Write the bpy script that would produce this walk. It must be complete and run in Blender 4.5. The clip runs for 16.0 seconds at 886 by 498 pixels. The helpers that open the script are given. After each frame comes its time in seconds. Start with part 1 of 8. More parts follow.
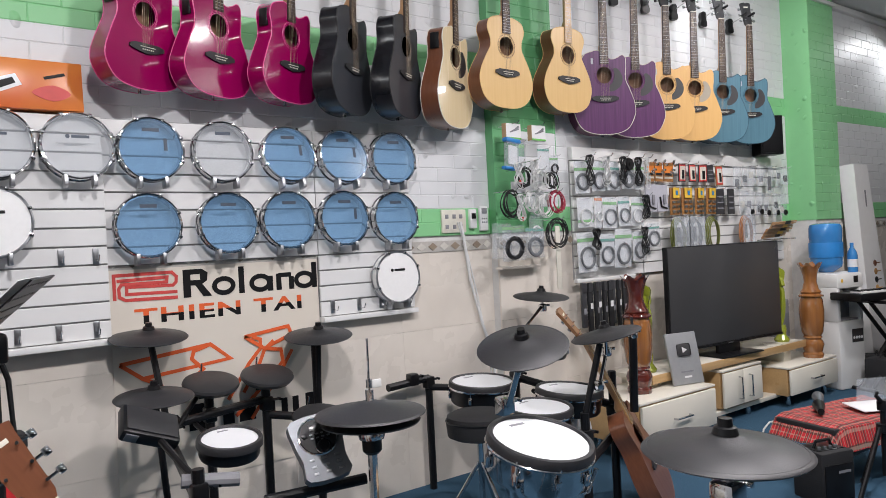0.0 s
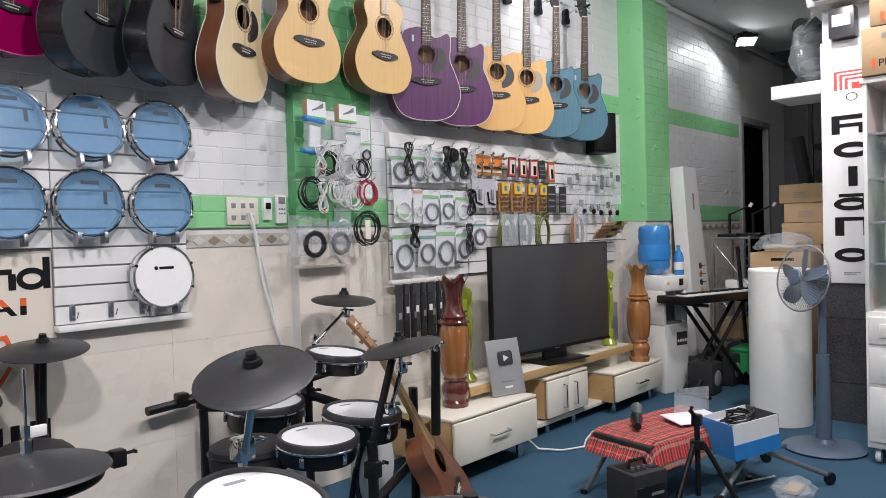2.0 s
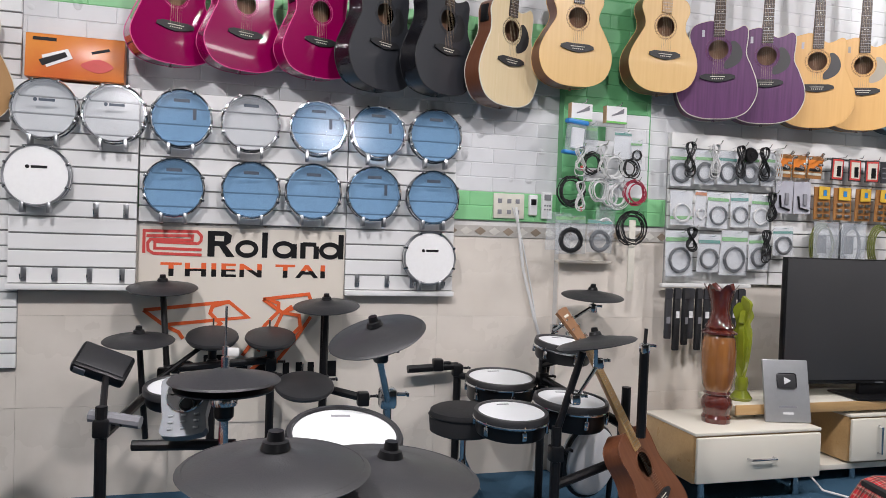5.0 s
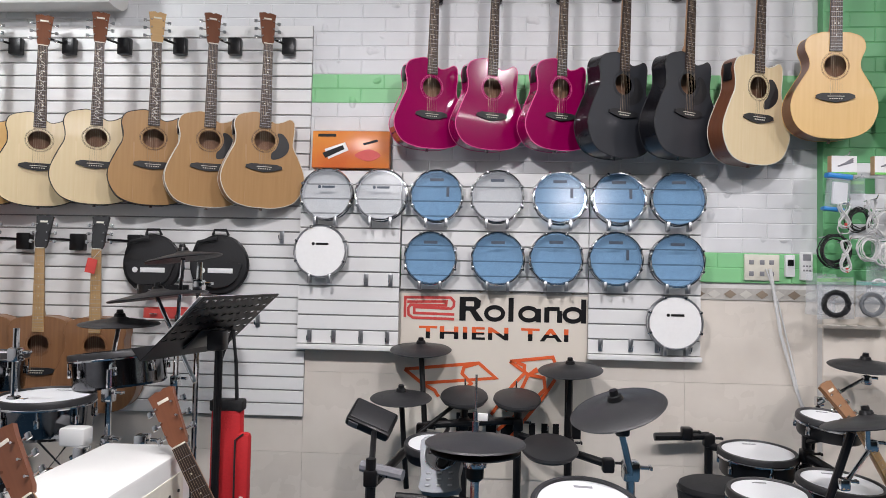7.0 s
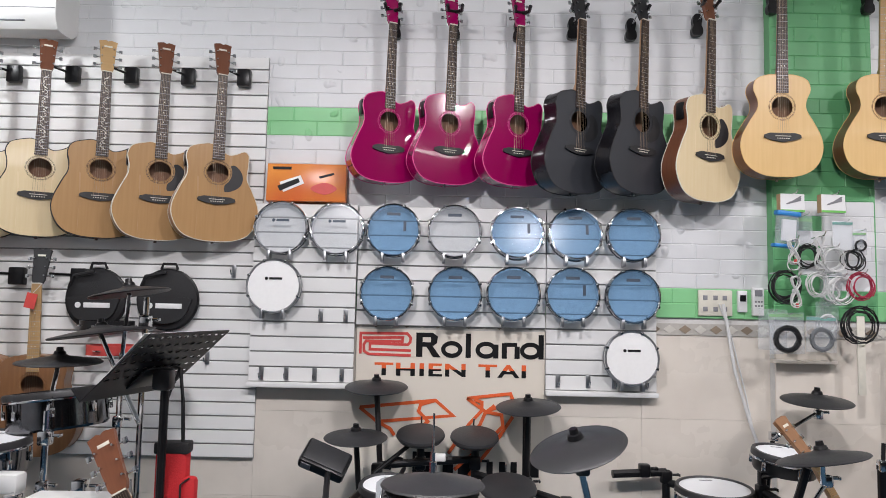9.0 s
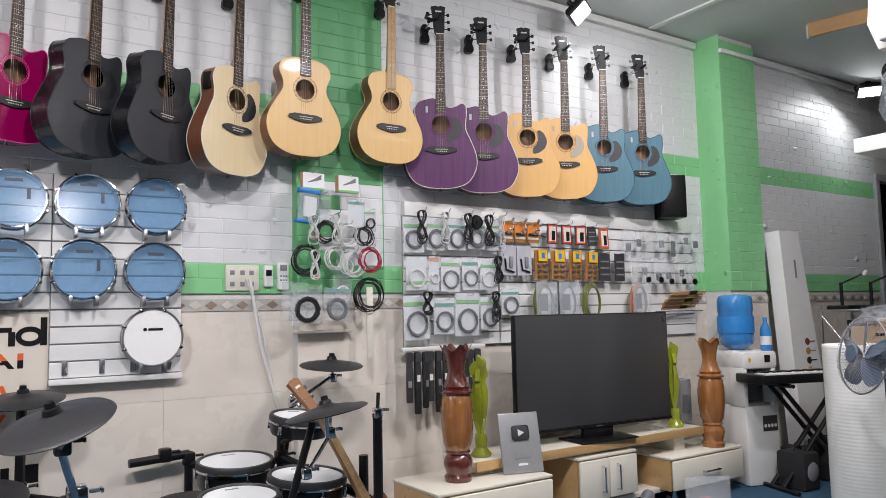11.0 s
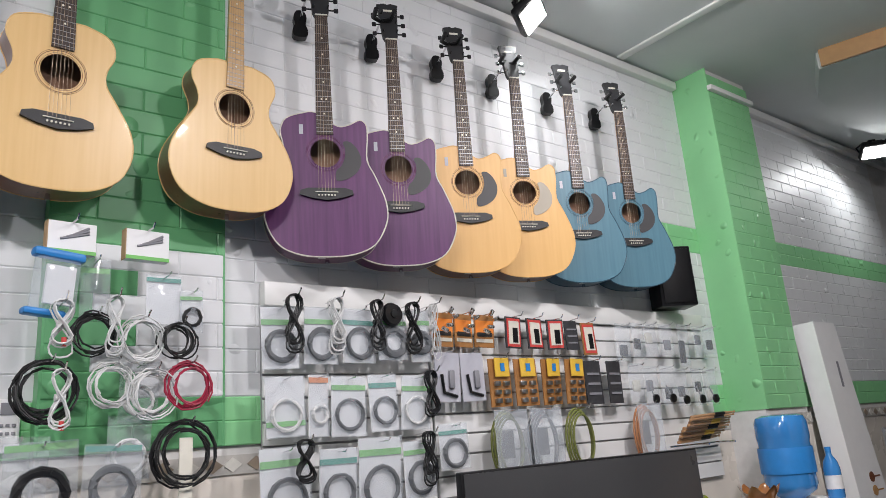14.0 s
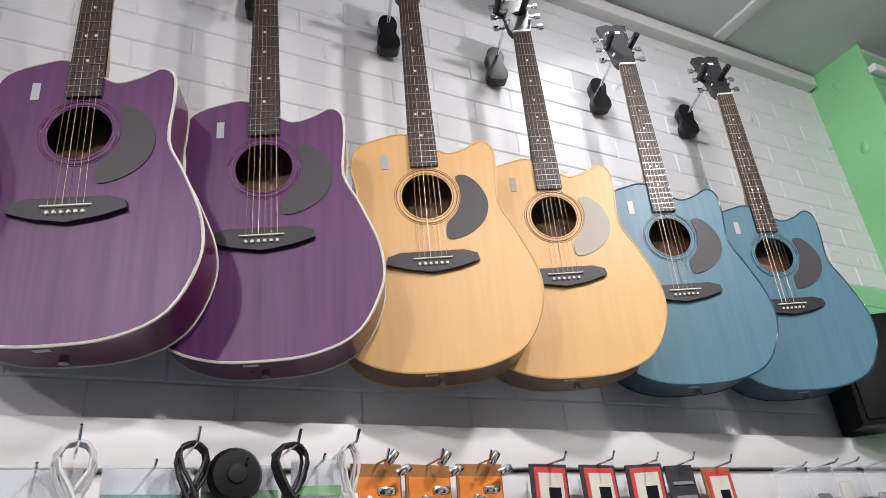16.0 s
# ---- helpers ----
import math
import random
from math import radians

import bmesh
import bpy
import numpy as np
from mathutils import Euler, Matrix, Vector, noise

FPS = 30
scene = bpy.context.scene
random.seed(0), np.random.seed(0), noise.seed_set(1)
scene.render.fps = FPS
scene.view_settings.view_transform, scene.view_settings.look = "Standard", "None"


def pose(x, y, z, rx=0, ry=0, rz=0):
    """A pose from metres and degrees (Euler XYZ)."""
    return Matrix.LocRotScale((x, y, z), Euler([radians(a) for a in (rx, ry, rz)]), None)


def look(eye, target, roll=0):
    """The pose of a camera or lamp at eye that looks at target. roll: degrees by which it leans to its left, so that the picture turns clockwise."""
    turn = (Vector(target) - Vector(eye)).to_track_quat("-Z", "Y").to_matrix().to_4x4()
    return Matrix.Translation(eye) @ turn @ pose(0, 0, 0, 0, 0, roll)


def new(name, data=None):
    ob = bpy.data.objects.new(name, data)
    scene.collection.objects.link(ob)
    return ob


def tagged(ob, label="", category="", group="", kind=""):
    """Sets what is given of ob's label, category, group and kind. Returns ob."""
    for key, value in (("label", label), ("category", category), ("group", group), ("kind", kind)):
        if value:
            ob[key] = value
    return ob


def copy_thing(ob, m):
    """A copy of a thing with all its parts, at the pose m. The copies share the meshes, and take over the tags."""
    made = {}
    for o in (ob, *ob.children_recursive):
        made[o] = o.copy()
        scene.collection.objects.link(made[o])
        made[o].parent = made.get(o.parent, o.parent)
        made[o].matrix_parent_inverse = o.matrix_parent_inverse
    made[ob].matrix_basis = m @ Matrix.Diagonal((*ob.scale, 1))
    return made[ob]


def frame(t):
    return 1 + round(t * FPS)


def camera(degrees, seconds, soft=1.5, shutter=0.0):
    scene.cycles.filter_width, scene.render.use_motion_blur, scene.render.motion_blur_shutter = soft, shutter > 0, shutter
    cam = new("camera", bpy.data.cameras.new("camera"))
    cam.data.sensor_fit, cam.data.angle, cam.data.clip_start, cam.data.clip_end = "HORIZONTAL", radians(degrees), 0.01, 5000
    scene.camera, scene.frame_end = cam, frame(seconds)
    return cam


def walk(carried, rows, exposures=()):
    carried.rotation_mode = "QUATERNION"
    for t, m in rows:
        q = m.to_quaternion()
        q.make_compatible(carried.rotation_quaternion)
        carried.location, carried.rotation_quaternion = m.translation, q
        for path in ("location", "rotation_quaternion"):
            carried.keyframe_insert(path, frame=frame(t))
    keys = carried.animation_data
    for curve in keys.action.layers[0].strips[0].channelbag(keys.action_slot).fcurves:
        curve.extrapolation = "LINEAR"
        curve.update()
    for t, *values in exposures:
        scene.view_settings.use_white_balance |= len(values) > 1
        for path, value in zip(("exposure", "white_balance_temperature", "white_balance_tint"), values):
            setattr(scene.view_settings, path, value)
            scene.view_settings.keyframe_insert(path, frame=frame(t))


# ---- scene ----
cam = camera(62.7, 16.0, 0.8)
METRES, EYE, TILT, LEAN, TURN = 6.2, 1.25, 0.0, 0.0, -35.0
PATH = [
    (0, (0.172, 0.391, 1.244), (1.379, 1.986, 1.231), -2.9),
    (0.5, (0.223, 0.371, 1.26), (1.553, 1.865, 1.265), -3.4),
    (1, (0.323, 0.39, 1.234), (1.776, 1.765, 1.236), -4.2),
    (1.5, (0.475, 0.499, 1.237), (1.98, 1.817, 1.213), -3.9),
    (2, (0.728, 0.556, 1.238), (2.209, 1.899, 1.195), -1.6),
    (2.5, (1.01, 0.564, 1.221), (2.435, 1.967, 1.208), 2.1),
    (3, (1.21, 0.573, 1.204), (2.568, 2.041, 1.229), 4.0),
    (3.5, (1.263, 0.462, 1.207), (2.352, 2.139, 1.25), 2.6),
    (3.7, (1.271, 0.356, 1.198), (2.267, 2.09, 1.227), 2.8),
    (5.8, (1.29, -0.074, 1.232), (1.517, 1.913, 1.209), 1.1),
    (6, (1.31, -0.097, 1.23), (1.449, 1.898, 1.238), 1.2),
    (6.5, (1.296, -0.123, 1.282), (1.281, 1.876, 1.342), 1.3),
    (7, (1.283, -0.119, 1.298), (1.152, 1.876, 1.369), 1.2),
    (7.5, (1.27, -0.111, 1.304), (1.041, 1.875, 1.359), 1.2),
    (8, (1.267, -0.107, 1.298), (0.973, 1.871, 1.344), 1.2),
    (8.5, (1.28, -0.099, 1.28), (0.972, 1.877, 1.343), 1.2),
    (9, (1.275, -0.081, 1.302), (1.264, 1.912, 1.47), 1.2),
    (9.5, (1.303, -0.055, 1.26), (1.689, 1.897, 1.46), 0.4),
    (10, (1.372, -0.047, 1.236), (2.089, 1.81, 1.431), -0.2),
    (10.2, (1.411, -0.045, 1.23), (2.233, 1.769, 1.412), -0.7),
    (12.3, (1.504, 0.321, 1.103), (2.838, 1.793, 1.338), -1.7),
    (12.5, (1.543, 0.462, 1.13), (2.905, 1.907, 1.372), -2.2),
    (13, (1.738, 0.707, 1.18), (3.096, 2.135, 1.525), -3.7),
    (13.5, (2.117, 0.925, 1.203), (3.396, 2.399, 1.639), -4.1),
    (14, (2.488, 1.286, 1.249), (3.708, 2.785, 1.763), -4.5),
    (14.5, (2.864, 1.579, 1.326), (4.023, 3.104, 1.901), -5.2),
    (15, (3.194, 1.896, 1.383), (4.274, 3.421, 2.096), -6.5),
    (15.5, (3.508, 2.099, 1.448), (4.516, 3.619, 2.269), -7.5),
    (16, (3.648, 2.189, 1.466), (4.539, 3.734, 2.371), -6.1),
]
walk(cam, [(t, look(eye, target, roll)) for t, eye, target, roll in PATH])

# ---- light ----
world = bpy.data.worlds.new("night_shop")
world.use_nodes = True
world.node_tree.nodes["Background"].inputs[0].default_value = (0.6, 0.7, 0.8, 1)
world.node_tree.nodes["Background"].inputs[1].default_value = 0.008
scene.world = world
scene.view_settings.exposure = 0.0


def area(name, eye, target, watts, sx, sy, colour=(1.0, 0.97, 0.98)):
    lamp = bpy.data.lights.new(name, "AREA")
    lamp.energy, lamp.color, lamp.shape = watts, colour, "RECTANGLE"
    lamp.size, lamp.size_y = sx, sy
    ob = new(name, lamp)
    ob.matrix_world = look(eye, target)
    return ob


# LED floodlights under the ceiling that face the long wall, two more seen on the wall, and fill lamps added over the
# shop behind
FLOODS = [
    ((-1.36, 2.40, 3.06), (-0.9, 3.0, 0.6), 16),
    ((0.5, 0.85, 3.06), (0.6, 1.65, 0.0), 58),
    ((2.0, 1.00, 3.06), (1.95, 1.8, 0.0), 47),
    ((3.8, 1.05, 3.06), (4.15, 1.75, 0.0), 34),
    ((4.75, 1.70, 3.06), (5.45, 2.55, 0.2), 33),
]
SEEN_FLOODS = [((4.66, 3.20, 3.045), (5.3, 2.2, 1.7), 6), ((8.05, 3.12, 3.03), (7.75, 2.9, 2.2), 6)]
for eye, target, watts in FLOODS + SEEN_FLOODS:
    ahead = (Vector(target) - Vector(eye)).normalized() * 0.012
    area("floodlight_beam", Vector(eye) + ahead, target, watts, 0.17, 0.12, (1.0, 0.95, 0.98) if watts > 30 else (0.95, 0.97, 1.0))
# unseen area lamps, added only as weak ambient fill
area("shop_tube_light", (2.4, -3.6, 2.75), (2.2, 0.5, 1.4), 7, 1.2, 0.25)
area("shop_tube_light", (6.2, -1.6, 3.1), (6.2, -1.6, 0), 8, 1.2, 0.2)
area("shop_tube_light", (0.6, -1.4, 3.12), (0.6, -1.4, 0), 6, 1.2, 0.2)


# ---- materials ----
def material(name, colour, colour2=None, rough=0.5, metal=0.0, grain=30.0, stain=2.5, bump=0.0, bump_scale=60.0,
             coat=0.0, stretch=(1, 1, 1), spread=0.6, piece=0.0, spec=0.5, emission=0.0):
    m = bpy.data.materials.new(name)
    m.use_nodes = True
    nt = m.node_tree
    n, l = nt.nodes, nt.links
    b = n["Principled BSDF"]
    b.inputs["Roughness"].default_value, b.inputs["Metallic"].default_value = rough, metal
    b.inputs["Coat Weight"].default_value = coat
    b.inputs["Specular IOR Level"].default_value = spec
    tc, mp = n.new("ShaderNodeTexCoord"), n.new("ShaderNodeMapping")
    mp.inputs["Scale"].default_value = stretch
    l.new(tc.outputs["Object"], mp.inputs["Vector"])
    fine, broad = n.new("ShaderNodeTexNoise"), n.new("ShaderNodeTexNoise")
    fine.inputs["Scale"].default_value, broad.inputs["Scale"].default_value = grain, stain
    fine.inputs["Detail"].default_value = broad.inputs["Detail"].default_value = 5
    for t in (fine, broad):
        l.new(mp.outputs[0], t.inputs["Vector"])
    mean = n.new("ShaderNodeMath")
    mean.operation = "MULTIPLY_ADD"
    mean.inputs[1].default_value = 0.6
    half = n.new("ShaderNodeMath")
    half.operation = "MULTIPLY"
    half.inputs[1].default_value = 0.4
    l.new(fine.outputs["Fac"], mean.inputs[0])
    l.new(broad.outputs["Fac"], half.inputs[0])
    l.new(half.outputs[0], mean.inputs[2])
    ramp = n.new("ShaderNodeMapRange")
    ramp.inputs["From Min"].default_value, ramp.inputs["From Max"].default_value = 0.5 - spread / 2.5, 0.5 + spread / 2.5
    l.new(mean.outputs[0], ramp.inputs["Value"])
    mix = n.new("ShaderNodeMix")
    mix.data_type = "RGBA"
    c2 = colour2 or tuple(c * 0.82 for c in colour)
    mix.inputs["A"].default_value, mix.inputs["B"].default_value = (*colour, 1), (*c2, 1)
    l.new(ramp.outputs[0], mix.inputs["Factor"])
    out = mix.outputs["Result"]
    if piece:
        info, hsv, rng = n.new("ShaderNodeObjectInfo"), n.new("ShaderNodeHueSaturation"), n.new("ShaderNodeMapRange")
        rng.inputs["To Min"].default_value, rng.inputs["To Max"].default_value = 1 - piece, 1 + piece
        l.new(info.outputs["Random"], rng.inputs["Value"])
        l.new(rng.outputs[0], hsv.inputs["Value"])
        l.new(out, hsv.inputs["Color"])
        out = hsv.outputs["Color"]
    l.new(out, b.inputs["Base Color"])
    rr = n.new("ShaderNodeMapRange")
    rr.inputs["To Min"].default_value, rr.inputs["To Max"].default_value = max(rough - 0.08, 0.02), min(rough + 0.08, 1)
    l.new(broad.outputs["Fac"], rr.inputs["Value"])
    l.new(rr.outputs[0], b.inputs["Roughness"])
    if bump:
        relief, bn = n.new("ShaderNodeTexNoise"), n.new("ShaderNodeBump")
        relief.inputs["Scale"].default_value, relief.inputs["Detail"].default_value = bump_scale, 6
        l.new(mp.outputs[0], relief.inputs["Vector"])
        l.new(relief.outputs["Fac"], bn.inputs["Height"])
        bn.inputs["Strength"].default_value, bn.inputs["Distance"].default_value = bump, 0.01
        l.new(bn.outputs[0], b.inputs["Normal"])
    if emission:
        b.inputs["Emission Color"].default_value, b.inputs["Emission Strength"].default_value = (1, 0.98, 0.95, 1), emission
    return m


def foam_brick(name, colour):
    """Embossed foam brick: white or green paint over cracked stone relief."""
    m = material(name, colour, tuple(c * 0.9 for c in colour), rough=0.45, grain=12, stain=1.2, spread=0.8)
    nt = m.node_tree
    n, l = nt.nodes, nt.links
    tc, warp, ridge, bn = n.new("ShaderNodeTexCoord"), n.new("ShaderNodeTexNoise"), n.new("ShaderNodeTexNoise"), n.new("ShaderNodeBump")
    geo = n.new("ShaderNodeNewGeometry")
    warp.inputs["Scale"].default_value, warp.inputs["Detail"].default_value = 14, 3
    l.new(geo.outputs["Position"], warp.inputs["Vector"])
    try:
        ridge.noise_type = "RIDGED_MULTIFRACTAL"
    except TypeError:
        pass
    ridge.inputs["Scale"].default_value, ridge.inputs["Detail"].default_value = 13, 4
    l.new(geo.outputs["Position"], ridge.inputs["Vector"])
    cut = n.new("ShaderNodeMapRange")
    cut.inputs["From Min"].default_value, cut.inputs["From Max"].default_value = 0.3, 1.3
    l.new(ridge.outputs["Fac"], cut.inputs["Value"])
    l.new(cut.outputs[0], bn.inputs["Height"])
    bn.inputs["Strength"].default_value, bn.inputs["Distance"].default_value = 1.0, 0.03
    l.new(bn.outputs[0], n["Principled BSDF"].inputs["Normal"])
    return m


def clear_film(name, tint, cover, rough=0.15, body=(0.8, 0.85, 0.9)):
    """Thin plastic film: mostly see-through, with some body colour and gloss."""
    m = bpy.data.materials.new(name)
    m.use_nodes = True
    nt = m.node_tree
    n, l = nt.nodes, nt.links
    b = n["Principled BSDF"]
    b.inputs["Base Color"].default_value, b.inputs["Roughness"].default_value = (*body, 1), rough
    tr, mx = n.new("ShaderNodeBsdfTransparent"), n.new("ShaderNodeMixShader")
    tr.inputs["Color"].default_value = (*tint, 1)
    no, ma = n.new("ShaderNodeTexNoise"), n.new("ShaderNodeMapRange")
    no.inputs["Scale"].default_value = 9
    ma.inputs["To Min"].default_value, ma.inputs["To Max"].default_value = cover * 0.75, min(cover * 1.25, 1)
    l.new(no.outputs["Fac"], ma.inputs["Value"])
    l.new(ma.outputs[0], mx.inputs["Fac"])
    l.new(tr.outputs[0], mx.inputs[1])
    l.new(b.outputs[0], mx.inputs[2])
    l.new(mx.outputs[0], n["Material Output"].inputs["Surface"])
    return m


def wood(name, light, dark, rough=0.3, coat=0.3, scale=1.0, along="z"):
    st = {"z": (14, 14, 0.7), "x": (0.7, 14, 14)}[along]
    return material(name, light, dark, rough=rough, coat=coat, grain=6 * scale, stain=2 * scale, stretch=st, spread=0.7)


M = {}
M["brick_white"] = foam_brick("white_foam_brick", (0.72, 0.73, 0.74))
M["brick_green"] = foam_brick("green_foam_brick", (0.26, 0.62, 0.29))
# pilaster green, darkened for the shadow of the guitars hung before it
M["brick_shaded_green"] = foam_brick("deep_green_foam_brick", (0.13, 0.40, 0.17))
M["plaster"] = material("grey_plaster", (0.62, 0.63, 0.63), (0.55, 0.56, 0.56), rough=0.8, grain=8, bump=0.1, bump_scale=40)
# plaster darkened for the dimness behind, so blacks and reflections stay deep
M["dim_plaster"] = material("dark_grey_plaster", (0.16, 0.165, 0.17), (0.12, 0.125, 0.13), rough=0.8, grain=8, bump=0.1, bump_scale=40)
M["ceiling"] = material("grey_white_ceiling_paint", (0.66, 0.69, 0.68), (0.60, 0.63, 0.62), rough=0.75, grain=5, stain=0.8)
M["wall_tile"] = material("beige_marbled_wall_tile", (0.77, 0.715, 0.64), (0.64, 0.585, 0.515), rough=0.28, grain=7, stain=2.2, spread=0.8, piece=0.03)
M["grout"] = material("pale_grout", (0.70, 0.69, 0.67), rough=0.9)
M["strip"] = material("border_tile_base", (0.52, 0.50, 0.46), (0.40, 0.38, 0.35), rough=0.4, grain=60)
M["diamond_a"] = material("brown_border_diamond", (0.30, 0.24, 0.18), rough=0.35, grain=80, piece=0.2)
M["diamond_b"] = material("cream_border_diamond", (0.68, 0.66, 0.60), rough=0.35, grain=80, piece=0.1)
M["carpet"] = material("blue_carpet", (0.055, 0.12, 0.185), (0.036, 0.08, 0.13), rough=0.95, grain=140, stain=3, bump=0.5, bump_scale=400, spec=0.1, spread=0.9)
M["slat"] = material("white_melamine_slat", (0.78, 0.78, 0.77), (0.72, 0.72, 0.71), rough=0.32, grain=5, stain=2)
M["groove"] = material("slat_groove", (0.35, 0.35, 0.35), rough=0.6)
M["white_paint"] = material("white_paint", (0.78, 0.78, 0.76), (0.72, 0.72, 0.70), rough=0.35, grain=12)
M["chrome"] = material("chrome", (0.70, 0.70, 0.71), (0.58, 0.58, 0.59), rough=0.11, metal=1.0, grain=40)
M["dark_chrome"] = material("black_chrome", (0.20, 0.20, 0.21), (0.12, 0.12, 0.13), rough=0.12, metal=1.0, grain=20)
M["steel"] = material("brushed_steel", (0.45, 0.46, 0.48), rough=0.3, metal=1.0, grain=80)
M["black_metal"] = material("black_powder_coat", (0.008, 0.008, 0.009), (0.005, 0.005, 0.006), rough=0.38, grain=80, spec=0.35)
M["black_plastic"] = material("black_plastic", (0.008, 0.008, 0.009), (0.006, 0.006, 0.007), rough=0.32, grain=60, spec=0.35)
M["rubber"] = material("grey_black_rubber", (0.030, 0.030, 0.032), (0.022, 0.022, 0.024), rough=0.45, grain=90, stain=6, bump=0.08, bump_scale=300)
M["mesh_head"] = material("white_mesh_drumhead", (0.82, 0.83, 0.84), (0.74, 0.75, 0.77), rough=0.55, grain=300, stain=4, bump=0.1, bump_scale=900)
M["white_head"] = material("coated_white_drumhead", (0.85, 0.85, 0.84), (0.80, 0.80, 0.79), rough=0.45, grain=60)
M["blue_film"] = clear_film("blue_clear_drumhead", (0.56, 0.74, 0.92), 0.32, rough=0.22, body=(0.22, 0.40, 0.60))
M["clear_film"] = clear_film("clear_drumhead", (0.88, 0.89, 0.90), 0.22, rough=0.22)
M["bag_film"] = clear_film("clear_plastic_bag", (0.93, 0.94, 0.95), 0.22, rough=0.12)
M["black_ink"] = material("black_ink", (0.006, 0.006, 0.007), rough=0.5, spec=0.25)
M["dark_ink"] = material("dark_blue_ink", (0.05, 0.07, 0.10), rough=0.5)
M["orange_ink"] = material("orange_ink", (0.80, 0.13, 0.03), rough=0.5)
M["red_ink"] = material("red_ink", (0.65, 0.07, 0.06), rough=0.5)
M["banner"] = material("cream_vinyl_banner", (0.74, 0.685, 0.60), (0.69, 0.635, 0.55), rough=0.4, grain=4)
M["grey_ink"] = material("grey_ink", (0.25, 0.25, 0.27), rough=0.6)
M["rosewood"] = wood("dark_rosewood", (0.045, 0.026, 0.020), (0.022, 0.014, 0.012), rough=0.45, coat=0.0)
M["ebony"] = material("black_bridge_wood", (0.02, 0.02, 0.022), rough=0.45, grain=40)
M["bone"] = material("cream_bone", (0.75, 0.72, 0.62), rough=0.4)
M["inside"] = wood("bare_inner_wood", (0.30, 0.16, 0.09), (0.16, 0.08, 0.05), rough=0.7, coat=0)
M["spruce"] = wood("natural_spruce", (0.76, 0.47, 0.18), (0.68, 0.39, 0.13), rough=0.42, coat=0.0)
M["spruce_satin"] = wood("satin_natural_spruce", (0.78, 0.53, 0.24), (0.70, 0.45, 0.18), rough=0.33, coat=0.25)
M["spruce_pale"] = wood("pale_spruce", (0.80, 0.66, 0.42), (0.74, 0.58, 0.34), rough=0.25, coat=0.4)
M["spruce_brown"] = wood("amber_brown_spruce", (0.49, 0.295, 0.135), (0.41, 0.235, 0.10), rough=0.25, coat=0.4)
M["mahogany"] = wood("red_brown_mahogany", (0.20, 0.075, 0.035), (0.12, 0.04, 0.02), rough=0.3, coat=0.4)
M["walnut"] = wood("walnut", (0.30, 0.15, 0.065), (0.20, 0.09, 0.04), rough=0.35, coat=0.2)
M["magenta"] = material("magenta_lacquer", (0.30, 0.001, 0.085), (0.25, 0.001, 0.07), rough=0.12, coat=1.0, grain=6)
M["pink_edge"] = material("pink_binding", (0.80, 0.12, 0.35), rough=0.3)
M["black_gloss"] = material("grey_black_gloss", (0.034, 0.037, 0.044), (0.028, 0.030, 0.036), rough=0.38, coat=0.15, grain=6)
M["black_side"] = material("black_lacquer_side", (0.008, 0.008, 0.011), (0.006, 0.006, 0.008), rough=0.25, coat=0.3, grain=6)
M["purple"] = wood("purple_stained_wood", (0.15, 0.038, 0.15), (0.06, 0.015, 0.07), rough=0.42, coat=0.0)
M["purple_side"] = wood("dark_purple_side", (0.14, 0.012, 0.075), (0.07, 0.008, 0.045), rough=0.3, coat=0.3)
M["blue_wood"] = wood("blue_stained_wood", (0.10, 0.22, 0.28), (0.065, 0.16, 0.215), rough=0.42, coat=0.0)
M["blue_side"] = wood("dark_blue_side", (0.02, 0.075, 0.12), (0.012, 0.05, 0.085), rough=0.3, coat=0.3)
M["guard_grey"] = material("smoked_pickguard", (0.05, 0.048, 0.05), rough=0.5, grain=8)
M["guard_clear"] = material("clear_pickguard", (0.42, 0.37, 0.29), rough=0.45, grain=8)
M["neck_wood"] = wood("pale_neck_wood", (0.48, 0.28, 0.14), (0.38, 0.20, 0.09), rough=0.35, coat=0.2)
M["string"] = material("bronze_string", (0.42, 0.33, 0.24), rough=0.45, metal=1.0)
M["cardboard"] = material("brown_cardboard", (0.47, 0.32, 0.18), (0.40, 0.27, 0.15), rough=0.85, grain=40, stain=4, stretch=(1, 1, 6))
M["foam"] = material("white_foam_sheet", (0.82, 0.83, 0.80), (0.76, 0.77, 0.74), rough=0.7, grain=20)
M["green_plastic"] = material("green_plastic", (0.02, 0.25, 0.08), rough=0.45)
M["red_cloth"] = material("red_nylon", (0.55, 0.015, 0.02), (0.42, 0.01, 0.015), rough=0.7, grain=200, bump=0.2, bump_scale=200)
# black glass; base lifted to grey in place of the room's reflection
M["screen"] = material("black_glass_screen", (0.05, 0.05, 0.052), (0.042, 0.042, 0.044), rough=0.3, grain=3)
M["cream_lacquer"] = material("cream_lacquer", (0.78, 0.74, 0.64), (0.74, 0.70, 0.60), rough=0.25, grain=3)
M["oak_edge"] = wood("light_oak_edge", (0.55, 0.36, 0.17), (0.45, 0.28, 0.12), along="x")
M["vase_dark"] = wood("dark_red_turned_wood", (0.13, 0.025, 0.015), (0.06, 0.012, 0.010), rough=0.12, coat=1.0, scale=0.4)
M["vase_light"] = wood("golden_brown_turned_wood", (0.42, 0.18, 0.05), (0.14, 0.045, 0.018), rough=0.12, coat=1.0, scale=0.35)
M["jade"] = material("olive_green_glass_resin", (0.30, 0.34, 0.03), (0.20, 0.24, 0.02), rough=0.15, coat=0.8, grain=10)
M["blue_bottle"] = material("blue_water_bottle", (0.05, 0.26, 0.60), (0.03, 0.17, 0.45), rough=0.12, coat=0.6, grain=6)
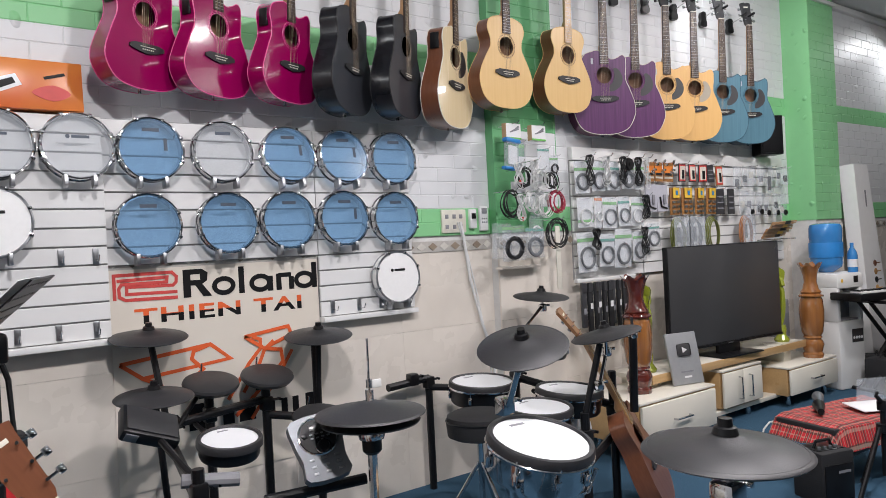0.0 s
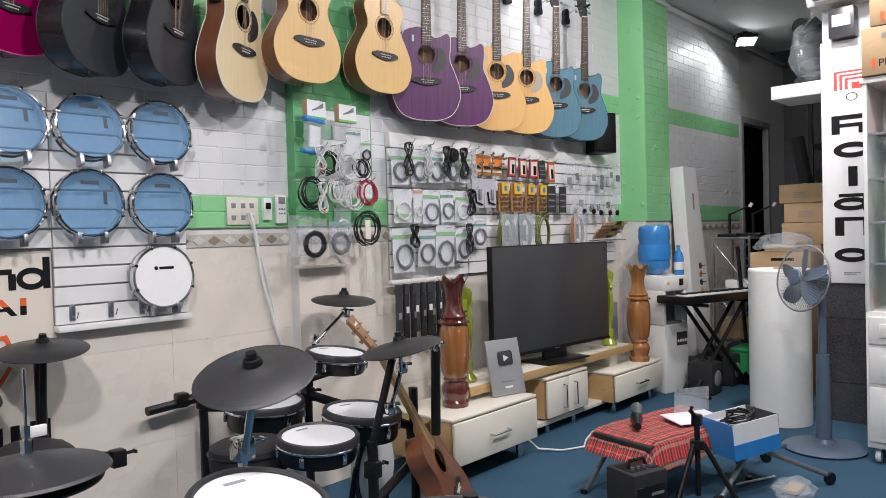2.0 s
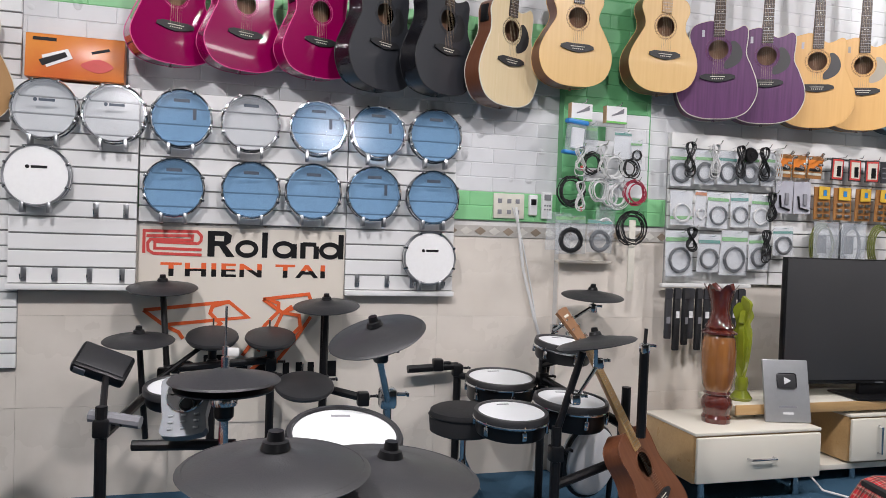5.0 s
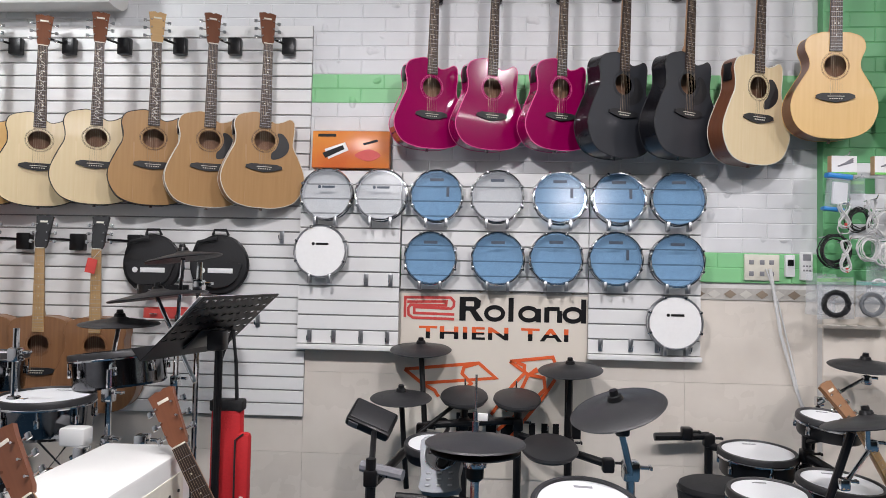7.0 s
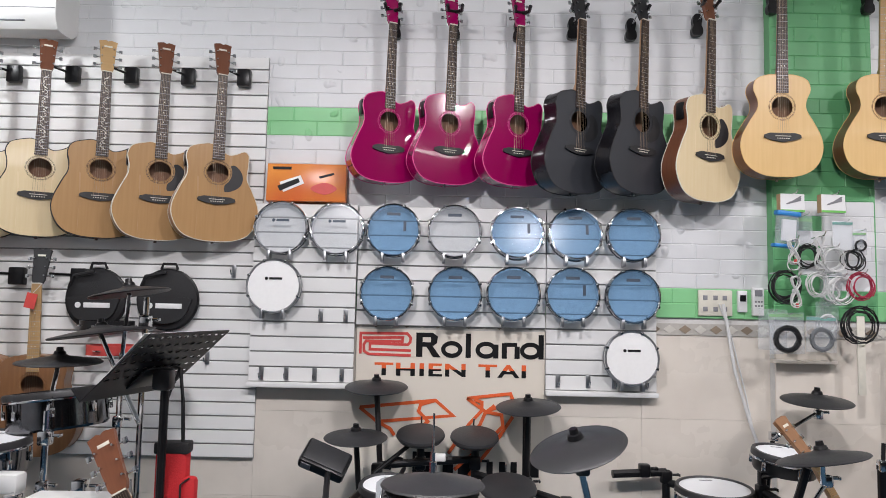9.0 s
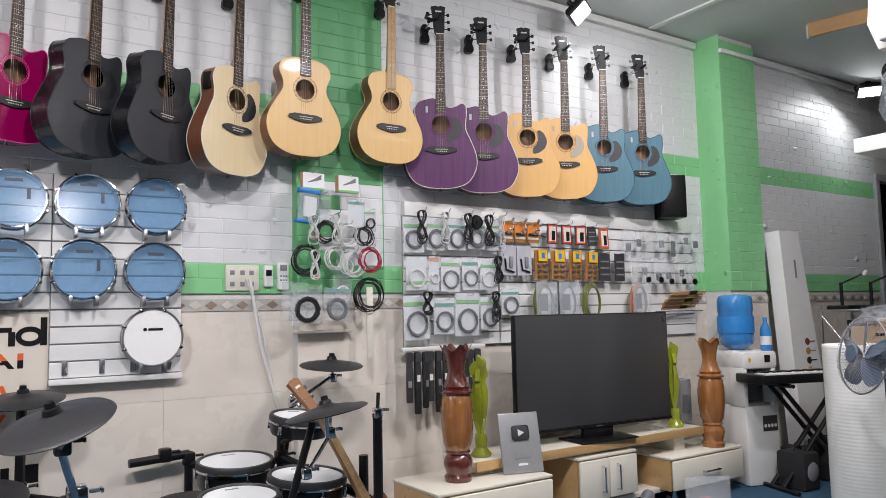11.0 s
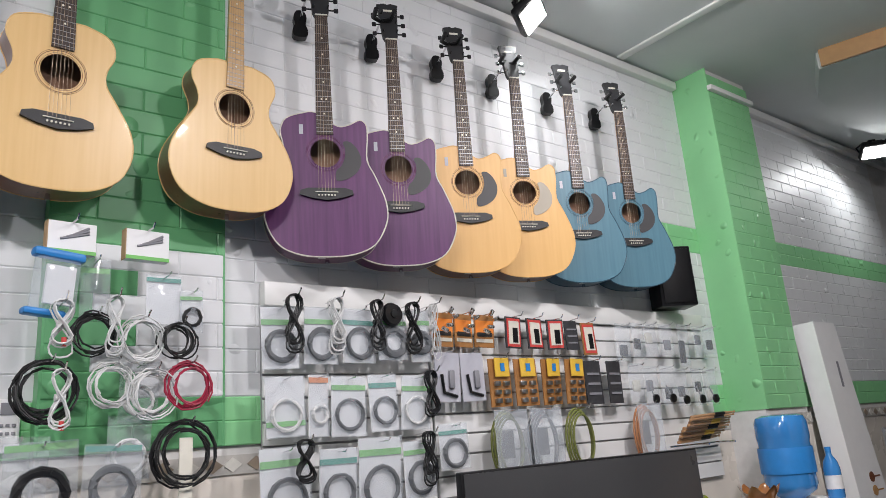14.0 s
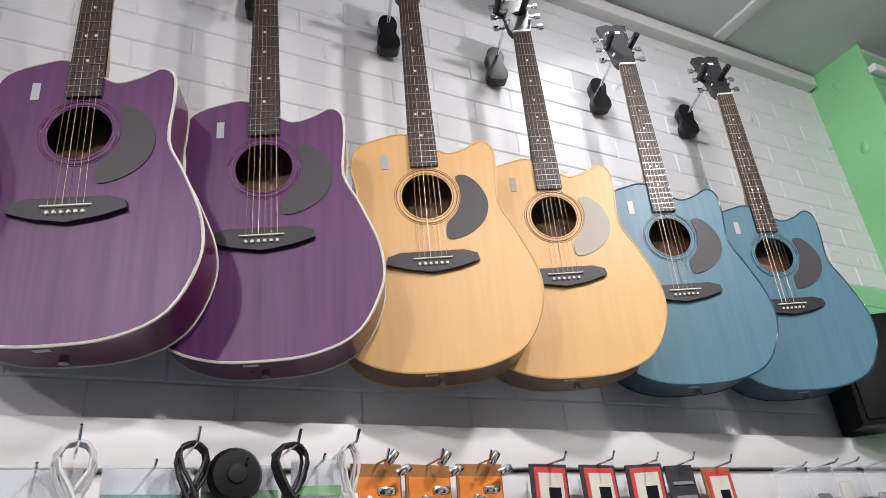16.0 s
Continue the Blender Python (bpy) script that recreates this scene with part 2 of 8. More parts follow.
M["paper_white"] = material("white_packaging_card", (0.80, 0.80, 0.80), (0.75, 0.75, 0.75), rough=0.4, grain=20)
M["paper_green"] = material("green_packaging_band", (0.18, 0.55, 0.12), rough=0.4)
M["paper_teal"] = material("teal_packaging_band", (0.03, 0.33, 0.24), rough=0.4)
M["paper_orange"] = material("orange_packaging", (0.85, 0.26, 0.04), rough=0.4)
M["paper_brown"] = material("brown_printed_card", (0.42, 0.20, 0.06), (0.25, 0.11, 0.04), rough=0.35, grain=15)
M["paper_yellow"] = material("yellow_packaging", (0.80, 0.50, 0.06), rough=0.4)
M["paper_grey"] = material("grey_packaging_card", (0.50, 0.50, 0.55), rough=0.4)
M["paper_black"] = material("black_packaging", (0.03, 0.03, 0.033), (0.06, 0.06, 0.065), rough=0.3, grain=60)
M["paper_blue"] = material("blue_printed_card", (0.03, 0.24, 0.62), rough=0.4)
M["cable_black"] = material("black_cable", (0.015, 0.015, 0.016), rough=0.4)
M["cable_white"] = material("white_cable", (0.75, 0.75, 0.74), rough=0.4)
M["cable_grey"] = material("grey_cable", (0.16, 0.17, 0.18), rough=0.4)
M["cable_red"] = material("dark_red_cable", (0.40, 0.02, 0.06), rough=0.4)
M["cable_olive"] = material("olive_woven_cable", (0.16, 0.18, 0.04), rough=0.6, grain=300)
M["cable_copper"] = material("copper_woven_cable", (0.50, 0.22, 0.10), rough=0.6, grain=300)
M["silver"] = material("silver_plastic", (0.20, 0.21, 0.225), rough=0.4, metal=0.5)
M["pale_silver"] = material("pale_silver_plate", (0.42, 0.43, 0.44), (0.36, 0.37, 0.38), rough=0.35, metal=0.4, grain=50)
M["black_tile"] = material("black_speckled_tile", (0.02, 0.02, 0.022), (0.10, 0.10, 0.11), rough=0.25, grain=130, spread=0.5)
M["fan_blue"] = material("slate_blue_plastic", (0.10, 0.14, 0.20), rough=0.35)
M["lamp_face"] = material("lit_lamp_face", (1, 1, 1), rough=0.5, emission=25.0)
M["clear_plastic"] = clear_film("clear_plastic_case", (0.92, 0.93, 0.94), 0.2, rough=0.1)
M["glass"] = clear_film("glass_shelf", (0.85, 0.92, 0.90), 0.12, rough=0.03)
M["cloth_black"] = material("black_nylon_cloth", (0.010, 0.010, 0.011), (0.016, 0.016, 0.018), rough=0.75, grain=150, bump=0.2, bump_scale=200)
M["white_ink"] = material("white_print", (0.8, 0.8, 0.8), rough=0.5)
M["pink_cloth"] = material("salmon_pink_cloth", (0.70, 0.28, 0.25), rough=0.8)
# matt black that stands for the darkness inside the far doorway
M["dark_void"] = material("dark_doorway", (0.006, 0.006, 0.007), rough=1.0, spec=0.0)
M["door_frame"] = material("grey_aluminium_frame", (0.30, 0.31, 0.32), rough=0.4)
M["tan_strip"] = material("tan_wood_trim", (0.52, 0.30, 0.13), rough=0.5)
M["keys_ivory"] = material("ivory_keys", (0.7, 0.7, 0.68), rough=0.3)
M["box_photo"] = material("orange_printed_box", (0.75, 0.30, 0.05), (0.60, 0.10, 0.03), rough=0.3, grain=4, stain=3, spread=0.5)


def tartan():
    m = bpy.data.materials.new("red_tartan_cloth")
    m.use_nodes = True
    nt = m.node_tree
    n, l = nt.nodes, nt.links
    tc = n.new("ShaderNodeTexCoord")
    last = None
    for axis in ("X", "Y"):
        for scale, colour in ((11.0, (0.02, 0.04, 0.03, 1)), (5.5, (0.02, 0.02, 0.02, 1)), (16.0, (0.5, 0.45, 0.35, 1))):
            w, r, mx = n.new("ShaderNodeTexWave"), n.new("ShaderNodeMapRange"), n.new("ShaderNodeMix")
            w.bands_direction = axis
            w.inputs["Scale"].default_value = scale
            l.new(tc.outputs["Object"], w.inputs["Vector"])
            r.inputs["From Min"].default_value, r.inputs["From Max"].default_value = 0.86, 0.93
            r.inputs["To Max"].default_value = 0.7 if scale < 15 else 0.35
            l.new(w.outputs["Fac"], r.inputs["Value"])
            mx.data_type = "RGBA"
            mx.inputs["A"].default_value, mx.inputs["B"].default_value = (0.55, 0.015, 0.025, 1), colour
            if last:
                l.new(last, mx.inputs["A"])
            l.new(r.outputs[0], mx.inputs["Factor"])
            last = mx.outputs["Result"]
    l.new(last, n["Principled BSDF"].inputs["Base Color"])
    n["Principled BSDF"].inputs["Roughness"].default_value = 0.85
    return m


M["tartan"] = tartan()


# ---- mesh helpers ----
def mesh_of(name, bm, mat, smooth=True):
    bmesh.ops.recalc_face_normals(bm, faces=bm.faces)
    me = bpy.data.meshes.new(name)
    bm.to_mesh(me)
    bm.free()
    if smooth:
        for p in me.polygons:
            p.use_smooth = True
        me.set_sharp_from_angle(angle=radians(35))
    me.materials.append(M[mat])
    return me


def part(name, bm, mat, parent=None, label="", m=None, smooth=True):
    ob = new(name, mesh_of(name, bm, mat, smooth))
    if parent is not None:
        ob.parent = parent
    if m is not None:
        ob.matrix_basis = m
    if label:
        ob["label"] = label
    return ob


def again(ob, m, parent=None):
    """Another object on the same mesh."""
    o = new(ob.name.split(".")[0], ob.data)
    o.parent = parent if parent is not None else ob.parent
    o.matrix_basis = m
    if "label" in ob:
        o["label"] = ob["label"]
    return o


def thing(name, m, label, category, group="", kind=""):
    ob = new(name)
    ob.empty_display_size = 0.05
    ob.matrix_basis = m
    return tagged(ob, label, category, group, kind)


def box(bm, cx, cy, cz, sx, sy, sz, bevel=0.0, m=None):
    r = bmesh.ops.create_cube(bm, size=1.0)
    vs = r["verts"]
    bmesh.ops.scale(bm, vec=(sx, sy, sz), verts=vs)
    if bevel:
        es = list({e for v in vs for e in v.link_edges})
        rr = bmesh.ops.bevel(bm, geom=es, offset=bevel, segments=2, affect="EDGES", profile=0.5)
        vs = list({v for f in rr["faces"] for v in f.verts} | {v for v in vs if v.is_valid})
    bmesh.ops.translate(bm, vec=(cx, cy, cz), verts=vs)
    if m is not None:
        bmesh.ops.transform(bm, matrix=m, verts=vs)
    return vs


def box_bm(cx, cy, cz, sx, sy, sz, bevel=0.0):
    bm = bmesh.new()
    box(bm, cx, cy, cz, sx, sy, sz, bevel)
    return bm


def rod(bm, a, b, r, r2=None, seg=10):
    a, b = Vector(a), Vector(b)
    d = b - a
    m = Matrix.Translation((a + b) / 2) @ d.to_track_quat("Z", "Y").to_matrix().to_4x4()
    bmesh.ops.create_cone(bm, cap_ends=True, segments=seg, radius1=r, radius2=r if r2 is None else r2, depth=d.length, matrix=m)


def rod_bm(a, b, r, r2=None, seg=10):
    bm = bmesh.new()
    rod(bm, a, b, r, r2, seg)
    return bm


def lathe(bm, profile, seg=28, m=None):
    """Turns (radius, height) pairs round the z axis."""
    rings = []
    for r, z in profile:
        if r < 1e-5:
            rings.append([bm.verts.new((0, 0, z))])
        else:
            rings.append([bm.verts.new((r * math.cos(2 * math.pi * i / seg), r * math.sin(2 * math.pi * i / seg), z)) for i in range(seg)])
    for a, b in zip(rings, rings[1:]):
        for i in range(seg):
            j = (i + 1) % seg
            if len(a) == 1 and len(b) > 1:
                bm.faces.new((a[0], b[i], b[j]))
            elif len(b) == 1 and len(a) > 1:
                bm.faces.new((a[i], a[j], b[0]))
            elif len(a) > 1:
                bm.faces.new((a[i], a[j], b[j], b[i]))
    if m is not None:
        bmesh.ops.transform(bm, matrix=m, verts=[v for r in rings for v in r])


def lathe_bm(profile, seg=28, m=None):
    bm = bmesh.new()
    lathe(bm, profile, seg, m)
    return bm


def tube(bm, pts, r, seg=6, closed=False):
    """A round tube along a polyline."""
    pts = [Vector(p) for p in pts]
    rings, up = [], Vector((0.13, 0.31, 0.94))
    n = len(pts)
    for i, p in enumerate(pts):
        a = pts[i - 1] if (i or closed) else p
        b = pts[(i + 1) % n] if (i < n - 1 or closed) else p
        d = (b - a).normalized()
        s = d.cross(up)
        s = s.normalized() if s.length > 1e-4 else d.orthogonal().normalized()
        u = s.cross(d)
        rings.append([bm.verts.new(p + r * (math.cos(2 * math.pi * k / seg) * s + math.sin(2 * math.pi * k / seg) * u)) for k in range(seg)])
    for i in range(n if closed else n - 1):
        a, b = rings[i], rings[(i + 1) % n]
        for k in range(seg):
            bm.faces.new((a[k], a[(k + 1) % seg], b[(k + 1) % seg], b[k]))
    if not closed:
        bm.faces.new(rings[0])
        bm.faces.new(rings[-1])


def tube_bm(pts, r, seg=6, closed=False):
    bm = bmesh.new()
    tube(bm, pts, r, seg, closed)
    return bm


def ring_pts(r, n=20, c=(0, 0, 0), plane="xz", squash=1.0):
    out = []
    for i in range(n):
        a = 2 * math.pi * i / n
        u, v = r * math.cos(a), r * squash * math.sin(a)
        out.append((c[0] + u, c[1], c[2] + v) if plane == "xz" else (c[0] + u, c[1] + v, c[2]))
    return out


def slab(bm, outline, y0, y1):
    """A flat plate in the xz plane between y0 and y1."""
    a = [bm.verts.new((x, y0, z)) for x, z in outline]
    b = [bm.verts.new((x, y1, z)) for x, z in outline]
    bm.faces.new(a)
    bm.faces.new(b[::-1])
    for i in range(len(a)):
        j = (i + 1) % len(a)
        bm.faces.new((a[i], b[i], b[j], a[j]))


def slab_bm(outline, y0, y1):
    bm = bmesh.new()
    slab(bm, outline, y0, y1)
    return bm


def spline(pts, sub=5, closed=True):
    """Catmull-Rom through 2D points."""
    out, n = [], len(pts)
    for i in range(n if closed else n - 1):
        if closed:
            p0, p1, p2, p3 = (pts[(i + k) % n] for k in (-1, 0, 1, 2))
        else:
            p0, p1, p2, p3 = pts[max(i - 1, 0)], pts[i], pts[i + 1], pts[min(i + 2, n - 1)]
        for s in range(sub):
            t = s / sub
            out.append(tuple(0.5 * (2 * b + (c - a) * t + (2 * a - 5 * b + 4 * c - d) * t * t + (3 * b - a - 3 * c + d) * t ** 3)
                             for a, b, c, d in zip(p0, p1, p2, p3)))
    if not closed:
        out.append(pts[-1])
    return out


def ribbon(bm, pts, w, y, depth=0.0015):
    """A flat painted stroke in the xz plane, mitred at its corners."""
    pts = [Vector(p) for p in pts]
    left, right = [], []
    for i, p in enumerate(pts):
        a = (p - pts[i - 1]).normalized() if i else (pts[1] - p).normalized()
        b = (pts[i + 1] - p).normalized() if i < len(pts) - 1 else a
        na, nb = Vector((-a.y, a.x)), Vector((-b.y, b.x))
        k = (na + nb).normalized() if (na + nb).length > 1e-3 else na
        k = k * (w / 2) / max(k.dot(na), 0.45)
        left.append(p + k)
        right.append(p - k)
    for i in range(len(pts) - 1):
        f = [bm.verts.new((q.x, y - depth, q.y)) for q in (left[i], right[i], right[i + 1], left[i + 1])]
        bm.faces.new(f)

# ---- structure ----
WALL, RIGHT_WALL, FAR_WALL = 3.48, 3.45, 3.40      # the long wall's face, stretch by stretch
PIL, PIL_X0, PIL_X1 = 3.42, 2.85, 3.34             # shallow green pilaster
COL, COL_X0, COL_X1 = 3.227, 6.09, 6.52            # green column further on
CEIL = 3.2


def setting(name, bm, mat, label, category):
    return tagged(part(name, bm, mat, smooth=False), label, category, kind="structure")


floor = setting("floor", box_bm(3.9, -1.3, -0.05, 11.2, 9.9, 0.1), "carpet", "worn blue carpet floor of the shop", "floor")
ceiling = setting("ceiling", box_bm(3.9, -1.3, CEIL + 0.05, 11.2, 9.9, 0.1), "ceiling", "grey-white painted ceiling", "ceiling")
wall_west = setting("wall_west", box_bm(-1.6, -1.3, 1.6, 0.2, 9.9, 3.2), "plaster", "plain grey painted end wall", "wall")
# closing walls; the dim shop is put into their dark colour
wall_south = setting("wall_south", box_bm(3.9, -6.1, 1.6, 11.2, 0.2, 3.2), "dim_plaster", "unseen closing wall, coloured dark for the dim shop behind", "wall")
wall_east = setting("wall_east", box_bm(10.2, -1.3, 1.6, 0.2, 9.9, 3.2), "dim_plaster", "wall at the end of the shop, coloured dark for dim light", "wall")
bm = bmesh.new()
for x0, x1, y in ((-1.5, PIL_X0, WALL), (PIL_X0, PIL_X1, PIL), (PIL_X1, COL_X0, RIGHT_WALL), (COL_X0, COL_X1, COL), (COL_X1, 8.62, FAR_WALL), (9.42, 10.1, FAR_WALL)):
    box(bm, (x0 + x1) / 2, (y + 3.85) / 2 + 0.006, 1.6, x1 - x0, 3.85 - y - 0.012, 3.2)
box(bm, 9.02, (FAR_WALL + 3.85) / 2 + 0.006, 2.76, 0.8, 3.85 - FAR_WALL - 0.012, 0.88)
wall_north = setting("wall_north", bm, "grout", "long wall of white embossed bricks over beige tiles with green bands", "wall")

# tan-edged dropped panel on the ceiling, cornice and panel joint
pan = [(6.51, 2.79), (6.68, 2.14), (6.93, 1.18), (7.6, 0.9), (8.8, 1.2), (9.1, 2.2), (8.5, 2.95), (7.6, 3.08), (6.9, 2.98)]
bm = bmesh.new()
lo, hi = [bm.verts.new((x, y, 3.10)) for x, y in pan], [bm.verts.new((x, y, CEIL)) for x, y in pan]
bm.faces.new(lo)
for q in range(len(pan)):
    bm.faces.new((lo[q], lo[(q + 1) % len(pan)], hi[(q + 1) % len(pan)], hi[q]))
tagged(part("ceiling_panel", bm, "ceiling", smooth=False), "dropped ceiling panel with a tan edge", "ceiling panel", kind="structure")
d = Vector((0.18, -0.60, 0)).normalized()
bm = box_bm(0, 0, 0, 0.02, 1.62, 0.10)
tagged(part("trim", bm, "tan_strip", m=Matrix.Translation((6.70, 1.985, 3.150)) @ Matrix.Rotation(math.atan2(0.42, 1.61), 4, "Z"), smooth=False), "tan wooden edge of the dropped ceiling panel", "trim", kind="structure")
bm = bmesh.new()
box(bm, 4.7, RIGHT_WALL - 0.02, 3.165, 2.75, 0.045, 0.05, 0.008)
box(bm, 8.3, FAR_WALL - 0.02, 3.165, 3.5, 0.045, 0.05, 0.008)
box(bm, 6.3, COL - 0.015, 3.07, 0.45, 0.03, 0.03, 0.005)
tagged(part("trim", bm, "white_paint"), "white cable duct along the top of the wall", "trim", kind="structure")
tagged(part("trim", box_bm(5.55, 1.0, 3.192, 0.05, 4.8, 0.014, 0.004), "white_paint"), "pale joint strip across the ceiling", "trim", kind="structure")

# far doorway
door = thing("door_1", pose(9.02, FAR_WALL, 0), "dark open doorway in a grey aluminium frame", "door", kind="structure")
for x in (-0.41, 0.41):
    part("door_frame", box_bm(x, 0.02, 1.17, 0.07, 0.10, 2.34, 0.006), "door_frame", door)
part("door_frame", box_bm(0, 0.02, 2.36, 0.89, 0.10, 0.07, 0.006), "door_frame", door)
# no leaf here: a black sheet paints the opening's darkness
part("door_leaf", box_bm(0, 0.05, 1.165, 0.74, 0.04, 2.32, 0.004), "dark_void", door, "black sheet standing for the unlit opening")

# ---- guitars ----
HALF = [(0.0, -0.212), (0.085, -0.205), (0.155, -0.172), (0.196, -0.097), (0.197, -0.027), (0.165, 0.060), (0.139, 0.120),
        (0.138, 0.170), (0.146, 0.218), (0.128, 0.262), (0.075, 0.283), (0.030, 0.287)]
CUT = [(0.030, 0.247), (0.055, 0.238), (0.088, 0.248), (0.120, 0.264), (0.141, 0.246), (0.143, 0.200)]
ROUND_HALF = [(0.0, -0.205), (0.09, -0.195), (0.16, -0.150), (0.192, -0.070), (0.185, 0.005), (0.145, 0.080), (0.115, 0.130),
              (0.114, 0.173), (0.134, 0.226), (0.118, 0.272), (0.065, 0.292), (0.030, 0.294)]


def outline(cut, rounded):
    half = ROUND_HALF if rounded else HALF
    right = half[1:7] + CUT[::-1] if cut else half[1:]
    pts = [half[0]] + right + [(-x, z) for x, z in half[:0:-1]]
    return spline(pts, 4)


def head_shape(s):
    return [(-0.021, 0.652), (0.021, 0.652), (0.028, 0.668), (0.037 * s, 0.80), (0.041 * s, 0.825), (0.012, 0.832), (0.0, 0.826), (-0.012, 0.832), (-0.041 * s, 0.825), (-0.037 * s, 0.80), (-0.028, 0.668)]


def guitar(label, m, top, side, edge, guard=None, cut=True, rounded=False, head="ebony", neck="neck_wood", board="rosewood",
           metal="chrome", group="guitars on the wall", preamp=False, sticker="", inlay=False, bare_neck=False, size=1.0, tall=1.0, low=1.0):
    """An acoustic guitar, its origin at the bridge saddle on the soundboard; y runs to the back."""
    g = thing("acoustic_guitar", m @ Matrix.Diagonal((size, size, tall, 1)), label, "guitar", group)
    shape = [(x, z * low if z < 0 else z) for x, z in outline(cut, rounded)]
    n = len(shape)
    depth = lambda z: 0.105 - 0.022 * (z + 0.2) / 0.5
    # back and sides
    bm = bmesh.new()
    f = [bm.verts.new((x, 0.002, z)) for x, z in shape]
    k = [bm.verts.new((x, depth(z), z)) for x, z in shape]
    bm.faces.new(k)
    for i in range(n):
        bm.faces.new((f[i], k[i], k[(i + 1) % n], f[(i + 1) % n]))
    part("body", bm, side, g)
    # soundboard with a true hole
    bm = bmesh.new()
    hole = [(0.05 * math.cos(2 * math.pi * i / 24), 0.142 + 0.05 * math.sin(2 * math.pi * i / 24)) for i in range(24)]
    edges = []
    for loop in (shape, hole):
        vs = [bm.verts.new((x, 0, z)) for x, z in loop]
        edges += [bm.edges.new((vs[i], vs[(i + 1) % len(vs)])) for i in range(len(vs))]
    bmesh.ops.triangle_fill(bm, edges=edges, use_beauty=True)
    part("soundboard", bm, top, g, smooth=False)
    bm = bmesh.new()
    box(bm, 0, 0.075, 0.15, 0.16, 0.002, 0.2)
    part("inner_back", bm, "inside", g, "bare wood seen through the sound hole")
    part("binding", tube_bm([(x, 0.0015, z) for x, z in shape], 0.0028, 5, True), edge, g, "thin edge binding")
    part("back_binding", tube_bm([(x, depth(z) - 0.001, z) for x, z in shape], 0.0022, 5, True), edge, g)
    bm = bmesh.new()
    for r in (0.053, 0.060, 0.064):
        tube(bm, ring_pts(r, 28, (0, -0.0005, 0.142)), 0.0006 if r != 0.060 else 0.0010, 4, True)
    part("rosette", bm, {"spruce_pale": "ebony", "spruce_satin": "mahogany", "spruce_brown": "ebony", "purple": "purple_side", "blue_wood": "blue_side", "spruce": "mahogany"}.get(top, edge), g, "ring round the sound hole")
    if guard:
        gs = spline([(0.060, 0.182), (0.082, 0.184), (0.106, 0.160), (0.119, 0.122), (0.108, 0.082), (0.074, 0.054), (0.036, 0.046), (0.034, 0.078), (0.053, 0.100), (0.065, 0.130), (0.066, 0.158)], 4)
        part("pickguard", slab_bm(gs, -0.0006, -0.0022), guard, g, "smooth teardrop pickguard")
    # bridge
    br = [(-0.085, 0.010), (-0.06, 0.018), (0.06, 0.018), (0.085, 0.010), (0.088, -0.004), (0.05, -0.016), (0.0, -0.024), (-0.05, -0.016), (-0.088, -0.004)]
    bridge = part("bridge", slab_bm(br, -0.001, -0.010), "ebony", g)
    part("saddle", box_bm(0, -0.011, 0.003, 0.075, 0.006, 0.003, 0.001), "bone", bridge)
    for i in range(6):
        part("pin", rod_bm((-0.026 + 0.0104 * i, -0.009, -0.008), (-0.026 + 0.0104 * i, -0.014, -0.008), 0.003, seg=6), "bone", bridge)
    # neck
    bm = bmesh.new()
    rings = []
    for z, w, d in ((0.24, 0.029, 0.05), (0.30, 0.028, 0.045), (0.33, 0.027, 0.024), (0.65, 0.0215, 0.020)):
        rings.append([bm.verts.new((w * math.cos(a), 0.001 + d * math.sin(a), z)) for a in [math.pi * i / 8 for i in range(9)]])
    for a, b in zip(rings, rings[1:]):
        for i in range(8):
            bm.faces.new((a[i], a[i + 1], b[i + 1], b[i]))
    part("neck", bm, neck, g)
    bm = bmesh.new()
    slab(bm, [(-0.028, 0.208), (0.028, 0.208), (0.0215, 0.648), (-0.0215, 0.648)], 0.0, -0.007)
    fret = part("fingerboard", bm, neck if bare_neck else board, g, "dark fingerboard" if not bare_neck else "protective film over the fingerboard")
    bm = bmesh.new()
    for i in range(1, 20):
        z = 0.648 * 2 ** (-i / 12)
        w = 0.0215 + 0.0065 * (0.648 - z) / 0.44
        box(bm, 0, -0.0075, z, 2 * w, 0.0012, 0.0011)
    tagged(part("fretwork", bm, "steel", fret), kind="stuff")
    bm = bmesh.new()
    for i in (3, 5, 7, 9, 12, 15):
        z = 0.648 * (2 ** (-i / 12) + 2 ** (-(i - 1) / 12)) / 2
        for x in ((-0.008, 0.008) if i == 12 else (0,)):
            rod(bm, (x, -0.0068, z), (x, -0.0076, z), 0.003, seg=8)
    if inlay:
        rnd = random.Random(5)
        z = 0.24
        while z < 0.62:
            pts = [(0.011 * math.sin(z * 60 + i * 0.8), -0.0074, z + i * 0.006) for i in range(5)]
            tube(bm, pts, 0.0013, 4)
            box(bm, rnd.uniform(-0.012, 0.012), -0.0074, z + 0.01, 0.008, 0.001, 0.004)
            z += 0.026
    tagged(part("inlay", bm, "bone", fret, "pale fingerboard inlay"), kind="stuff")
    part("nut", box_bm(0, -0.006, 0.6505, 0.043, 0.009, 0.005, 0.001), "bone", g)
    tilt = Matrix.Translation((0, 0, 0.65)) @ Matrix.Rotation(radians(-13), 4, "X") @ Matrix.Translation((0, 0, -0.65))
    bm = slab_bm(head_shape(1.0), 0.0, 0.016)
    hd = part("headstock", bm, head, g, m=tilt)
    part("headstock_mark", box_bm(0, -0.0006, 0.795, 0.036, 0.001, 0.010, 0.0003), "bone", hd, "small pale mark")
    for s in (-1, 1):
        for z in (0.690, 0.735, 0.780):
            bm = bmesh.new()
            rod(bm, (s * 0.026, -0.012, z), (s * 0.026, 0.003, z), 0.0035, seg=8)
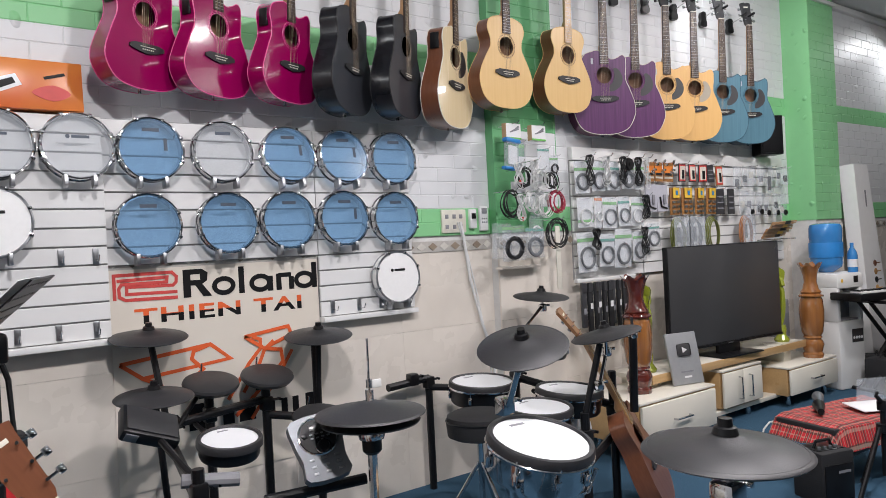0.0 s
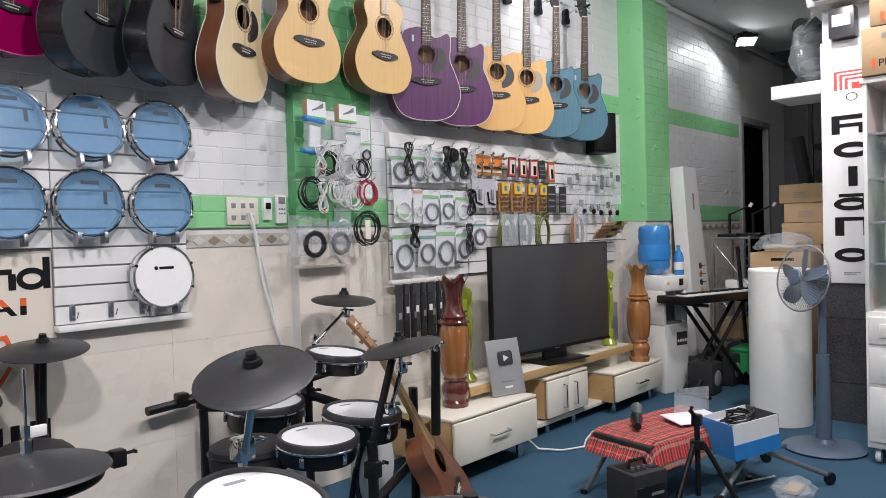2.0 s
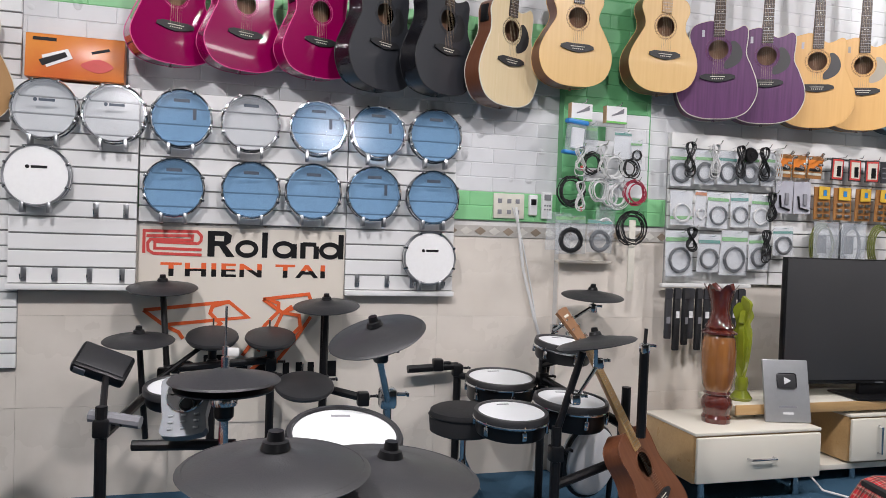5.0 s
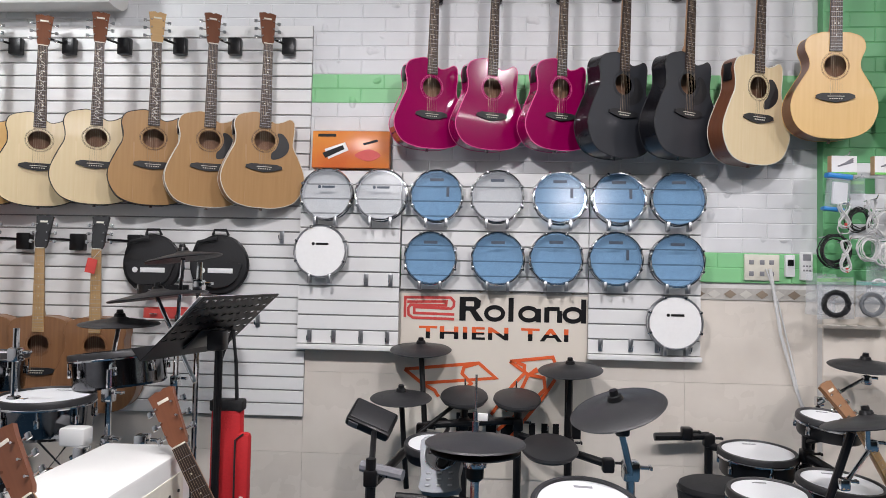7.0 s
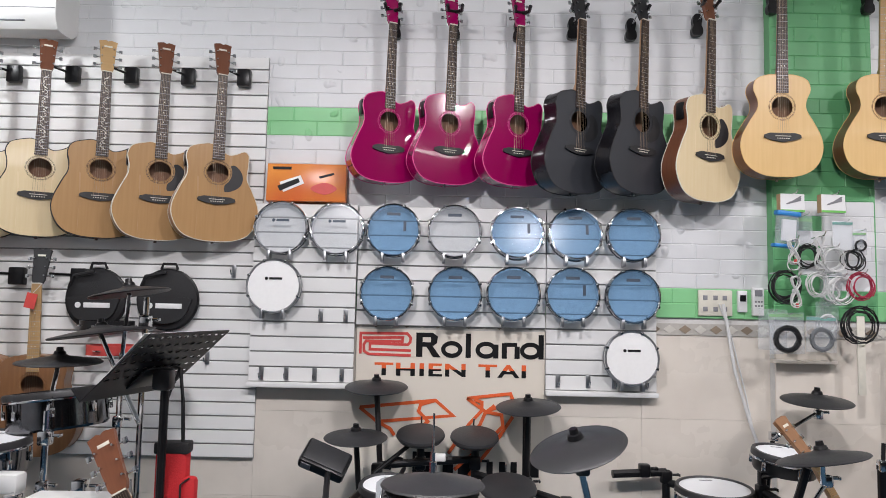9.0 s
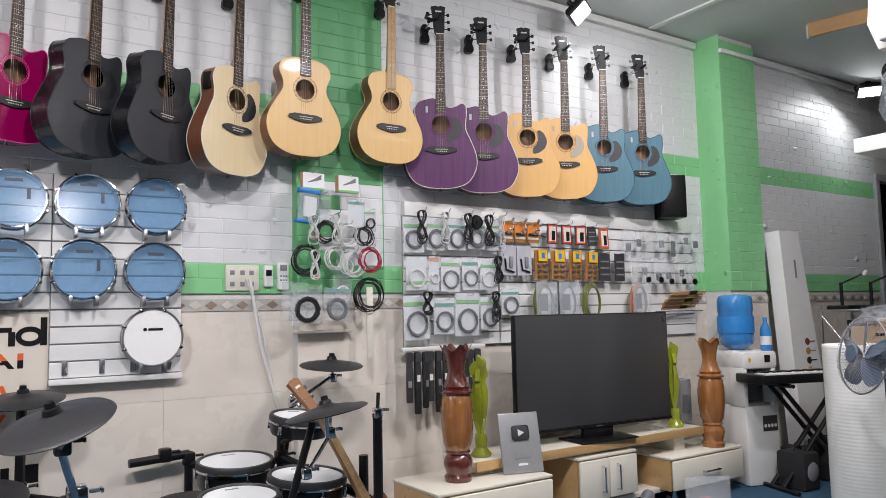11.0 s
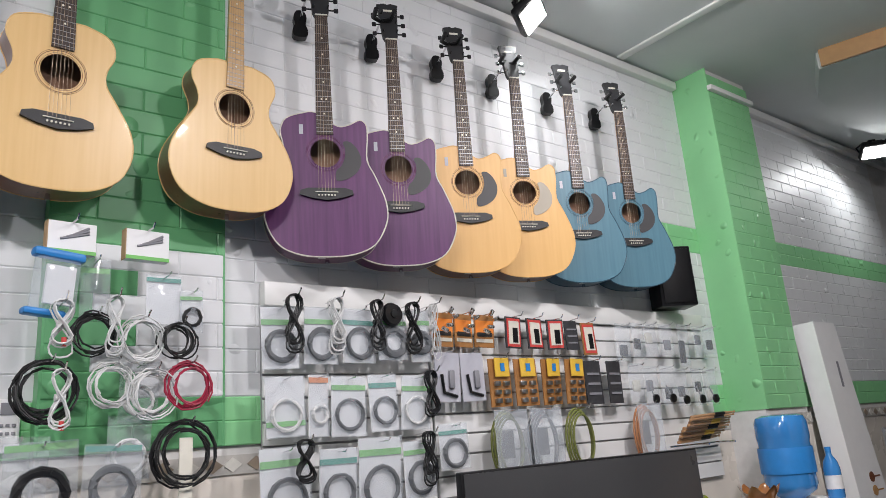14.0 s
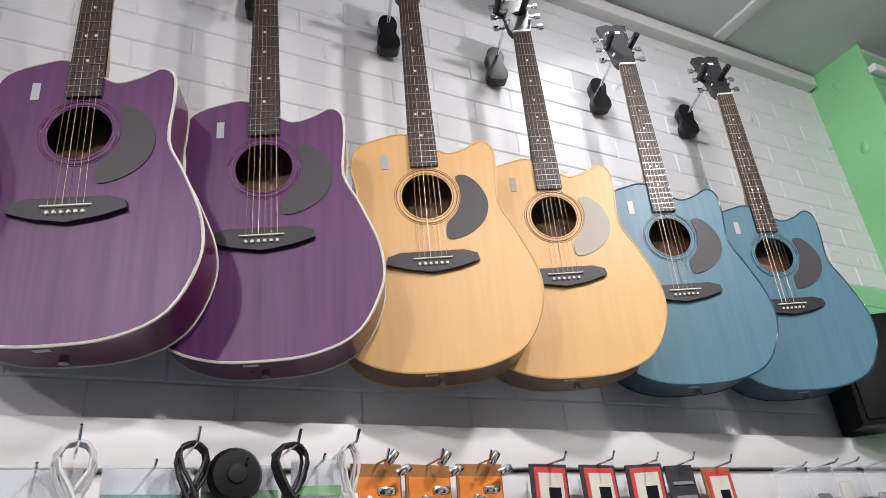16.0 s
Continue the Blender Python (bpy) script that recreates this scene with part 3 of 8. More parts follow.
            rod(bm, (s * 0.030, 0.012, z), (s * 0.050, 0.012, z), 0.003, seg=6)
            box(bm, s * 0.056, 0.012, z, 0.016, 0.008, 0.018, 0.003)
            part("tuning_peg", bm, metal, hd)
    for i in range(6):
        x0, x1 = -0.026 + 0.0104 * i, -0.0165 + 0.0066 * i
        part("string", rod_bm((x0, -0.0135, 0.003), (x1, -0.0095, 0.652), 0.0004 if i > 2 else 0.0006, seg=4), "string", g)
    if sticker:
        part("sticker", box_bm(-0.078, -0.0008, 0.225, 0.013, 0.0012, 0.034), sticker, g, "small upright sticker", smooth=False)
        part("end_label", box_bm(-0.02, 0.022, -0.2115, 0.024, 0.010, 0.0016), "white_ink", g, "small white label on the end", smooth=False)
    bm = rod_bm((0, 0.05, -0.206 * low), (0, 0.05, -0.208 * low - 0.016), 0.006, 0.008, 10)
    part("strap_button", bm, "chrome", g)
    if preamp:
        bm = bmesh.new()
        box(bm, -0.1415, 0.045, 0.205, 0.012, 0.05, 0.08, 0.004)
        pa = part("preamp", bm, "black_plastic", g, "black preamp panel in the side")
        for dz in (-0.02, 0, 0.02):
            part("knob", rod_bm((-0.147, 0.045, 0.205 + dz), (-0.142, 0.045, 0.205 + dz), 0.006, seg=8), "black_metal", pa)
    return g


def hang(x, z, y, yaw, lean=2.0):
    """yaw above zero turns the face towards +x."""
    return pose(x, y, z, lean, 0, yaw)


ACC = dict(metal="chrome")
a = guitar("glossy magenta cutaway acoustic guitar hanging on the wall", hang(0.988, 2.056, 3.30, 24), "magenta", "magenta", "pink_edge", preamp=True, head="magenta", group="magenta guitars", size=0.90, tall=0.93, low=0.80)
for x in (1.275, 1.598):
    copy_thing(a, hang(x, 2.052, 3.30, 24))
a = guitar("glossy grey-black cutaway acoustic guitar hanging on the wall", hang(1.877, 2.057, 3.25, 33), "black_gloss", "black_side", "ebony", guard="ebony", group="black guitars", tall=0.95)
copy_thing(a, hang(2.170, 2.060, 3.25, 33))
guitar("pale natural cutaway guitar with dark brown sides and pickguard", hang(2.494, 2.046, 3.28, 26), "spruce_pale", "mahogany", "bone", guard="ebony", preamp=True, head="mahogany", group="natural guitars")
a = guitar("round-shouldered natural spruce acoustic guitar on green pilaster", hang(2.822, 2.137, 3.25, 2), "spruce_satin", "mahogany", "spruce_satin", cut=False, rounded=True, head="rosewood", group="natural guitars", low=0.9)
guitar("natural spruce acoustic guitar with film-covered fingerboard", hang(3.308, 2.150, 3.26, 0), "spruce_satin", "mahogany", "spruce_satin", cut=False, rounded=True, head="rosewood", group="natural guitars", bare_neck=True, neck="oak_edge", low=0.9)
R = -24
a = guitar("purple stained cutaway acoustic guitar with pale binding", hang(3.629, 2.068, 3.270, R), "purple", "purple_side", "bone", guard="guard_grey", sticker="paper_grey", group="stained guitars", metal="black_metal")
copy_thing(a, hang(3.924, 2.065, 3.270, R))
a = guitar("natural cutaway acoustic guitar with grey pickguard", hang(4.246, 2.067, 3.268, R), "spruce", "mahogany", "spruce", guard="guard_grey", sticker="paper_grey", group="stained guitars", metal="black_metal")
guitar("bright natural cutaway acoustic guitar with clear pickguard", hang(4.552, 2.074, 3.266, R), "spruce", "mahogany", "spruce", guard="guard_clear", sticker="guard_clear", group="stained guitars")
a = guitar("teal blue stained cutaway acoustic guitar", hang(4.886, 2.076, 3.264, R), "blue_wood", "blue_side", "blue_side", guard="guard_grey", sticker="paper_grey", group="stained guitars")
copy_thing(a, hang(5.252, 2.082, 3.266, R))
# the row on the big slat panel
P = 28
a = guitar("natural spruce cutaway guitar with ornate inlaid fingerboard on slat panel", hang(-1.246, 1.797, 3.33, P), "spruce", "mahogany", "ebony", head="mahogany", inlay=True, group="guitars on the slat panel", tall=0.925)
a = guitar("pale spruce cutaway guitar with ornate inlaid fingerboard on slat panel", hang(-0.961, 1.792, 3.33, P), "spruce_pale", "mahogany", "ebony", head="mahogany", inlay=True, group="guitars on the slat panel", tall=0.925)
copy_thing(a, hang(-0.670, 1.806, 3.33, P))
guitar("tan spruce cutaway guitar with inlaid fingerboard on slat panel", hang(-0.379, 1.806, 3.33, P), "spruce_brown", "mahogany", "ebony", head="oak_edge", inlay=True, group="guitars on the slat panel", tall=0.925)
a = guitar("amber brown cutaway acoustic guitar with dark pickguard on slat panel", hang(-0.097, 1.80, 3.33, P), "spruce_brown", "walnut", "bone", guard="ebony", head="mahogany", preamp=True, group="guitars on the slat panel", tall=0.925)
copy_thing(a, hang(0.177, 1.80, 3.33, P))
# three walnut guitars below them
a = guitar("walnut acoustic guitar with pale neck hanging low on slat panel", hang(-1.19, 0.79, 3.30, 6), "walnut", "walnut", "walnut", cut=False, head="ebony", bare_neck=True, neck="oak_edge", group="low walnut guitars", tall=0.92)
for x in (-0.905, -0.62):
    copy_thing(a, hang(x, 0.79, 3.30, 6))


def hanger(x, z, y):
    """Wall hanger with a black base and a padded yoke on a steel arm."""
    h = thing("guitar_hanger", pose(x, y, z), "black guitar wall hanger with steel arm", "hanger", "guitar hangers")
    bm = slab_bm(spline([(-0.022, -0.05), (0.022, -0.05), (0.027, -0.02), (0.020, 0.0), (0.024, 0.03), (0.013, 0.055), (-0.013, 0.055), (-0.024, 0.03), (-0.020, 0.0), (-0.027, -0.02)], 3), 0.0, -0.03)
    part("base", bm, "black_plastic", h)
    part("arm", rod_bm((0, -0.02, 0.015), (0.0, -0.16, 0.03), 0.004), "chrome", h)
    bm = bmesh.new()
    tube(bm, [(-0.035, -0.235, 0.035), (-0.033, -0.185, 0.03), (0, -0.165, 0.03), (0.033, -0.185, 0.03), (0.035, -0.235, 0.035)], 0.009, 8)
    part("yoke", bm, "black_plastic", h, "padded fork")
    return h


base = hanger(0.995, 2.70, WALL - 0.012)
for x, z, y in ((1.24, 2.70, WALL), (1.56, 2.70, WALL), (1.83, 2.715, WALL), (2.12, 2.715, WALL), (2.45, 2.745, WALL), (2.80, 2.84, PIL), (3.27, 2.85, PIL)):
    copy_thing(base, pose(x + 0.05, y - 0.012, z))
for x in (3.634, 3.946, 4.271, 4.587, 4.939, 5.286):
    copy_thing(base, pose(x + 0.0, RIGHT_WALL - 0.012, 2.775, 0, 0, -18))
for i, x in enumerate((-1.17, -0.885, -0.594, -0.303, -0.021, 0.255)):
    hb = thing("slat_hanger", pose(x + 0.02, WALL - 0.03, 2.425), "black slat panel guitar hanger block", "hanger", "slat hangers")
    part("base", box_bm(-0.02, -0.02, 0, 0.065, 0.04, 0.085, 0.006), "black_plastic", hb)
    part("arm", rod_bm((-0.04, -0.03, 0.01), (-0.08, -0.10, 0.015), 0.006), "black_metal", hb)
for x in (-1.08, -0.80, -0.50):
    hb = thing("slat_hanger", pose(x, WALL - 0.03, 1.425), "black slat panel guitar hanger block", "hanger", "slat hangers")
    part("base", box_bm(0, -0.02, 0, 0.075, 0.04, 0.085, 0.006), "black_plastic", hb)
    part("arm", rod_bm((-0.03, -0.03, 0.01), (-0.08, -0.14, 0.01), 0.006), "black_metal", hb)

# ---- slat boards ----
def slat_board(x0, x1, z0, z1, y, pitch, label, lip=False):
    """White board of horizontal slats with dark grooves; y is the wall's face."""
    b = thing("slat_board", pose((x0 + x1) / 2, y, z0), label, "slat board", "slat boards")
    w, h = x1 - x0, z1 - z0
    part("backing", box_bm(0, -0.006, h / 2, w, 0.012, h), "groove", b, smooth=False)
    n = max(1, round(h / pitch))
    p = h / n
    first = None
    for i in range(n):
        m = pose(0, -0.017, p * (i + 0.5))
        if first is None:
            first = part("slat", box_bm(0, 0, 0, w, 0.012, p - 0.007, 0.002), "slat", b, m=m, smooth=False)
        else:
            again(first, m)
    if lip:
        part("lip", box_bm(0, -0.026, -0.012, w + 0.004, 0.05, 0.024, 0.003), "slat", b, "white bottom edge strip")
    return b


slat_board(-1.33, 0.367, 0.578, 2.545, WALL, 0.0655, "large white slat panel with guitar hangers")
slat_board(0.337, 0.838, 0.945, 1.807, WALL - 0.028, 0.0725, "white slat board with steel hooks and drumheads", True)
slat_board(0.842, 1.758, 1.222, 1.807, WALL, 0.073, "white slat board holding blue drums")
slat_board(1.762, 2.295, 0.930, 1.807, WALL, 0.073, "white slat board beside the banner", True)
slat_board(3.47, 4.12, 0.985, 1.715, RIGHT_WALL, 0.073, "white slat board full of cable packets")
slat_board(4.13, 5.93, 0.985, 1.715, RIGHT_WALL, 0.073, "white slat board full of small accessories")
tagged(part("header_board", box_bm(4.70, RIGHT_WALL - 0.02, 1.755, 2.46, 0.04, 0.078, 0.003), "white_paint"), "white header board above the accessories", "board")


def hook(x, z, y, length=0.10, group="slat hooks"):
    h = thing("slat_hook", pose(x, y, z), "chrome slat wall hook", "hook", group)
    part("plate", box_bm(0, -0.003, 0, 0.022, 0.006, 0.062, 0.002), "steel", h)
    part("prong", tube_bm([(0, -0.005, -0.012), (0, -length * 0.8, -0.016), (0, -length, 0.006)], 0.003, 6), "chrome", h)
    return h


hk = hook(0.40, 0.985, WALL - 0.052, 0.06)
for x, z in ((0.52, 0.985), (0.655, 0.985), (0.785, 0.985), (0.675, 1.265), (0.795, 1.265)):
    copy_thing(hk, pose(x, WALL - 0.052, z))
for x, z in ((1.82, 0.975), (1.965, 0.975), (2.09, 0.975), (2.24, 0.975), (0.24, 1.47), (0.13, 1.05)):
    copy_thing(hk, pose(x, WALL - 0.024, z))


# ---- drums on the boards ----
def hand_drum(x, z, head, label, y=3.40, tilt=-3):
    d = thing("hand_drum", pose(x, y, z, tilt), label, "drum", "drums on slat boards")
    r = 0.125
    up = Matrix.Rotation(radians(90), 4, "X")
    part("shell", lathe_bm([(r - 0.006, -0.045), (r, -0.045), (r, 0.0), (r - 0.006, 0.0), (r - 0.006, -0.045)], 36, up), "chrome" if head != "white_head" else "white_paint", d)
    part("drumhead", lathe_bm([(0.0, 0.004), (r * 0.6, 0.004), (r - 0.004, 0.003), (r - 0.002, -0.002)], 36, up), head, d, "stretched drumhead")
    part("hoop", tube_bm(ring_pts(r + 0.001, 40, (0, -0.004, 0)), 0.0052, 6, True), "chrome" if head != "white_head" else "steel", d)
    part("hoop", tube_bm(ring_pts(r + 0.001, 40, (0, 0.042, 0)), 0.004, 6, True), "chrome" if head != "white_head" else "steel", d)
    lug = None
    for i in range(8):
        a = math.pi / 8 + i * math.pi / 4
        m = Matrix.Rotation(a, 4, "Y") @ Matrix.Translation((r + 0.006, 0, 0))
        if lug is None:
            bm = bmesh.new()
            box(bm, 0.001, 0.018, 0, 0.012, 0.024, 0.013, 0.003)
            rod(bm, (0.001, -0.010, 0), (0.001, 0.01, 0), 0.0035, seg=8)
            box(bm, -0.004, -0.009, 0, 0.014, 0.005, 0.012, 0.001)
            lug = part("tension_lug", bm, "chrome", d, m=m)
        else:
            again(lug, m)
    ink = "black_ink" if head == "white_head" else "dark_ink"
    if head == "white_head" or head == "clear_film" and x < 0.9:
        part("maker_mark", lathe_bm([(0.0, 0.0006), (0.008, 0.0006), (0.008, 0.0)], 12, Matrix.Translation((-0.034, -0.005, 0.035)) @ up), ink, d, "round printed mark")
        part("maker_mark", box_bm(0.010, -0.0052, 0.035, 0.062, 0.0008, 0.011), ink, d, "printed name as a plain bar", smooth=False)
    else:
        part("maker_mark", box_bm(0, -0.0052, 0.078, 0.066, 0.0008, 0.014), ink, d, "printed name as a plain bar", smooth=False)
        if (int(x * 10) % 2) == 0:
            part("label_strip", box_bm(0.055, -0.0052, 0.02, 0.014, 0.0008, 0.05), ink, d, "small upright printed label", smooth=False)
    for s in (-0.05, 0.05):
        part("bracket", box_bm(s, 0.012, -0.133, 0.015, 0.05, 0.045, 0.003), "steel", d, "steel holding hook")
    return d


ROW = [(0.475, "clear_film"), (0.745, "clear_film"), (1.015, "blue_film"), (1.310, "clear_film"), (1.612, "blue_film"), (1.892, "blue_film"), (2.172, "blue_film")]
NAMES = {"clear_film": "clear-headed hand drum with chrome hoop on slat board", "blue_film": "blue translucent hand drum with chrome lugs on slat board",
         "white_head": "white-headed hand drum with dark hoop on slat board"}
for x, head in ROW:
    hand_drum(x, 1.682, head, NAMES[head], 3.385 if x < 0.8 else 3.40, {0.745: -8, 1.612: -12, 1.892: -12}.get(x, -4))
for x, z in ((0.991, 1.377), (1.318, 1.381), (1.597, 1.387), (1.880, 1.390), (2.169, 1.386)):
    hand_drum(x, z, "blue_film", NAMES["blue_film"])
hand_drum(0.455, 1.401, "white_head", NAMES["white_head"], 3.37)
hand_drum(2.162, 1.094, "white_head", NAMES["white_head"])

# orange boxed toy keyboard above the drums
bx = thing("boxed_keyboard", pose(0.585, WALL - 0.04, 1.905, -4), "orange printed box with a keyboard picture", "box")
part("carton", box_bm(0, 0, 0, 0.385, 0.06, 0.185, 0.003), "box_photo", bx)
part("picture", slab_bm([(-0.13, 0.0), (-0.03, 0.035), (-0.01, -0.005), (-0.11, -0.05)], -0.0305, -0.0325), "paper_white", bx, "printed white keyboard")
part("picture", slab_bm([(-0.14, -0.02), (-0.04, 0.02), (-0.03, 0.0), (-0.125, -0.045)], -0.033, -0.034), "black_ink", bx, "printed black keys")
part("picture", slab_bm(spline([(0.02, -0.03), (0.09, 0.0), (0.15, -0.03), (0.09, -0.06)], 4), -0.0305, -0.0325), "red_ink", bx, "printed red shape")
part("picture", slab_bm([(0.06, 0.03), (0.13, 0.05), (0.135, 0.04), (0.065, 0.02)], -0.0305, -0.0325), "black_ink", bx, "printed dark shape")
part("title", box_bm(-0.12, -0.0305, 0.07, 0.09, 0.002, 0.014), "black_ink", bx, "printed title as a plain bar")

# ---- banner ----
ban = thing("banner", pose(0, WALL - 0.004, 0), "cream vinyl wall banner with red and black print", "banner")
part("sheet", box_bm(1.302, 0, 0.76, 0.912, 0.003, 0.90), "banner", ban, smooth=False)
Y = -0.002
bm = bmesh.new()
ribbon(bm, [(0.865, 1.085), (0.865, 1.184), (1.090, 1.186), (1.108, 1.167), (1.106, 1.144), (1.094, 1.132), (0.911, 1.136), (0.911, 1.107), (1.110, 1.104)], 0.013, Y)
ribbon(bm, [(1.110, 1.081), (0.905, 1.084), (0.883, 1.098), (0.881, 1.130), (0.892, 1.147), (1.068, 1.147), (1.070, 1.167), (0.875, 1.162)], 0.013, Y - 0.0008)
part("emblem", bm, "red_ink", ban, "red nested line emblem", smooth=False)
part("print_shape", slab_bm([(1.135, 1.075), (1.135, 1.192), (1.215, 1.192), (1.240, 1.175), (1.236, 1.142), (1.215, 1.128), (1.255, 1.075), (1.218, 1.075), (1.185, 1.124), (1.166, 1.124), (1.166, 1.075)], Y, Y - 0.0015), "black_ink", ban, "black logo shape", smooth=False)
part("print_shape", box_bm(1.186, Y - 0.001, 1.158, 0.040, 0.0015, 0.024, 0.0), "banner", ban, "cream gap in the logo", smooth=False)


def ring_shape(cx, cz, rx, rz, w):
    bm = bmesh.new()
    n = 22
    o = [(cx + rx * math.cos(2 * math.pi * i / n), cz + rz * math.sin(2 * math.pi * i / n)) for i in range(n)]
    q = [(cx + (rx - w) * math.cos(2 * math.pi * i / n), cz + (rz - w) * math.sin(2 * math.pi * i / n)) for i in range(n)]
    for i in range(n):
        j = (i + 1) % n
        slab(bm, [o[i], o[j], q[j], q[i]], Y, Y - 0.0015)
    return bm


for cx in (1.308, 1.475, 1.690):
    part("print_shape", ring_shape(cx, 1.114, 0.052, 0.041, 0.021), "black_ink", ban, "black logo ring", smooth=False)
for cx, z0, z1 in ((1.388, 1.075, 1.192), (1.522, 1.075, 1.142), (1.563, 1.075, 1.149), (1.625, 1.075, 1.134), (1.741, 1.075, 1.192)):
    part("print_shape", box_bm(cx, Y, (z0 + z1) / 2, 0.025, 0.0015, z1 - z0), "black_ink", ban, "black logo bar", smooth=False)
part("print_shape", box_bm(1.594, Y, 1.142, 0.062, 0.0012, 0.020), "black_ink", ban, "black logo bar", smooth=False)
cu = bpy.data.curves.new("banner_words", "FONT")
cu.body, cu.size, cu.extrude, cu.space_character, cu.offset = "THIEN TAI", 0.088, 0.0006, 1.10, 0.0022
word = bpy.data.objects.new("banner_words", cu)
word_mesh = bpy.data.meshes.new_from_object(word)
bpy.data.objects.remove(word)
for mat, sign in (("orange_ink", 1), ("black_ink", -1)):
    bm = bmesh.new()
    bm.from_mesh(word_mesh)
    bmesh.ops.bisect_plane(bm, geom=bm.verts[:] + bm.edges[:] + bm.faces[:], plane_co=(0, 0.033, 0), plane_no=(0, 1, 0), clear_inner=sign > 0, clear_outer=sign < 0)
    spread = Matrix.Translation((0.937, Y, 0.985)) @ Matrix.Rotation(radians(90), 4, "X") @ Matrix.Diagonal((1.66, 0.96, 1, 1))
    left = set(bm.faces)
    while left:
        island, queue = [], [left.pop()]
        while queue:
            f = queue.pop()
            island.append(f)
            for e in f.edges:
                for g in e.link_faces:
                    if g in left:
                        left.remove(g)
                        queue.append(g)
        letter = bmesh.new()
        at_v = {}
        for f in island:
            for v in f.verts:
                if v not in at_v:
                    at_v[v] = letter.verts.new(v.co)
            letter.faces.new([at_v[v] for v in f.verts])
        part("letter_piece", letter, mat, ban, "printed letter of THIEN TAI", smooth=False, m=spread)
    bm.free()
strokes = [
    [(0.87, 0.829), (1.235, 0.869), (1.32, 0.798), (0.955, 0.763), (0.87, 0.829)],
    [(1.235, 0.869), (1.163, 0.847), (1.154, 0.816), (1.20, 0.768), (1.165, 0.74)],
    [(0.95, 0.765), (1.02, 0.73), (1.04, 0.70)],
    [(1.387, 0.882), (1.595, 0.908), (1.61, 0.87), (1.50, 0.83), (1.477, 0.820), (1.387, 0.882)],
    [(1.42, 0.878), (1.458, 0.864), (1.458, 0.825), (1.40, 0.763), (1.30, 0.62)],
    [(1.52, 0.851), (1.475, 0.816), (1.45, 0.759), (1.37, 0.64)],
    [(1.477, 0.820), (1.553, 0.807), (1.56, 0.754), (1.50, 0.69), (1.33, 0.545)],
    [(1.607, 0.80), (1.545, 0.705), (1.40, 0.52)],
]
for k, st in enumerate(strokes):
    bm = bmesh.new()
    ribbon(bm, st, 0.016, Y - 0.0008 * k)
    part("drawn_line", bm, "orange_ink", ban, "orange drawn outline", smooth=False)
part("print_shape", ring_shape(1.065, 0.578, 0.028, 0.020, 0.017), "black_ink", ban, "black logo dot", smooth=False)
for cx, w, h in ((1.18, 0.10, 0.11), (1.30, 0.05, 0.07), (1.385, 0.075, 0.075), (1.50, 0.03, 0.07), (1.56, 0.03, 0.07), (1.615, 0.03, 0.07), (1.70, 0.07, 0.075)):
    part("print_shape", box_bm(cx, Y, 0.515 + h / 2, w, 0.0015, h, 0.0), "black_ink", ban, "black logo block", smooth=False)

# ---- sockets, remote control, trunking ----
pl = thing("wall_socket", pose(2.585, WALL - 0.006, 1.365), "yellowed wall socket plate with cable", "socket")
part("plate", box_bm(0, 0, 0, 0.165, 0.014, 0.125, 0.004), "bone", pl)
for dx in (-0.05, 0.0, 0.045):
    for dz in (-0.03, 0.025):
        part("outlet", box_bm(dx, -0.008, dz, 0.022, 0.003, 0.022, 0.001), "grey_ink", pl)
sw = thing("thermostat_switch", pose(2.715, WALL - 0.006, 1.375), "small white wall control box", "switch")
part("case", box_bm(0, 0, 0, 0.045, 0.03, 0.105, 0.005), "paper_white", sw)
part("window", box_bm(0, -0.016, 0.015, 0.028, 0.003, 0.03), "black_plastic", sw)
rc = thing("remote_control", pose(2.79, WALL - 0.012, 1.375), "grey remote control in wall holder", "remote control")
part("case", box_bm(0, 0, 0, 0.058, 0.022, 0.135, 0.006), "paper_white", rc)
part("display", box_bm(0, -0.0125, 0.042, 0.036, 0.003, 0.03), "grey_ink", rc)
for i in range(6):
    part("button", box_bm(-0.014 + 0.014 * (i % 3), -0.0125, 0.0 - 0.02 * (i // 3), 0.009, 0.003, 0.008, 0.001), "grey_ink", rc)
cb = thing("wall_cable", pose(0, 0, 0), "white cables hanging down the wall from the socket", "cable")
part("cable", tube_bm([(2.62, 3.46, 1.36), (2.63, 3.45, 1.28), (2.67, 3.46, 1.05), (2.74, 3.46, 0.80), (2.80, 3.45, 0.62), (2.80, 3.44, 0.3), (2.76, 3.44, 0.012)], 0.008, 8), "cable_white", cb)
part("cable", tube_bm([(2.60, 3.46, 1.36), (2.66, 3.465, 1.20), (2.72, 3.465, 0.95), (2.79, 3.465, 0.60), (2.79, 3.46, 0.012)], 0.004, 6), "cable_white", cb)
ledge = thing("wall_ledge", pose(2.99, PIL - 0.03, 1.095), "pale stone ledge on the pilaster", "ledge")
part("slab", box_bm(-0.02, 0, 0.0, 0.30, 0.05, 0.016, 0.004), "wall_tile", ledge)
st = thing("plastic_strip", pose(3.185, PIL - 0.13, 1.135), "long cream plastic strip hanging on a hook", "strip")
part("blade", box_bm(0, 0, 0, 0.036, 0.006, 0.36, 0.002), "bone", st)


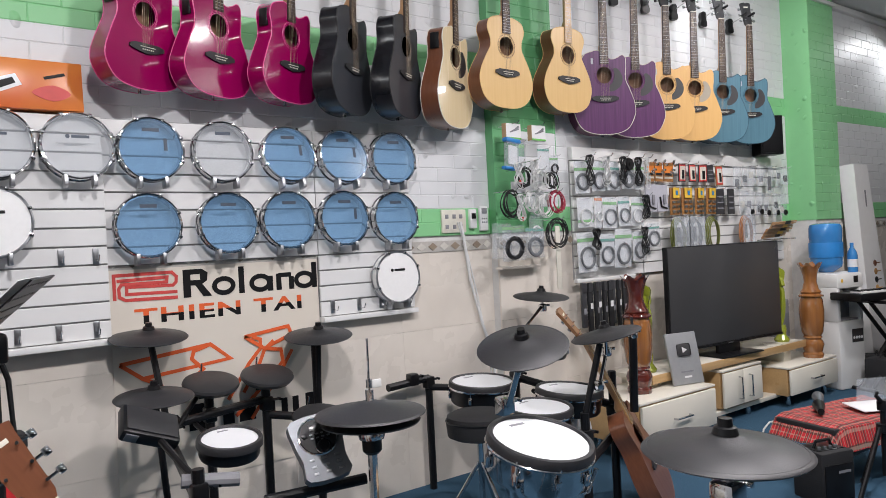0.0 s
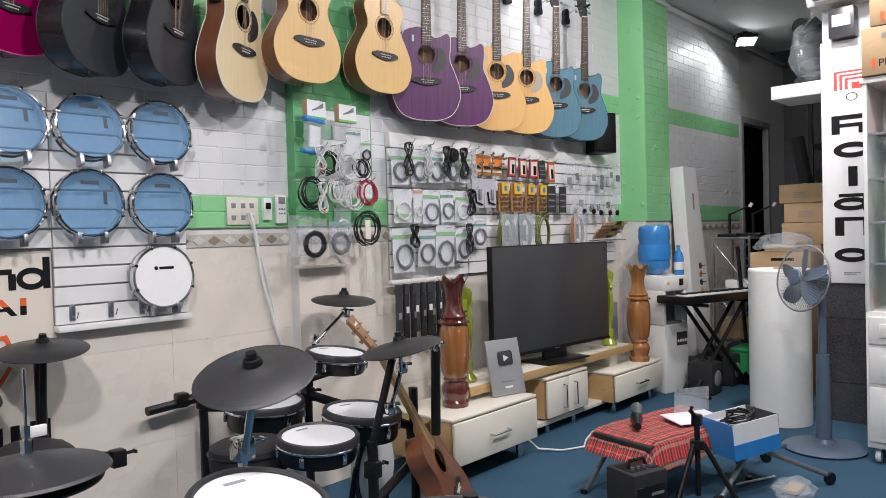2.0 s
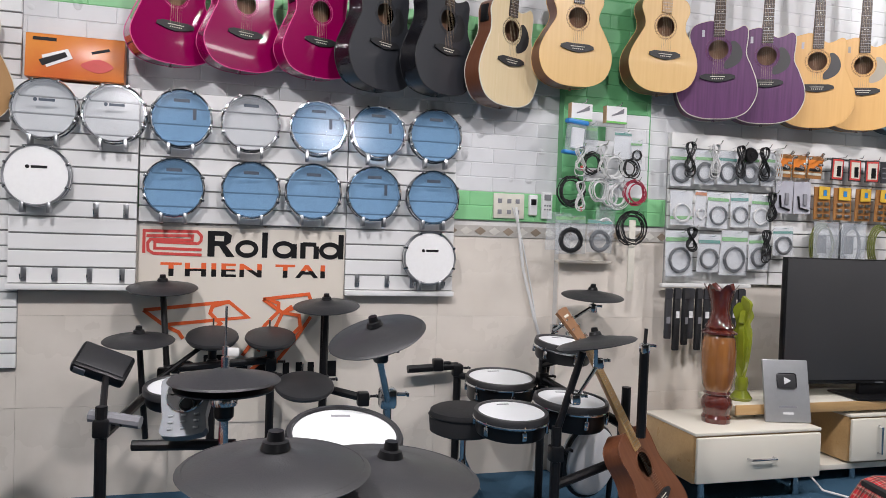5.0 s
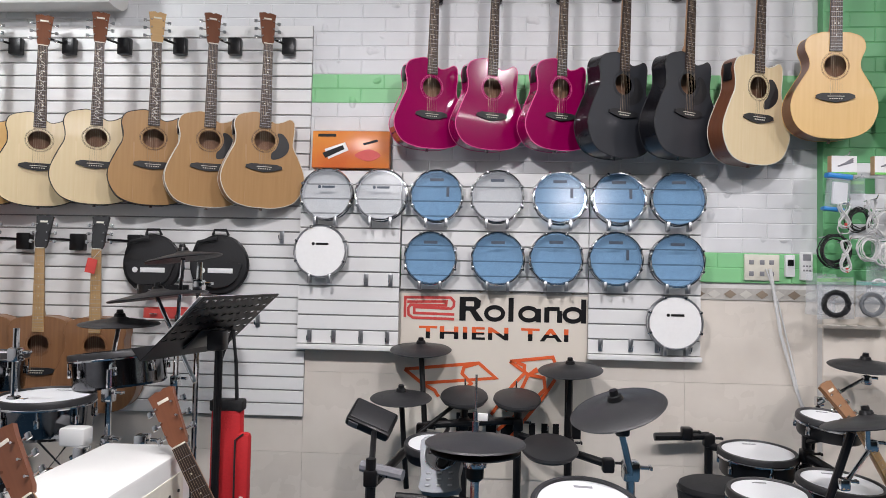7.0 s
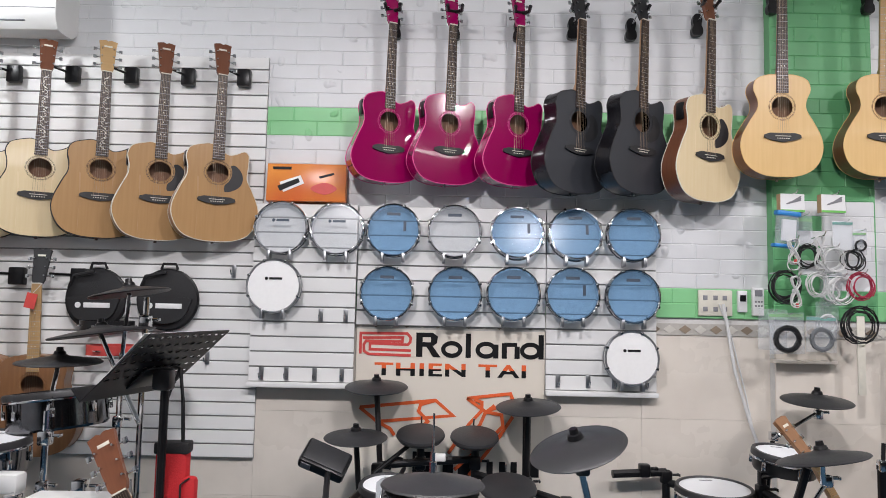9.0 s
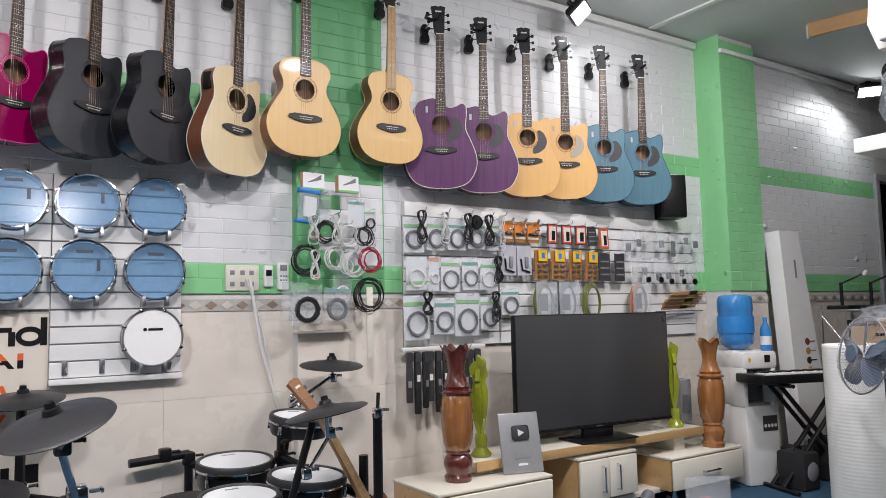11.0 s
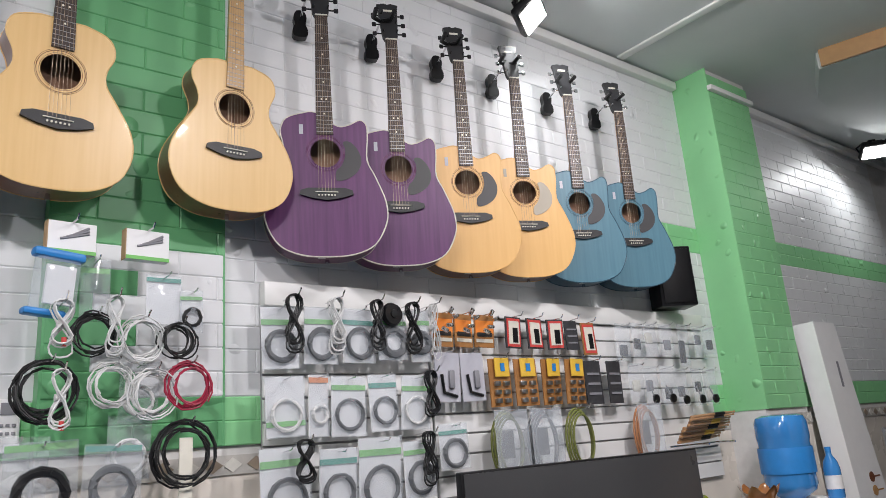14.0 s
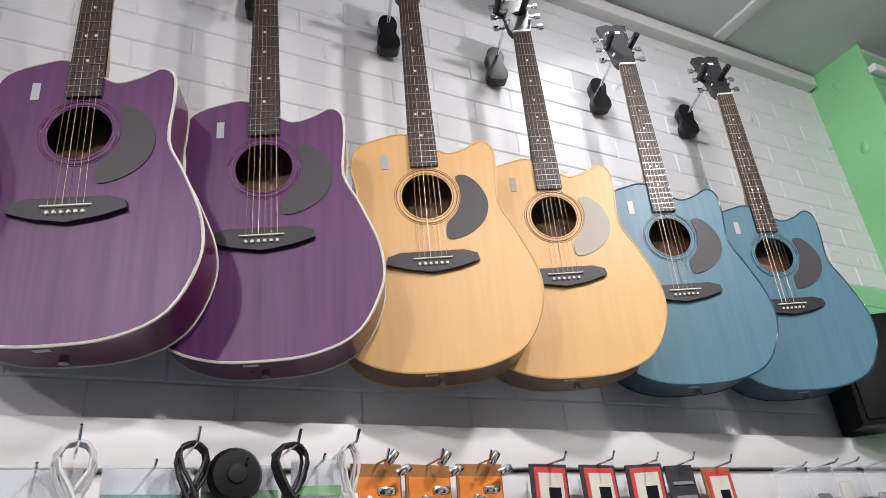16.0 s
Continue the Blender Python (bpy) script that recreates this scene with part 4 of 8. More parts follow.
# ---- round cymbal bags ----
def cymbal_bag(x, z):
    b = thing("cymbal_bag", pose(x, WALL - 0.055, z), "round black padded cymbal bag hanging on slat panel", "bag", "cymbal bags")
    up = Matrix.Rotation(radians(90), 4, "X")
    part("case", lathe_bm([(0, 0.03), (0.12, 0.028), (0.142, 0.02), (0.15, 0.0), (0.142, -0.02), (0, -0.028)], 32, up), "cloth_black", b)
    part("pocket", slab_bm(spline([(-0.085, -0.085), (0.0, -0.115), (0.085, -0.085), (0.118, -0.02), (0.105, 0.01), (-0.105, 0.01), (-0.118, -0.02)], 3), -0.028, -0.045), "cloth_black", b)
    part("zip", tube_bm(ring_pts(0.146, 36, (0, -0.012, 0)), 0.003, 5, True), "black_metal", b)
    part("handle", tube_bm([(-0.04, 0, 0.145), (-0.03, -0.005, 0.172), (0.03, -0.005, 0.172), (0.04, 0, 0.145)], 0.007, 6), "cloth_black", b)
    part("print_mark", box_bm(0.02, -0.046, -0.03, 0.125, 0.002, 0.024, 0.0005), "white_ink", b, "white printed name as a plain bar")
    part("print_mark", lathe_bm([(0.0, 0.002), (0.014, 0.002), (0.014, 0.0)], 12, Matrix.Translation((-0.07, -0.045, -0.03)) @ up), "white_ink", b, "white round mark")
    part("shoulder_strap", tube_bm([(-0.13, -0.02, 0.05), (-0.10, -0.04, 0.11), (0.0, -0.045, 0.13)], 0.008, 6), "cloth_black", b)


for x in (-1.175, -0.60):
    tg = thing("price_tag", pose(x, 3.255, 1.30, 0, 12, 0), "small paper tag tied to a guitar neck" if x < -1 else "small red and yellow tag on a guitar neck", "tag", "guitar tags")
    part("card", box_bm(-0.03, 0, 0, 0.05, 0.002, 0.07, 0.0005), "paper_white" if x < -1 else "red_ink", tg, smooth=False)
    part("string", rod_bm((0.0, 0, 0.09), (-0.03, 0, 0.035), 0.0012, seg=5), "cable_white", tg)
cymbal_bag(-0.405, 1.322)
cymbal_bag(-0.062, 1.325)
# small bright red and tambourine shapes under the bags
tm = thing("tambourine", pose(-0.29, 3.30, 1.20), "black tambourine with steel jingles", "tambourine")
part("frame", lathe_bm([(0.11, -0.022), (0.118, -0.022), (0.118, 0.022), (0.11, 0.022), (0.11, -0.022)], 28), "black_plastic", tm)
for i in range(8):
    part("jingle", lathe_bm([(0, 0.004), (0.02, 0.002), (0.02, -0.002), (0, -0.004)], 12, Matrix.Rotation(i * math.pi / 4, 4, "Z") @ Matrix.Translation((0.116, 0, 0))), "chrome", tm)
tm = thing("tambourine", pose(-0.25, 3.28, 1.09), "bright red tambourine with steel jingles", "tambourine")
part("frame", lathe_bm([(0.10, -0.022), (0.112, -0.022), (0.112, 0.022), (0.10, 0.022), (0.10, -0.022)], 28), "red_ink", tm)
part("jingle", lathe_bm([(0, 0.004), (0.02, 0.002), (0.02, -0.002), (0, -0.004)], 12, Matrix.Translation((-0.02, -0.11, 0))), "chrome", tm)
# red guitar hanging on the end wall
eg = thing("electric_guitar", pose(-1.44, 3.20, 1.50, 0, 0, 84), "red electric guitar hanging on the end wall", "guitar")
part("body", slab_bm(spline([(0.0, -0.2), (0.12, -0.17), (0.155, -0.06), (0.11, 0.03), (0.14, 0.13), (0.10, 0.15), (0.05, 0.08), (-0.05, 0.10), (-0.12, 0.18), (-0.155, 0.14), (-0.11, 0.03), (-0.155, -0.07), (-0.12, -0.17)], 4), 0.0, 0.045), "red_ink", eg)
part("neck", box_bm(0, -0.01, 0.35, 0.05, 0.025, 0.56, 0.004), "rosewood", eg)
part("headstock", slab_bm([(-0.025, 0.62), (0.025, 0.62), (0.045, 0.68), (0.03, 0.80), (-0.035, 0.79)], -0.015, 0.005), "neck_wood", eg)
for dx in (-0.03, 0.03):
    part("pickup", box_bm(0, -0.006, dx * 2, 0.08, 0.012, 0.03, 0.003), "black_plastic", eg)
part("bridge", box_bm(0, -0.006, -0.13, 0.07, 0.012, 0.03, 0.003), "chrome", eg)


# ---- floodlights that are seen ----
def floodlight(eye, target, label):
    f = thing("floodlight", look(eye, target), label, "floodlight", "wall floodlights")
    part("housing", box_bm(0, 0, 0.02, 0.20, 0.15, 0.04, 0.01), "black_metal", f)
    part("lit_face", box_bm(0, 0, -0.004, 0.17, 0.12, 0.006, 0.002), "lamp_face", f, "glowing glass face")
    bm = tube_bm([(-0.105, 0, 0.02), (-0.112, 0.0, 0.06), (-0.06, 0.0, 0.10), (0.06, 0.0, 0.10), (0.112, 0.0, 0.06), (0.105, 0, 0.02)], 0.007, 6)
    part("bracket", bm, "black_metal", f)
    for i in range(6):
        part("fin", box_bm(-0.07 + 0.028 * i, 0, 0.045, 0.006, 0.12, 0.02), "black_metal", f)
    part("mount", box_bm(0, 0, 0.105, 0.05, 0.03, 0.014, 0.003), "black_metal", f)


for (eye, target, watts), label in zip(SEEN_FLOODS, ("lit black floodlight fixed above the guitars", "lit black floodlight on the far wall")):
    floodlight(eye, target, label)
for eye, target, watts in FLOODS:
    floodlight(eye, target, "lit black floodlight under the ceiling facing the wall")
# black wall speaker behind the last guitar
sp = thing("wall_speaker", pose(5.62, 3.36, 1.955, 0, 0, -30), "narrow black wall speaker", "speaker")
part("cabinet", box_bm(0, 0, 0, 0.19, 0.15, 0.30, 0.008), "black_plastic", sp)
part("grille", box_bm(0, -0.078, 0, 0.16, 0.006, 0.27, 0.004), "black_metal", sp)
part("bracket", rod_bm((0, 0.07, 0.05), (0.02, 0.11, 0.05), 0.012), "black_metal", sp)

# ---- electronic drum kits ----
def at(t, m=None):
    """The pose, inside the thing t, of a mesh drawn in the place's own metres."""
    return t.matrix_basis.inverted() @ (m if m is not None else Matrix())


def cymbal_pad(t, x, y, z, r, rx=0.0, ry=0.0, mat="rubber", bell=True):
    m = at(t, pose(x, y, z, rx, ry, 0))
    prof = [(0.0, 0.016), (r * 0.13, 0.015), (r * 0.24, 0.006), (r * 0.5, 0.0), (r * 0.97, -0.014), (r, -0.018), (r * 0.97, -0.022), (r * 0.4, -0.010), (0.0, -0.006)]
    c = part("cymbal", lathe_bm(prof, 44), mat, t, m=m)
    part("wing_nut", lathe_bm([(0.0, 0.042), (0.012, 0.042), (0.014, 0.028), (0.02, 0.026), (0.024, 0.014), (0.0, 0.012)], 14), "black_plastic", c)
    part("groove", tube_bm(ring_pts(r * 0.93, 44, (0, 0, -0.0128), "xy"), 0.0007, 4, True), mat, c)
    return c


def drum_pad(t, x, y, z, r, depth, rx=0.0, ry=0.0, shell="black_plastic", chrome=True, lugs=6):
    m = at(t, pose(x, y, z, rx, ry, 0))
    d = part("drum_shell", lathe_bm([(0, -depth), (r * 0.93, -depth), (r * 0.97, -depth + 0.01), (r * 0.97, -0.012), (r * 0.9, -0.012)], 40), shell, t, m=m)
    part("rim", lathe_bm([(r - 0.012, 0.002), (r - 0.008, 0.008), (r + 0.002, 0.007), (r + 0.006, 0.0), (r + 0.006, -0.018), (r - 0.006, -0.02), (r - 0.012, 0.0)], 44), "rubber", d, "black rubber rim")
    part("drumhead", lathe_bm([(0, 0.0), (r - 0.010, 0.0), (r - 0.010, -0.004)], 44), "mesh_head", d, "white mesh head")
    part("print_mark", box_bm(0, r * 0.68, 0.0006, r * 0.36, r * 0.07, 0.001), "grey_ink", d, "small grey printed bar")
    if chrome:
        part("hoop", tube_bm(ring_pts(r + 0.003, 40, (0, 0, -0.022), "xy"), 0.006, 6, True), "chrome", d)
        lug = None
        for i in range(lugs):
            mm = Matrix.Rotation(2 * math.pi * (i + 0.5) / lugs, 4, "Z")
            if lug is None:
                bm = rod_bm((r + 0.004, 0, -0.012), (r + 0.004, 0, -0.055), 0.0035, seg=6)
                box(bm, r + 0.002, 0, -min(depth * 0.6, 0.07), 0.014, 0.018, 0.035, 0.004)
                lug = part("lug", bm, "chrome", d, m=mm)
            else:
                again(lug, mm, d)
    return d


def stick_part(t, name, a, b, r, mat, label="", seg=10):
    return part(name, rod_bm(a, b, r, seg=seg), mat, t, label, m=at(t))


def clamp(t, x, y, z, mat="black_plastic", s=1.0):
    bm = box_bm(0, 0, 0, 0.05 * s, 0.05 * s, 0.06 * s, 0.008)
    rod(bm, (0.03 * s, 0, 0.01), (0.055 * s, 0, 0.01), 0.006, seg=8)
    box(bm, 0.06 * s, 0, 0.01, 0.008, 0.03 * s, 0.012, 0.002)
    return part("clamp", bm, mat, t, m=at(t, pose(x, y, z)))


kit = thing("electronic_drum_kit", pose(1.25, 3.15, 0), "black electronic drum kit on a tube rack by the banner", "drum kit", "drum kits")
for x, y, z in ((0.86, 2.55, 0.62), (1.172, 3.34, 0.70), (1.425, 3.36, 0.70), (1.66, 3.34, 0.86)):
    stick_part(kit, "rack_post", (x, y, 0.0), (x, y, z), 0.019, "black_metal")
stick_part(kit, "rack_tube", (0.86, 2.55, 0.52), (0.98, 3.25, 0.56), 0.018, "black_metal")
stick_part(kit, "rack_tube", (0.98, 3.27, 0.60), (1.43, 3.36, 0.62), 0.018, "black_metal")
stick_part(kit, "rack_tube", (1.43, 3.36, 0.55), (1.82, 3.05, 0.50), 0.018, "black_metal")
stick_part(kit, "rack_tube", (0.98, 2.35, 0.545), (1.28, 2.30, 0.55), 0.017, "black_metal")
stick_part(kit, "cymbal_arm", (0.99, 3.29, 0.60), (0.958, 3.365, 0.955), 0.013, "black_metal")
stick_part(kit, "cymbal_arm", (0.93, 3.12, 0.35), (0.898, 3.11, 0.765), 0.012, "black_metal")
stick_part(kit, "cymbal_arm", (1.66, 3.34, 0.5), (1.662, 3.306, 0.89), 0.013, "black_metal")
stick_part(kit, "brace", (0.97, 3.18, 0.58), (1.12, 3.33, 0.68), 0.010, "black_metal")
for p in ((0.86, 2.55, 0.55), (1.172, 3.34, 0.60), (1.425, 3.36, 0.60), (0.98, 3.26, 0.58), (1.66, 3.33, 0.52), (1.80, 3.06, 0.50)):
    clamp(kit, *p)
cymbal_pad(kit, 0.958, 3.365, 0.955, 0.148, 8, 0)
cymbal_pad(kit, 0.898, 3.11, 0.765, 0.138, 6, 0)
cymbal_pad(kit, 1.662, 3.306, 0.885, 0.150, 8, -3)
for x, y, z, r in ((1.172, 3.305, 0.735, 0.112), (1.419, 3.32, 0.728, 0.112), (1.556, 3.10, 0.556, 0.125)):
    m = at(kit, pose(x, y, z, 16, 0, 0))
    pd = part("rubber_pad", lathe_bm([(0, 0.010), (r * 0.85, 0.010), (r * 0.97, 0.004), (r, -0.006), (r * 0.9, -0.022), (r * 0.5, -0.04), (0, -0.045)], 36), "rubber", kit, m=m)
    part("bracket", tube_bm([(-0.04, 0, -0.03), (-0.045, 0.0, -0.06), (0.045, 0.0, -0.06), (0.04, 0, -0.03)], 0.005, 6), "black_metal", pd)
    part("tension_rod", rod_bm((0.0, r + 0.006, -0.01), (0.0, r + 0.006, 0.035), 0.004, seg=6), "chrome", pd)
drum_pad(kit, 1.06, 2.82, 0.62, 0.105, 0.06, 10, 0, chrome=False)
stick_part(kit, "pad_arm", (1.06, 2.84, 0.57), (1.10, 3.30, 0.58), 0.010, "black_metal")
# angled black multi-pad on its clamp
m = at(kit, pose(0.81, 2.86, 0.70, 35, 22, 0))
mp = part("multi_pad", box_bm(0, 0, 0, 0.19, 0.13, 0.05, 0.014), "black_plastic", kit, "angled black percussion pad", m=m)
part("pad_surface", box_bm(0, 0, 0.027, 0.165, 0.105, 0.006, 0.003), "rubber", mp)
part("side_panel", box_bm(-0.06, -0.066, 0, 0.04, 0.004, 0.03, 0.001), "silver", mp)
stick_part(kit, "short_tube", (0.82, 2.58, 0.585), (0.98, 2.54, 0.565), 0.022, "grey_ink")
stick_part(kit, "pad_arm", (0.83, 2.80, 0.66), (0.86, 2.56, 0.58), 0.012, "black_metal")

# sound module: silver console with a dial and buttons
mod = thing("sound_module", pose(1.135, 2.30, 0.67, 52, -6, -10) @ Matrix.Diagonal((0.74, 0.74, 0.74, 1)), "silver electronic drum sound module with dial and buttons", "sound module")
part("case", slab_bm(spline([(-0.085, 0.13), (0.085, 0.13), (0.10, 0.06), (0.085, -0.05), (0.08, -0.125), (-0.08, -0.125), (-0.085, -0.05), (-0.10, 0.06)], 3), -0.02, 0.025), "silver", mod, m=Matrix.Rotation(radians(-90), 4, "X") @ Matrix.Diagonal((1, 1, 1, 1)))
part("face_plate", lathe_bm([(0, 0.0235), (0.072, 0.0235), (0.075, 0.019)], 30, Matrix.Translation((0, 0.045, 0))), "black_plastic", mod, "round black upper plate")
part("face_ring", tube_bm(ring_pts(0.076, 36, (0, 0.045, 0.022), "xy"), 0.004, 6, True), "chrome", mod)
part("display", box_bm(0.01, 0.085, 0.0245, 0.07, 0.03, 0.003, 0.001), "screen", mod)
part("dial", lathe_bm([(0, 0.034), (0.022, 0.034), (0.026, 0.026), (0.026, 0.02)], 20, Matrix.Translation((0.01, 0.0, 0))), "black_plastic", mod)
part("dial_ring", tube_bm(ring_pts(0.030, 28, (0.01, 0.0, 0.024), "xy"), 0.003, 6, True), "chrome", mod)
part("knob", lathe_bm([(0, 0.034), (0.01, 0.033), (0.011, 0.022)], 14, Matrix.Translation((-0.052, 0.055, 0))), "black_plastic", mod)
for i in range(4):
    for j in range(2):
        part("button", box_bm(-0.025 + 0.022 * i, 0.055 - 0.016 * j, 0.025, 0.012, 0.006, 0.004, 0.001), "steel", mod)
for i in range(3):
    for j in range(3):
        part("button", box_bm(-0.05 + 0.05 * i, -0.045 - 0.028 * j, 0.022, 0.020, 0.009, 0.005, 0.0015), "steel", mod)
part("mount", box_bm(0, 0.0, -0.05, 0.05, 0.06, 0.06, 0.008), "black_metal", mod)
part("mount_tube", rod_bm((0, 0, -0.06), (0.0, 0.02, -0.16), 0.014), "black_metal", mod)


def hi_hat(x, y, z, r, rod_top, label):
    h = thing("hi_hat_stand", pose(x, y, 0), label, "hi-hat", "drum kits")
    part("tube", rod_bm((0, 0, 0.08), (0, 0, z - 0.12), 0.014), "chrome", h)
    part("sleeve", lathe_bm([(0.0, z - 0.02), (0.032, z - 0.025), (0.036, z - 0.07), (0.030, z - 0.075), (0.028, z - 0.13), (0.018, z - 0.14)], 20), "black_plastic", h)
    part("collar", lathe_bm([(0.037, z - 0.075), (0.039, z - 0.085), (0.037, z - 0.095), (0.03, z - 0.09)], 20), "chrome", h)
    prof = [(0.0, 0.012), (0.03, 0.010), (r * 0.35, 0.002), (r * 0.97, -0.018), (r, -0.024), (r * 0.9, -0.026), (0.0, -0.015)]
    c = part("cymbal", lathe_bm(prof, 44, Matrix.Translation((0, 0, z))), "rubber", h)
    part("cymbal", lathe_bm([(0, -0.03), (r * 0.9, -0.045), (r * 0.88, -0.05), (0, -0.04)], 40, Matrix.Translation((0, 0, z))), "rubber", h, "lower cymbal")
    part("pull_rod", rod_bm((0, 0, z), (0, 0, rod_top), 0.0035), "chrome", h)
    part("clutch", rod_bm((0, 0, z + 0.01), (0, 0, z + 0.045), 0.012), "chrome", h)
    part("clutch", rod_bm((0, 0, z + 0.05), (0, 0, z + 0.075), 0.009), "chrome", h)
    part("wing_nut", box_bm(0.022, -0.005, z + 0.06, 0.032, 0.008, 0.024, 0.003), "white_paint", h)
    for a in (30, 150, 270):
        c, s = math.cos(radians(a)), math.sin(radians(a))
        part("leg", rod_bm((0.014 * c, 0.014 * s, 0.30), (0.20 * c, 0.20 * s, 0.006), 0.008), "chrome", h)
    return h


hi_hat(1.246, 2.195, 0.793, 0.160, 0.985, "black rubber electronic hi-hat on a chrome stand")

# second kit
kit = thing("electronic_drum_kit", pose(2.4, 2.8, 0), "black and chrome electronic drum kit with white mesh pads", "drum kit", "drum kits")
drum_pad(kit, 2.66, 2.92, 0.755, 0.125, 0.075, 6, 4)
drum_pad(kit, 2.451, 3.14, 0.562, 0.158, 0.10, 4, 0)
drum_pad(kit, 2.594, 2.696, 0.558, 0.148, 0.10, 4, 3)
drum_pad(kit, 2.292, 2.585, 0.545, 0.138, 0.08, 4, 0)
cymbal_pad(kit, 2.919, 3.175, 0.955, 0.150, 6, 0)
cymbal_pad(kit, 2.56, 2.44, 0.845, 0.150, -6, -9)
for a, b in (((2.325, 3.415, 0.0), (2.325, 3.415, 0.575)), ((2.64, 3.10, 0.0), (2.64, 3.10, 0.70)), ((2.80, 2.62, 0.0), (2.80, 2.62, 0.62)), ((2.42, 2.45, 0.0), (2.42, 2.45, 0.52)), ((2.80, 2.50, 0.45), (2.79, 2.48, 0.80))):
    stick_part(kit, "rack_post", a, b, 0.019, "black_metal")
stick_part(kit, "rack_tube", (2.07, 3.40, 0.556), (2.325, 3.415, 0.566), 0.019, "black_metal")
stick_part(kit, "rack_tube", (2.325, 3.415, 0.52), (2.64, 3.10, 0.50), 0.018, "black_metal")
stick_part(kit, "rack_tube", (2.64, 3.10, 0.56), (2.80, 2.62, 0.46), 0.020, "black_metal")
stick_part(kit, "rack_tube", (2.80, 2.62, 0.33), (2.42, 2.45, 0.30), 0.018, "black_metal")
stick_part(kit, "cymbal_arm", (2.66, 3.12, 0.5), (2.70, 3.12, 0.80), 0.010, "black_metal")
stick_part(kit, "cymbal_arm", (2.68, 3.09, 0.78), (2.92, 3.17, 0.89), 0.008, "chrome")
stick_part(kit, "cymbal_arm", (2.92, 3.17, 0.86), (2.919, 3.175, 0.95), 0.008, "chrome")
stick_part(kit, "cymbal_arm", (2.46, 2.40, 0.62), (2.60, 2.47, 0.76), 0.008, "chrome")
stick_part(kit, "cymbal_arm", (2.42, 2.45, 0.5), (2.50, 2.42, 0.80), 0.014, "black_metal")
stick_part(kit, "cymbal_arm", (2.57, 2.45, 0.74), (2.56, 2.44, 0.84), 0.008, "chrome")
stick_part(kit, "tom_arm", (2.64, 3.10, 0.62), (2.66, 2.95, 0.67), 0.012, "black_metal")
stick_part(kit, "tom_arm", (2.66, 3.0, 0.50), (2.60, 2.75, 0.47), 0.012, "black_metal")
for p in ((2.325, 3.415, 0.545), (2.64, 3.10, 0.56), (2.80, 2.62, 0.44), (2.42, 2.45, 0.42), (2.22, 3.405, 0.575)):
    clamp(kit, *p)
for p in ((2.70, 3.12, 0.79), (2.92, 3.17, 0.88), (2.585, 2.46, 0.75), (2.47, 2.41, 0.63), (2.79, 2.48, 0.80)):
    clamp(kit, *p, mat="chrome", s=0.7)
stick_part(kit, "spare_arm", (2.79, 2.48, 0.80), (2.80, 2.49, 0.875), 0.007, "black_metal")
# kick tower
up = Matrix.Rotation(radians(90), 4, "X")
kt = part("kick_pad", lathe_bm([(0, 0.03), (0.13, 0.028), (0.145, 0.02), (0.15, 0.0), (0.145, -0.03), (0, -0.03)], 36, up), "mesh_head", kit, "grey-white kick pad", m=at(kit, pose(2.74, 2.80, 0.27, 0, 0, 20)))
part("kick_rim", tube_bm(ring_pts(0.15, 36), 0.011, 8, True), "rubber", kt)
for s in (-0.15, 0.15):
    part("kick_leg", rod_bm((s, 0, 0.05), (s * 1.2, 0.05, -0.27), 0.012), "black_metal", kt)

# snare on its stand and the big cymbal above it
sn = thing("snare_drum", pose(1.545, 1.811, 0), "chrome electronic snare drum with white mesh head on stand", "drum")
drum_pad(sn, 1.545, 1.811, 0.705, 0.142, 0.105, 14, 2, shell="chrome", lugs=8)
for a in (80, 200, 320):
    c, s = math.cos(radians(a)), math.sin(radians(a))
    part("leg", rod_bm((0.012 * c, 0.012 * s, 0.32), (0.22 * c, 0.22 * s, 0.006), 0.009), "chrome", sn)
    part("basket_arm", tube_bm([(0, 0, 0.52), (0.12 * c, 0.12 * s, 0.56), (0.145 * c, 0.145 * s, 0.62)], 0.007), "chrome", sn)
part("tube", rod_bm((0, 0, 0.10), (0, 0, 0.56), 0.013), "chrome", sn)
cs = thing("cymbal_stand", pose(1.73, 2.15, 0), "large grey rubber cymbal on a chrome stand", "cymbal stand", "cymbal stands")
cymbal_pad(cs, 1.645, 1.973, 0.945, 0.138, 12, -17)
stick_part(cs, "boom_arm", (1.72, 2.14, 0.70), (1.66, 2.0, 0.88), 0.010, "chrome")
stick_part(cs, "tube", (1.72, 2.15, 0.05), (1.72, 2.15, 0.72), 0.013, "chrome")
clamp(cs, 1.72, 2.15, 0.715, "chrome")
clamp(cs, 1.67, 2.02, 0.87, "black_plastic", 0.8)
for a in (10, 130, 250):
    c, s = math.cos(radians(a)), math.sin(radians(a))
    stick_part(cs, "leg", (1.72 + 0.012 * c, 2.15 + 0.012 * s, 0.35), (1.72 + 0.24 * c, 2.15 + 0.24 * s, 0.006), 0.008, "chrome")
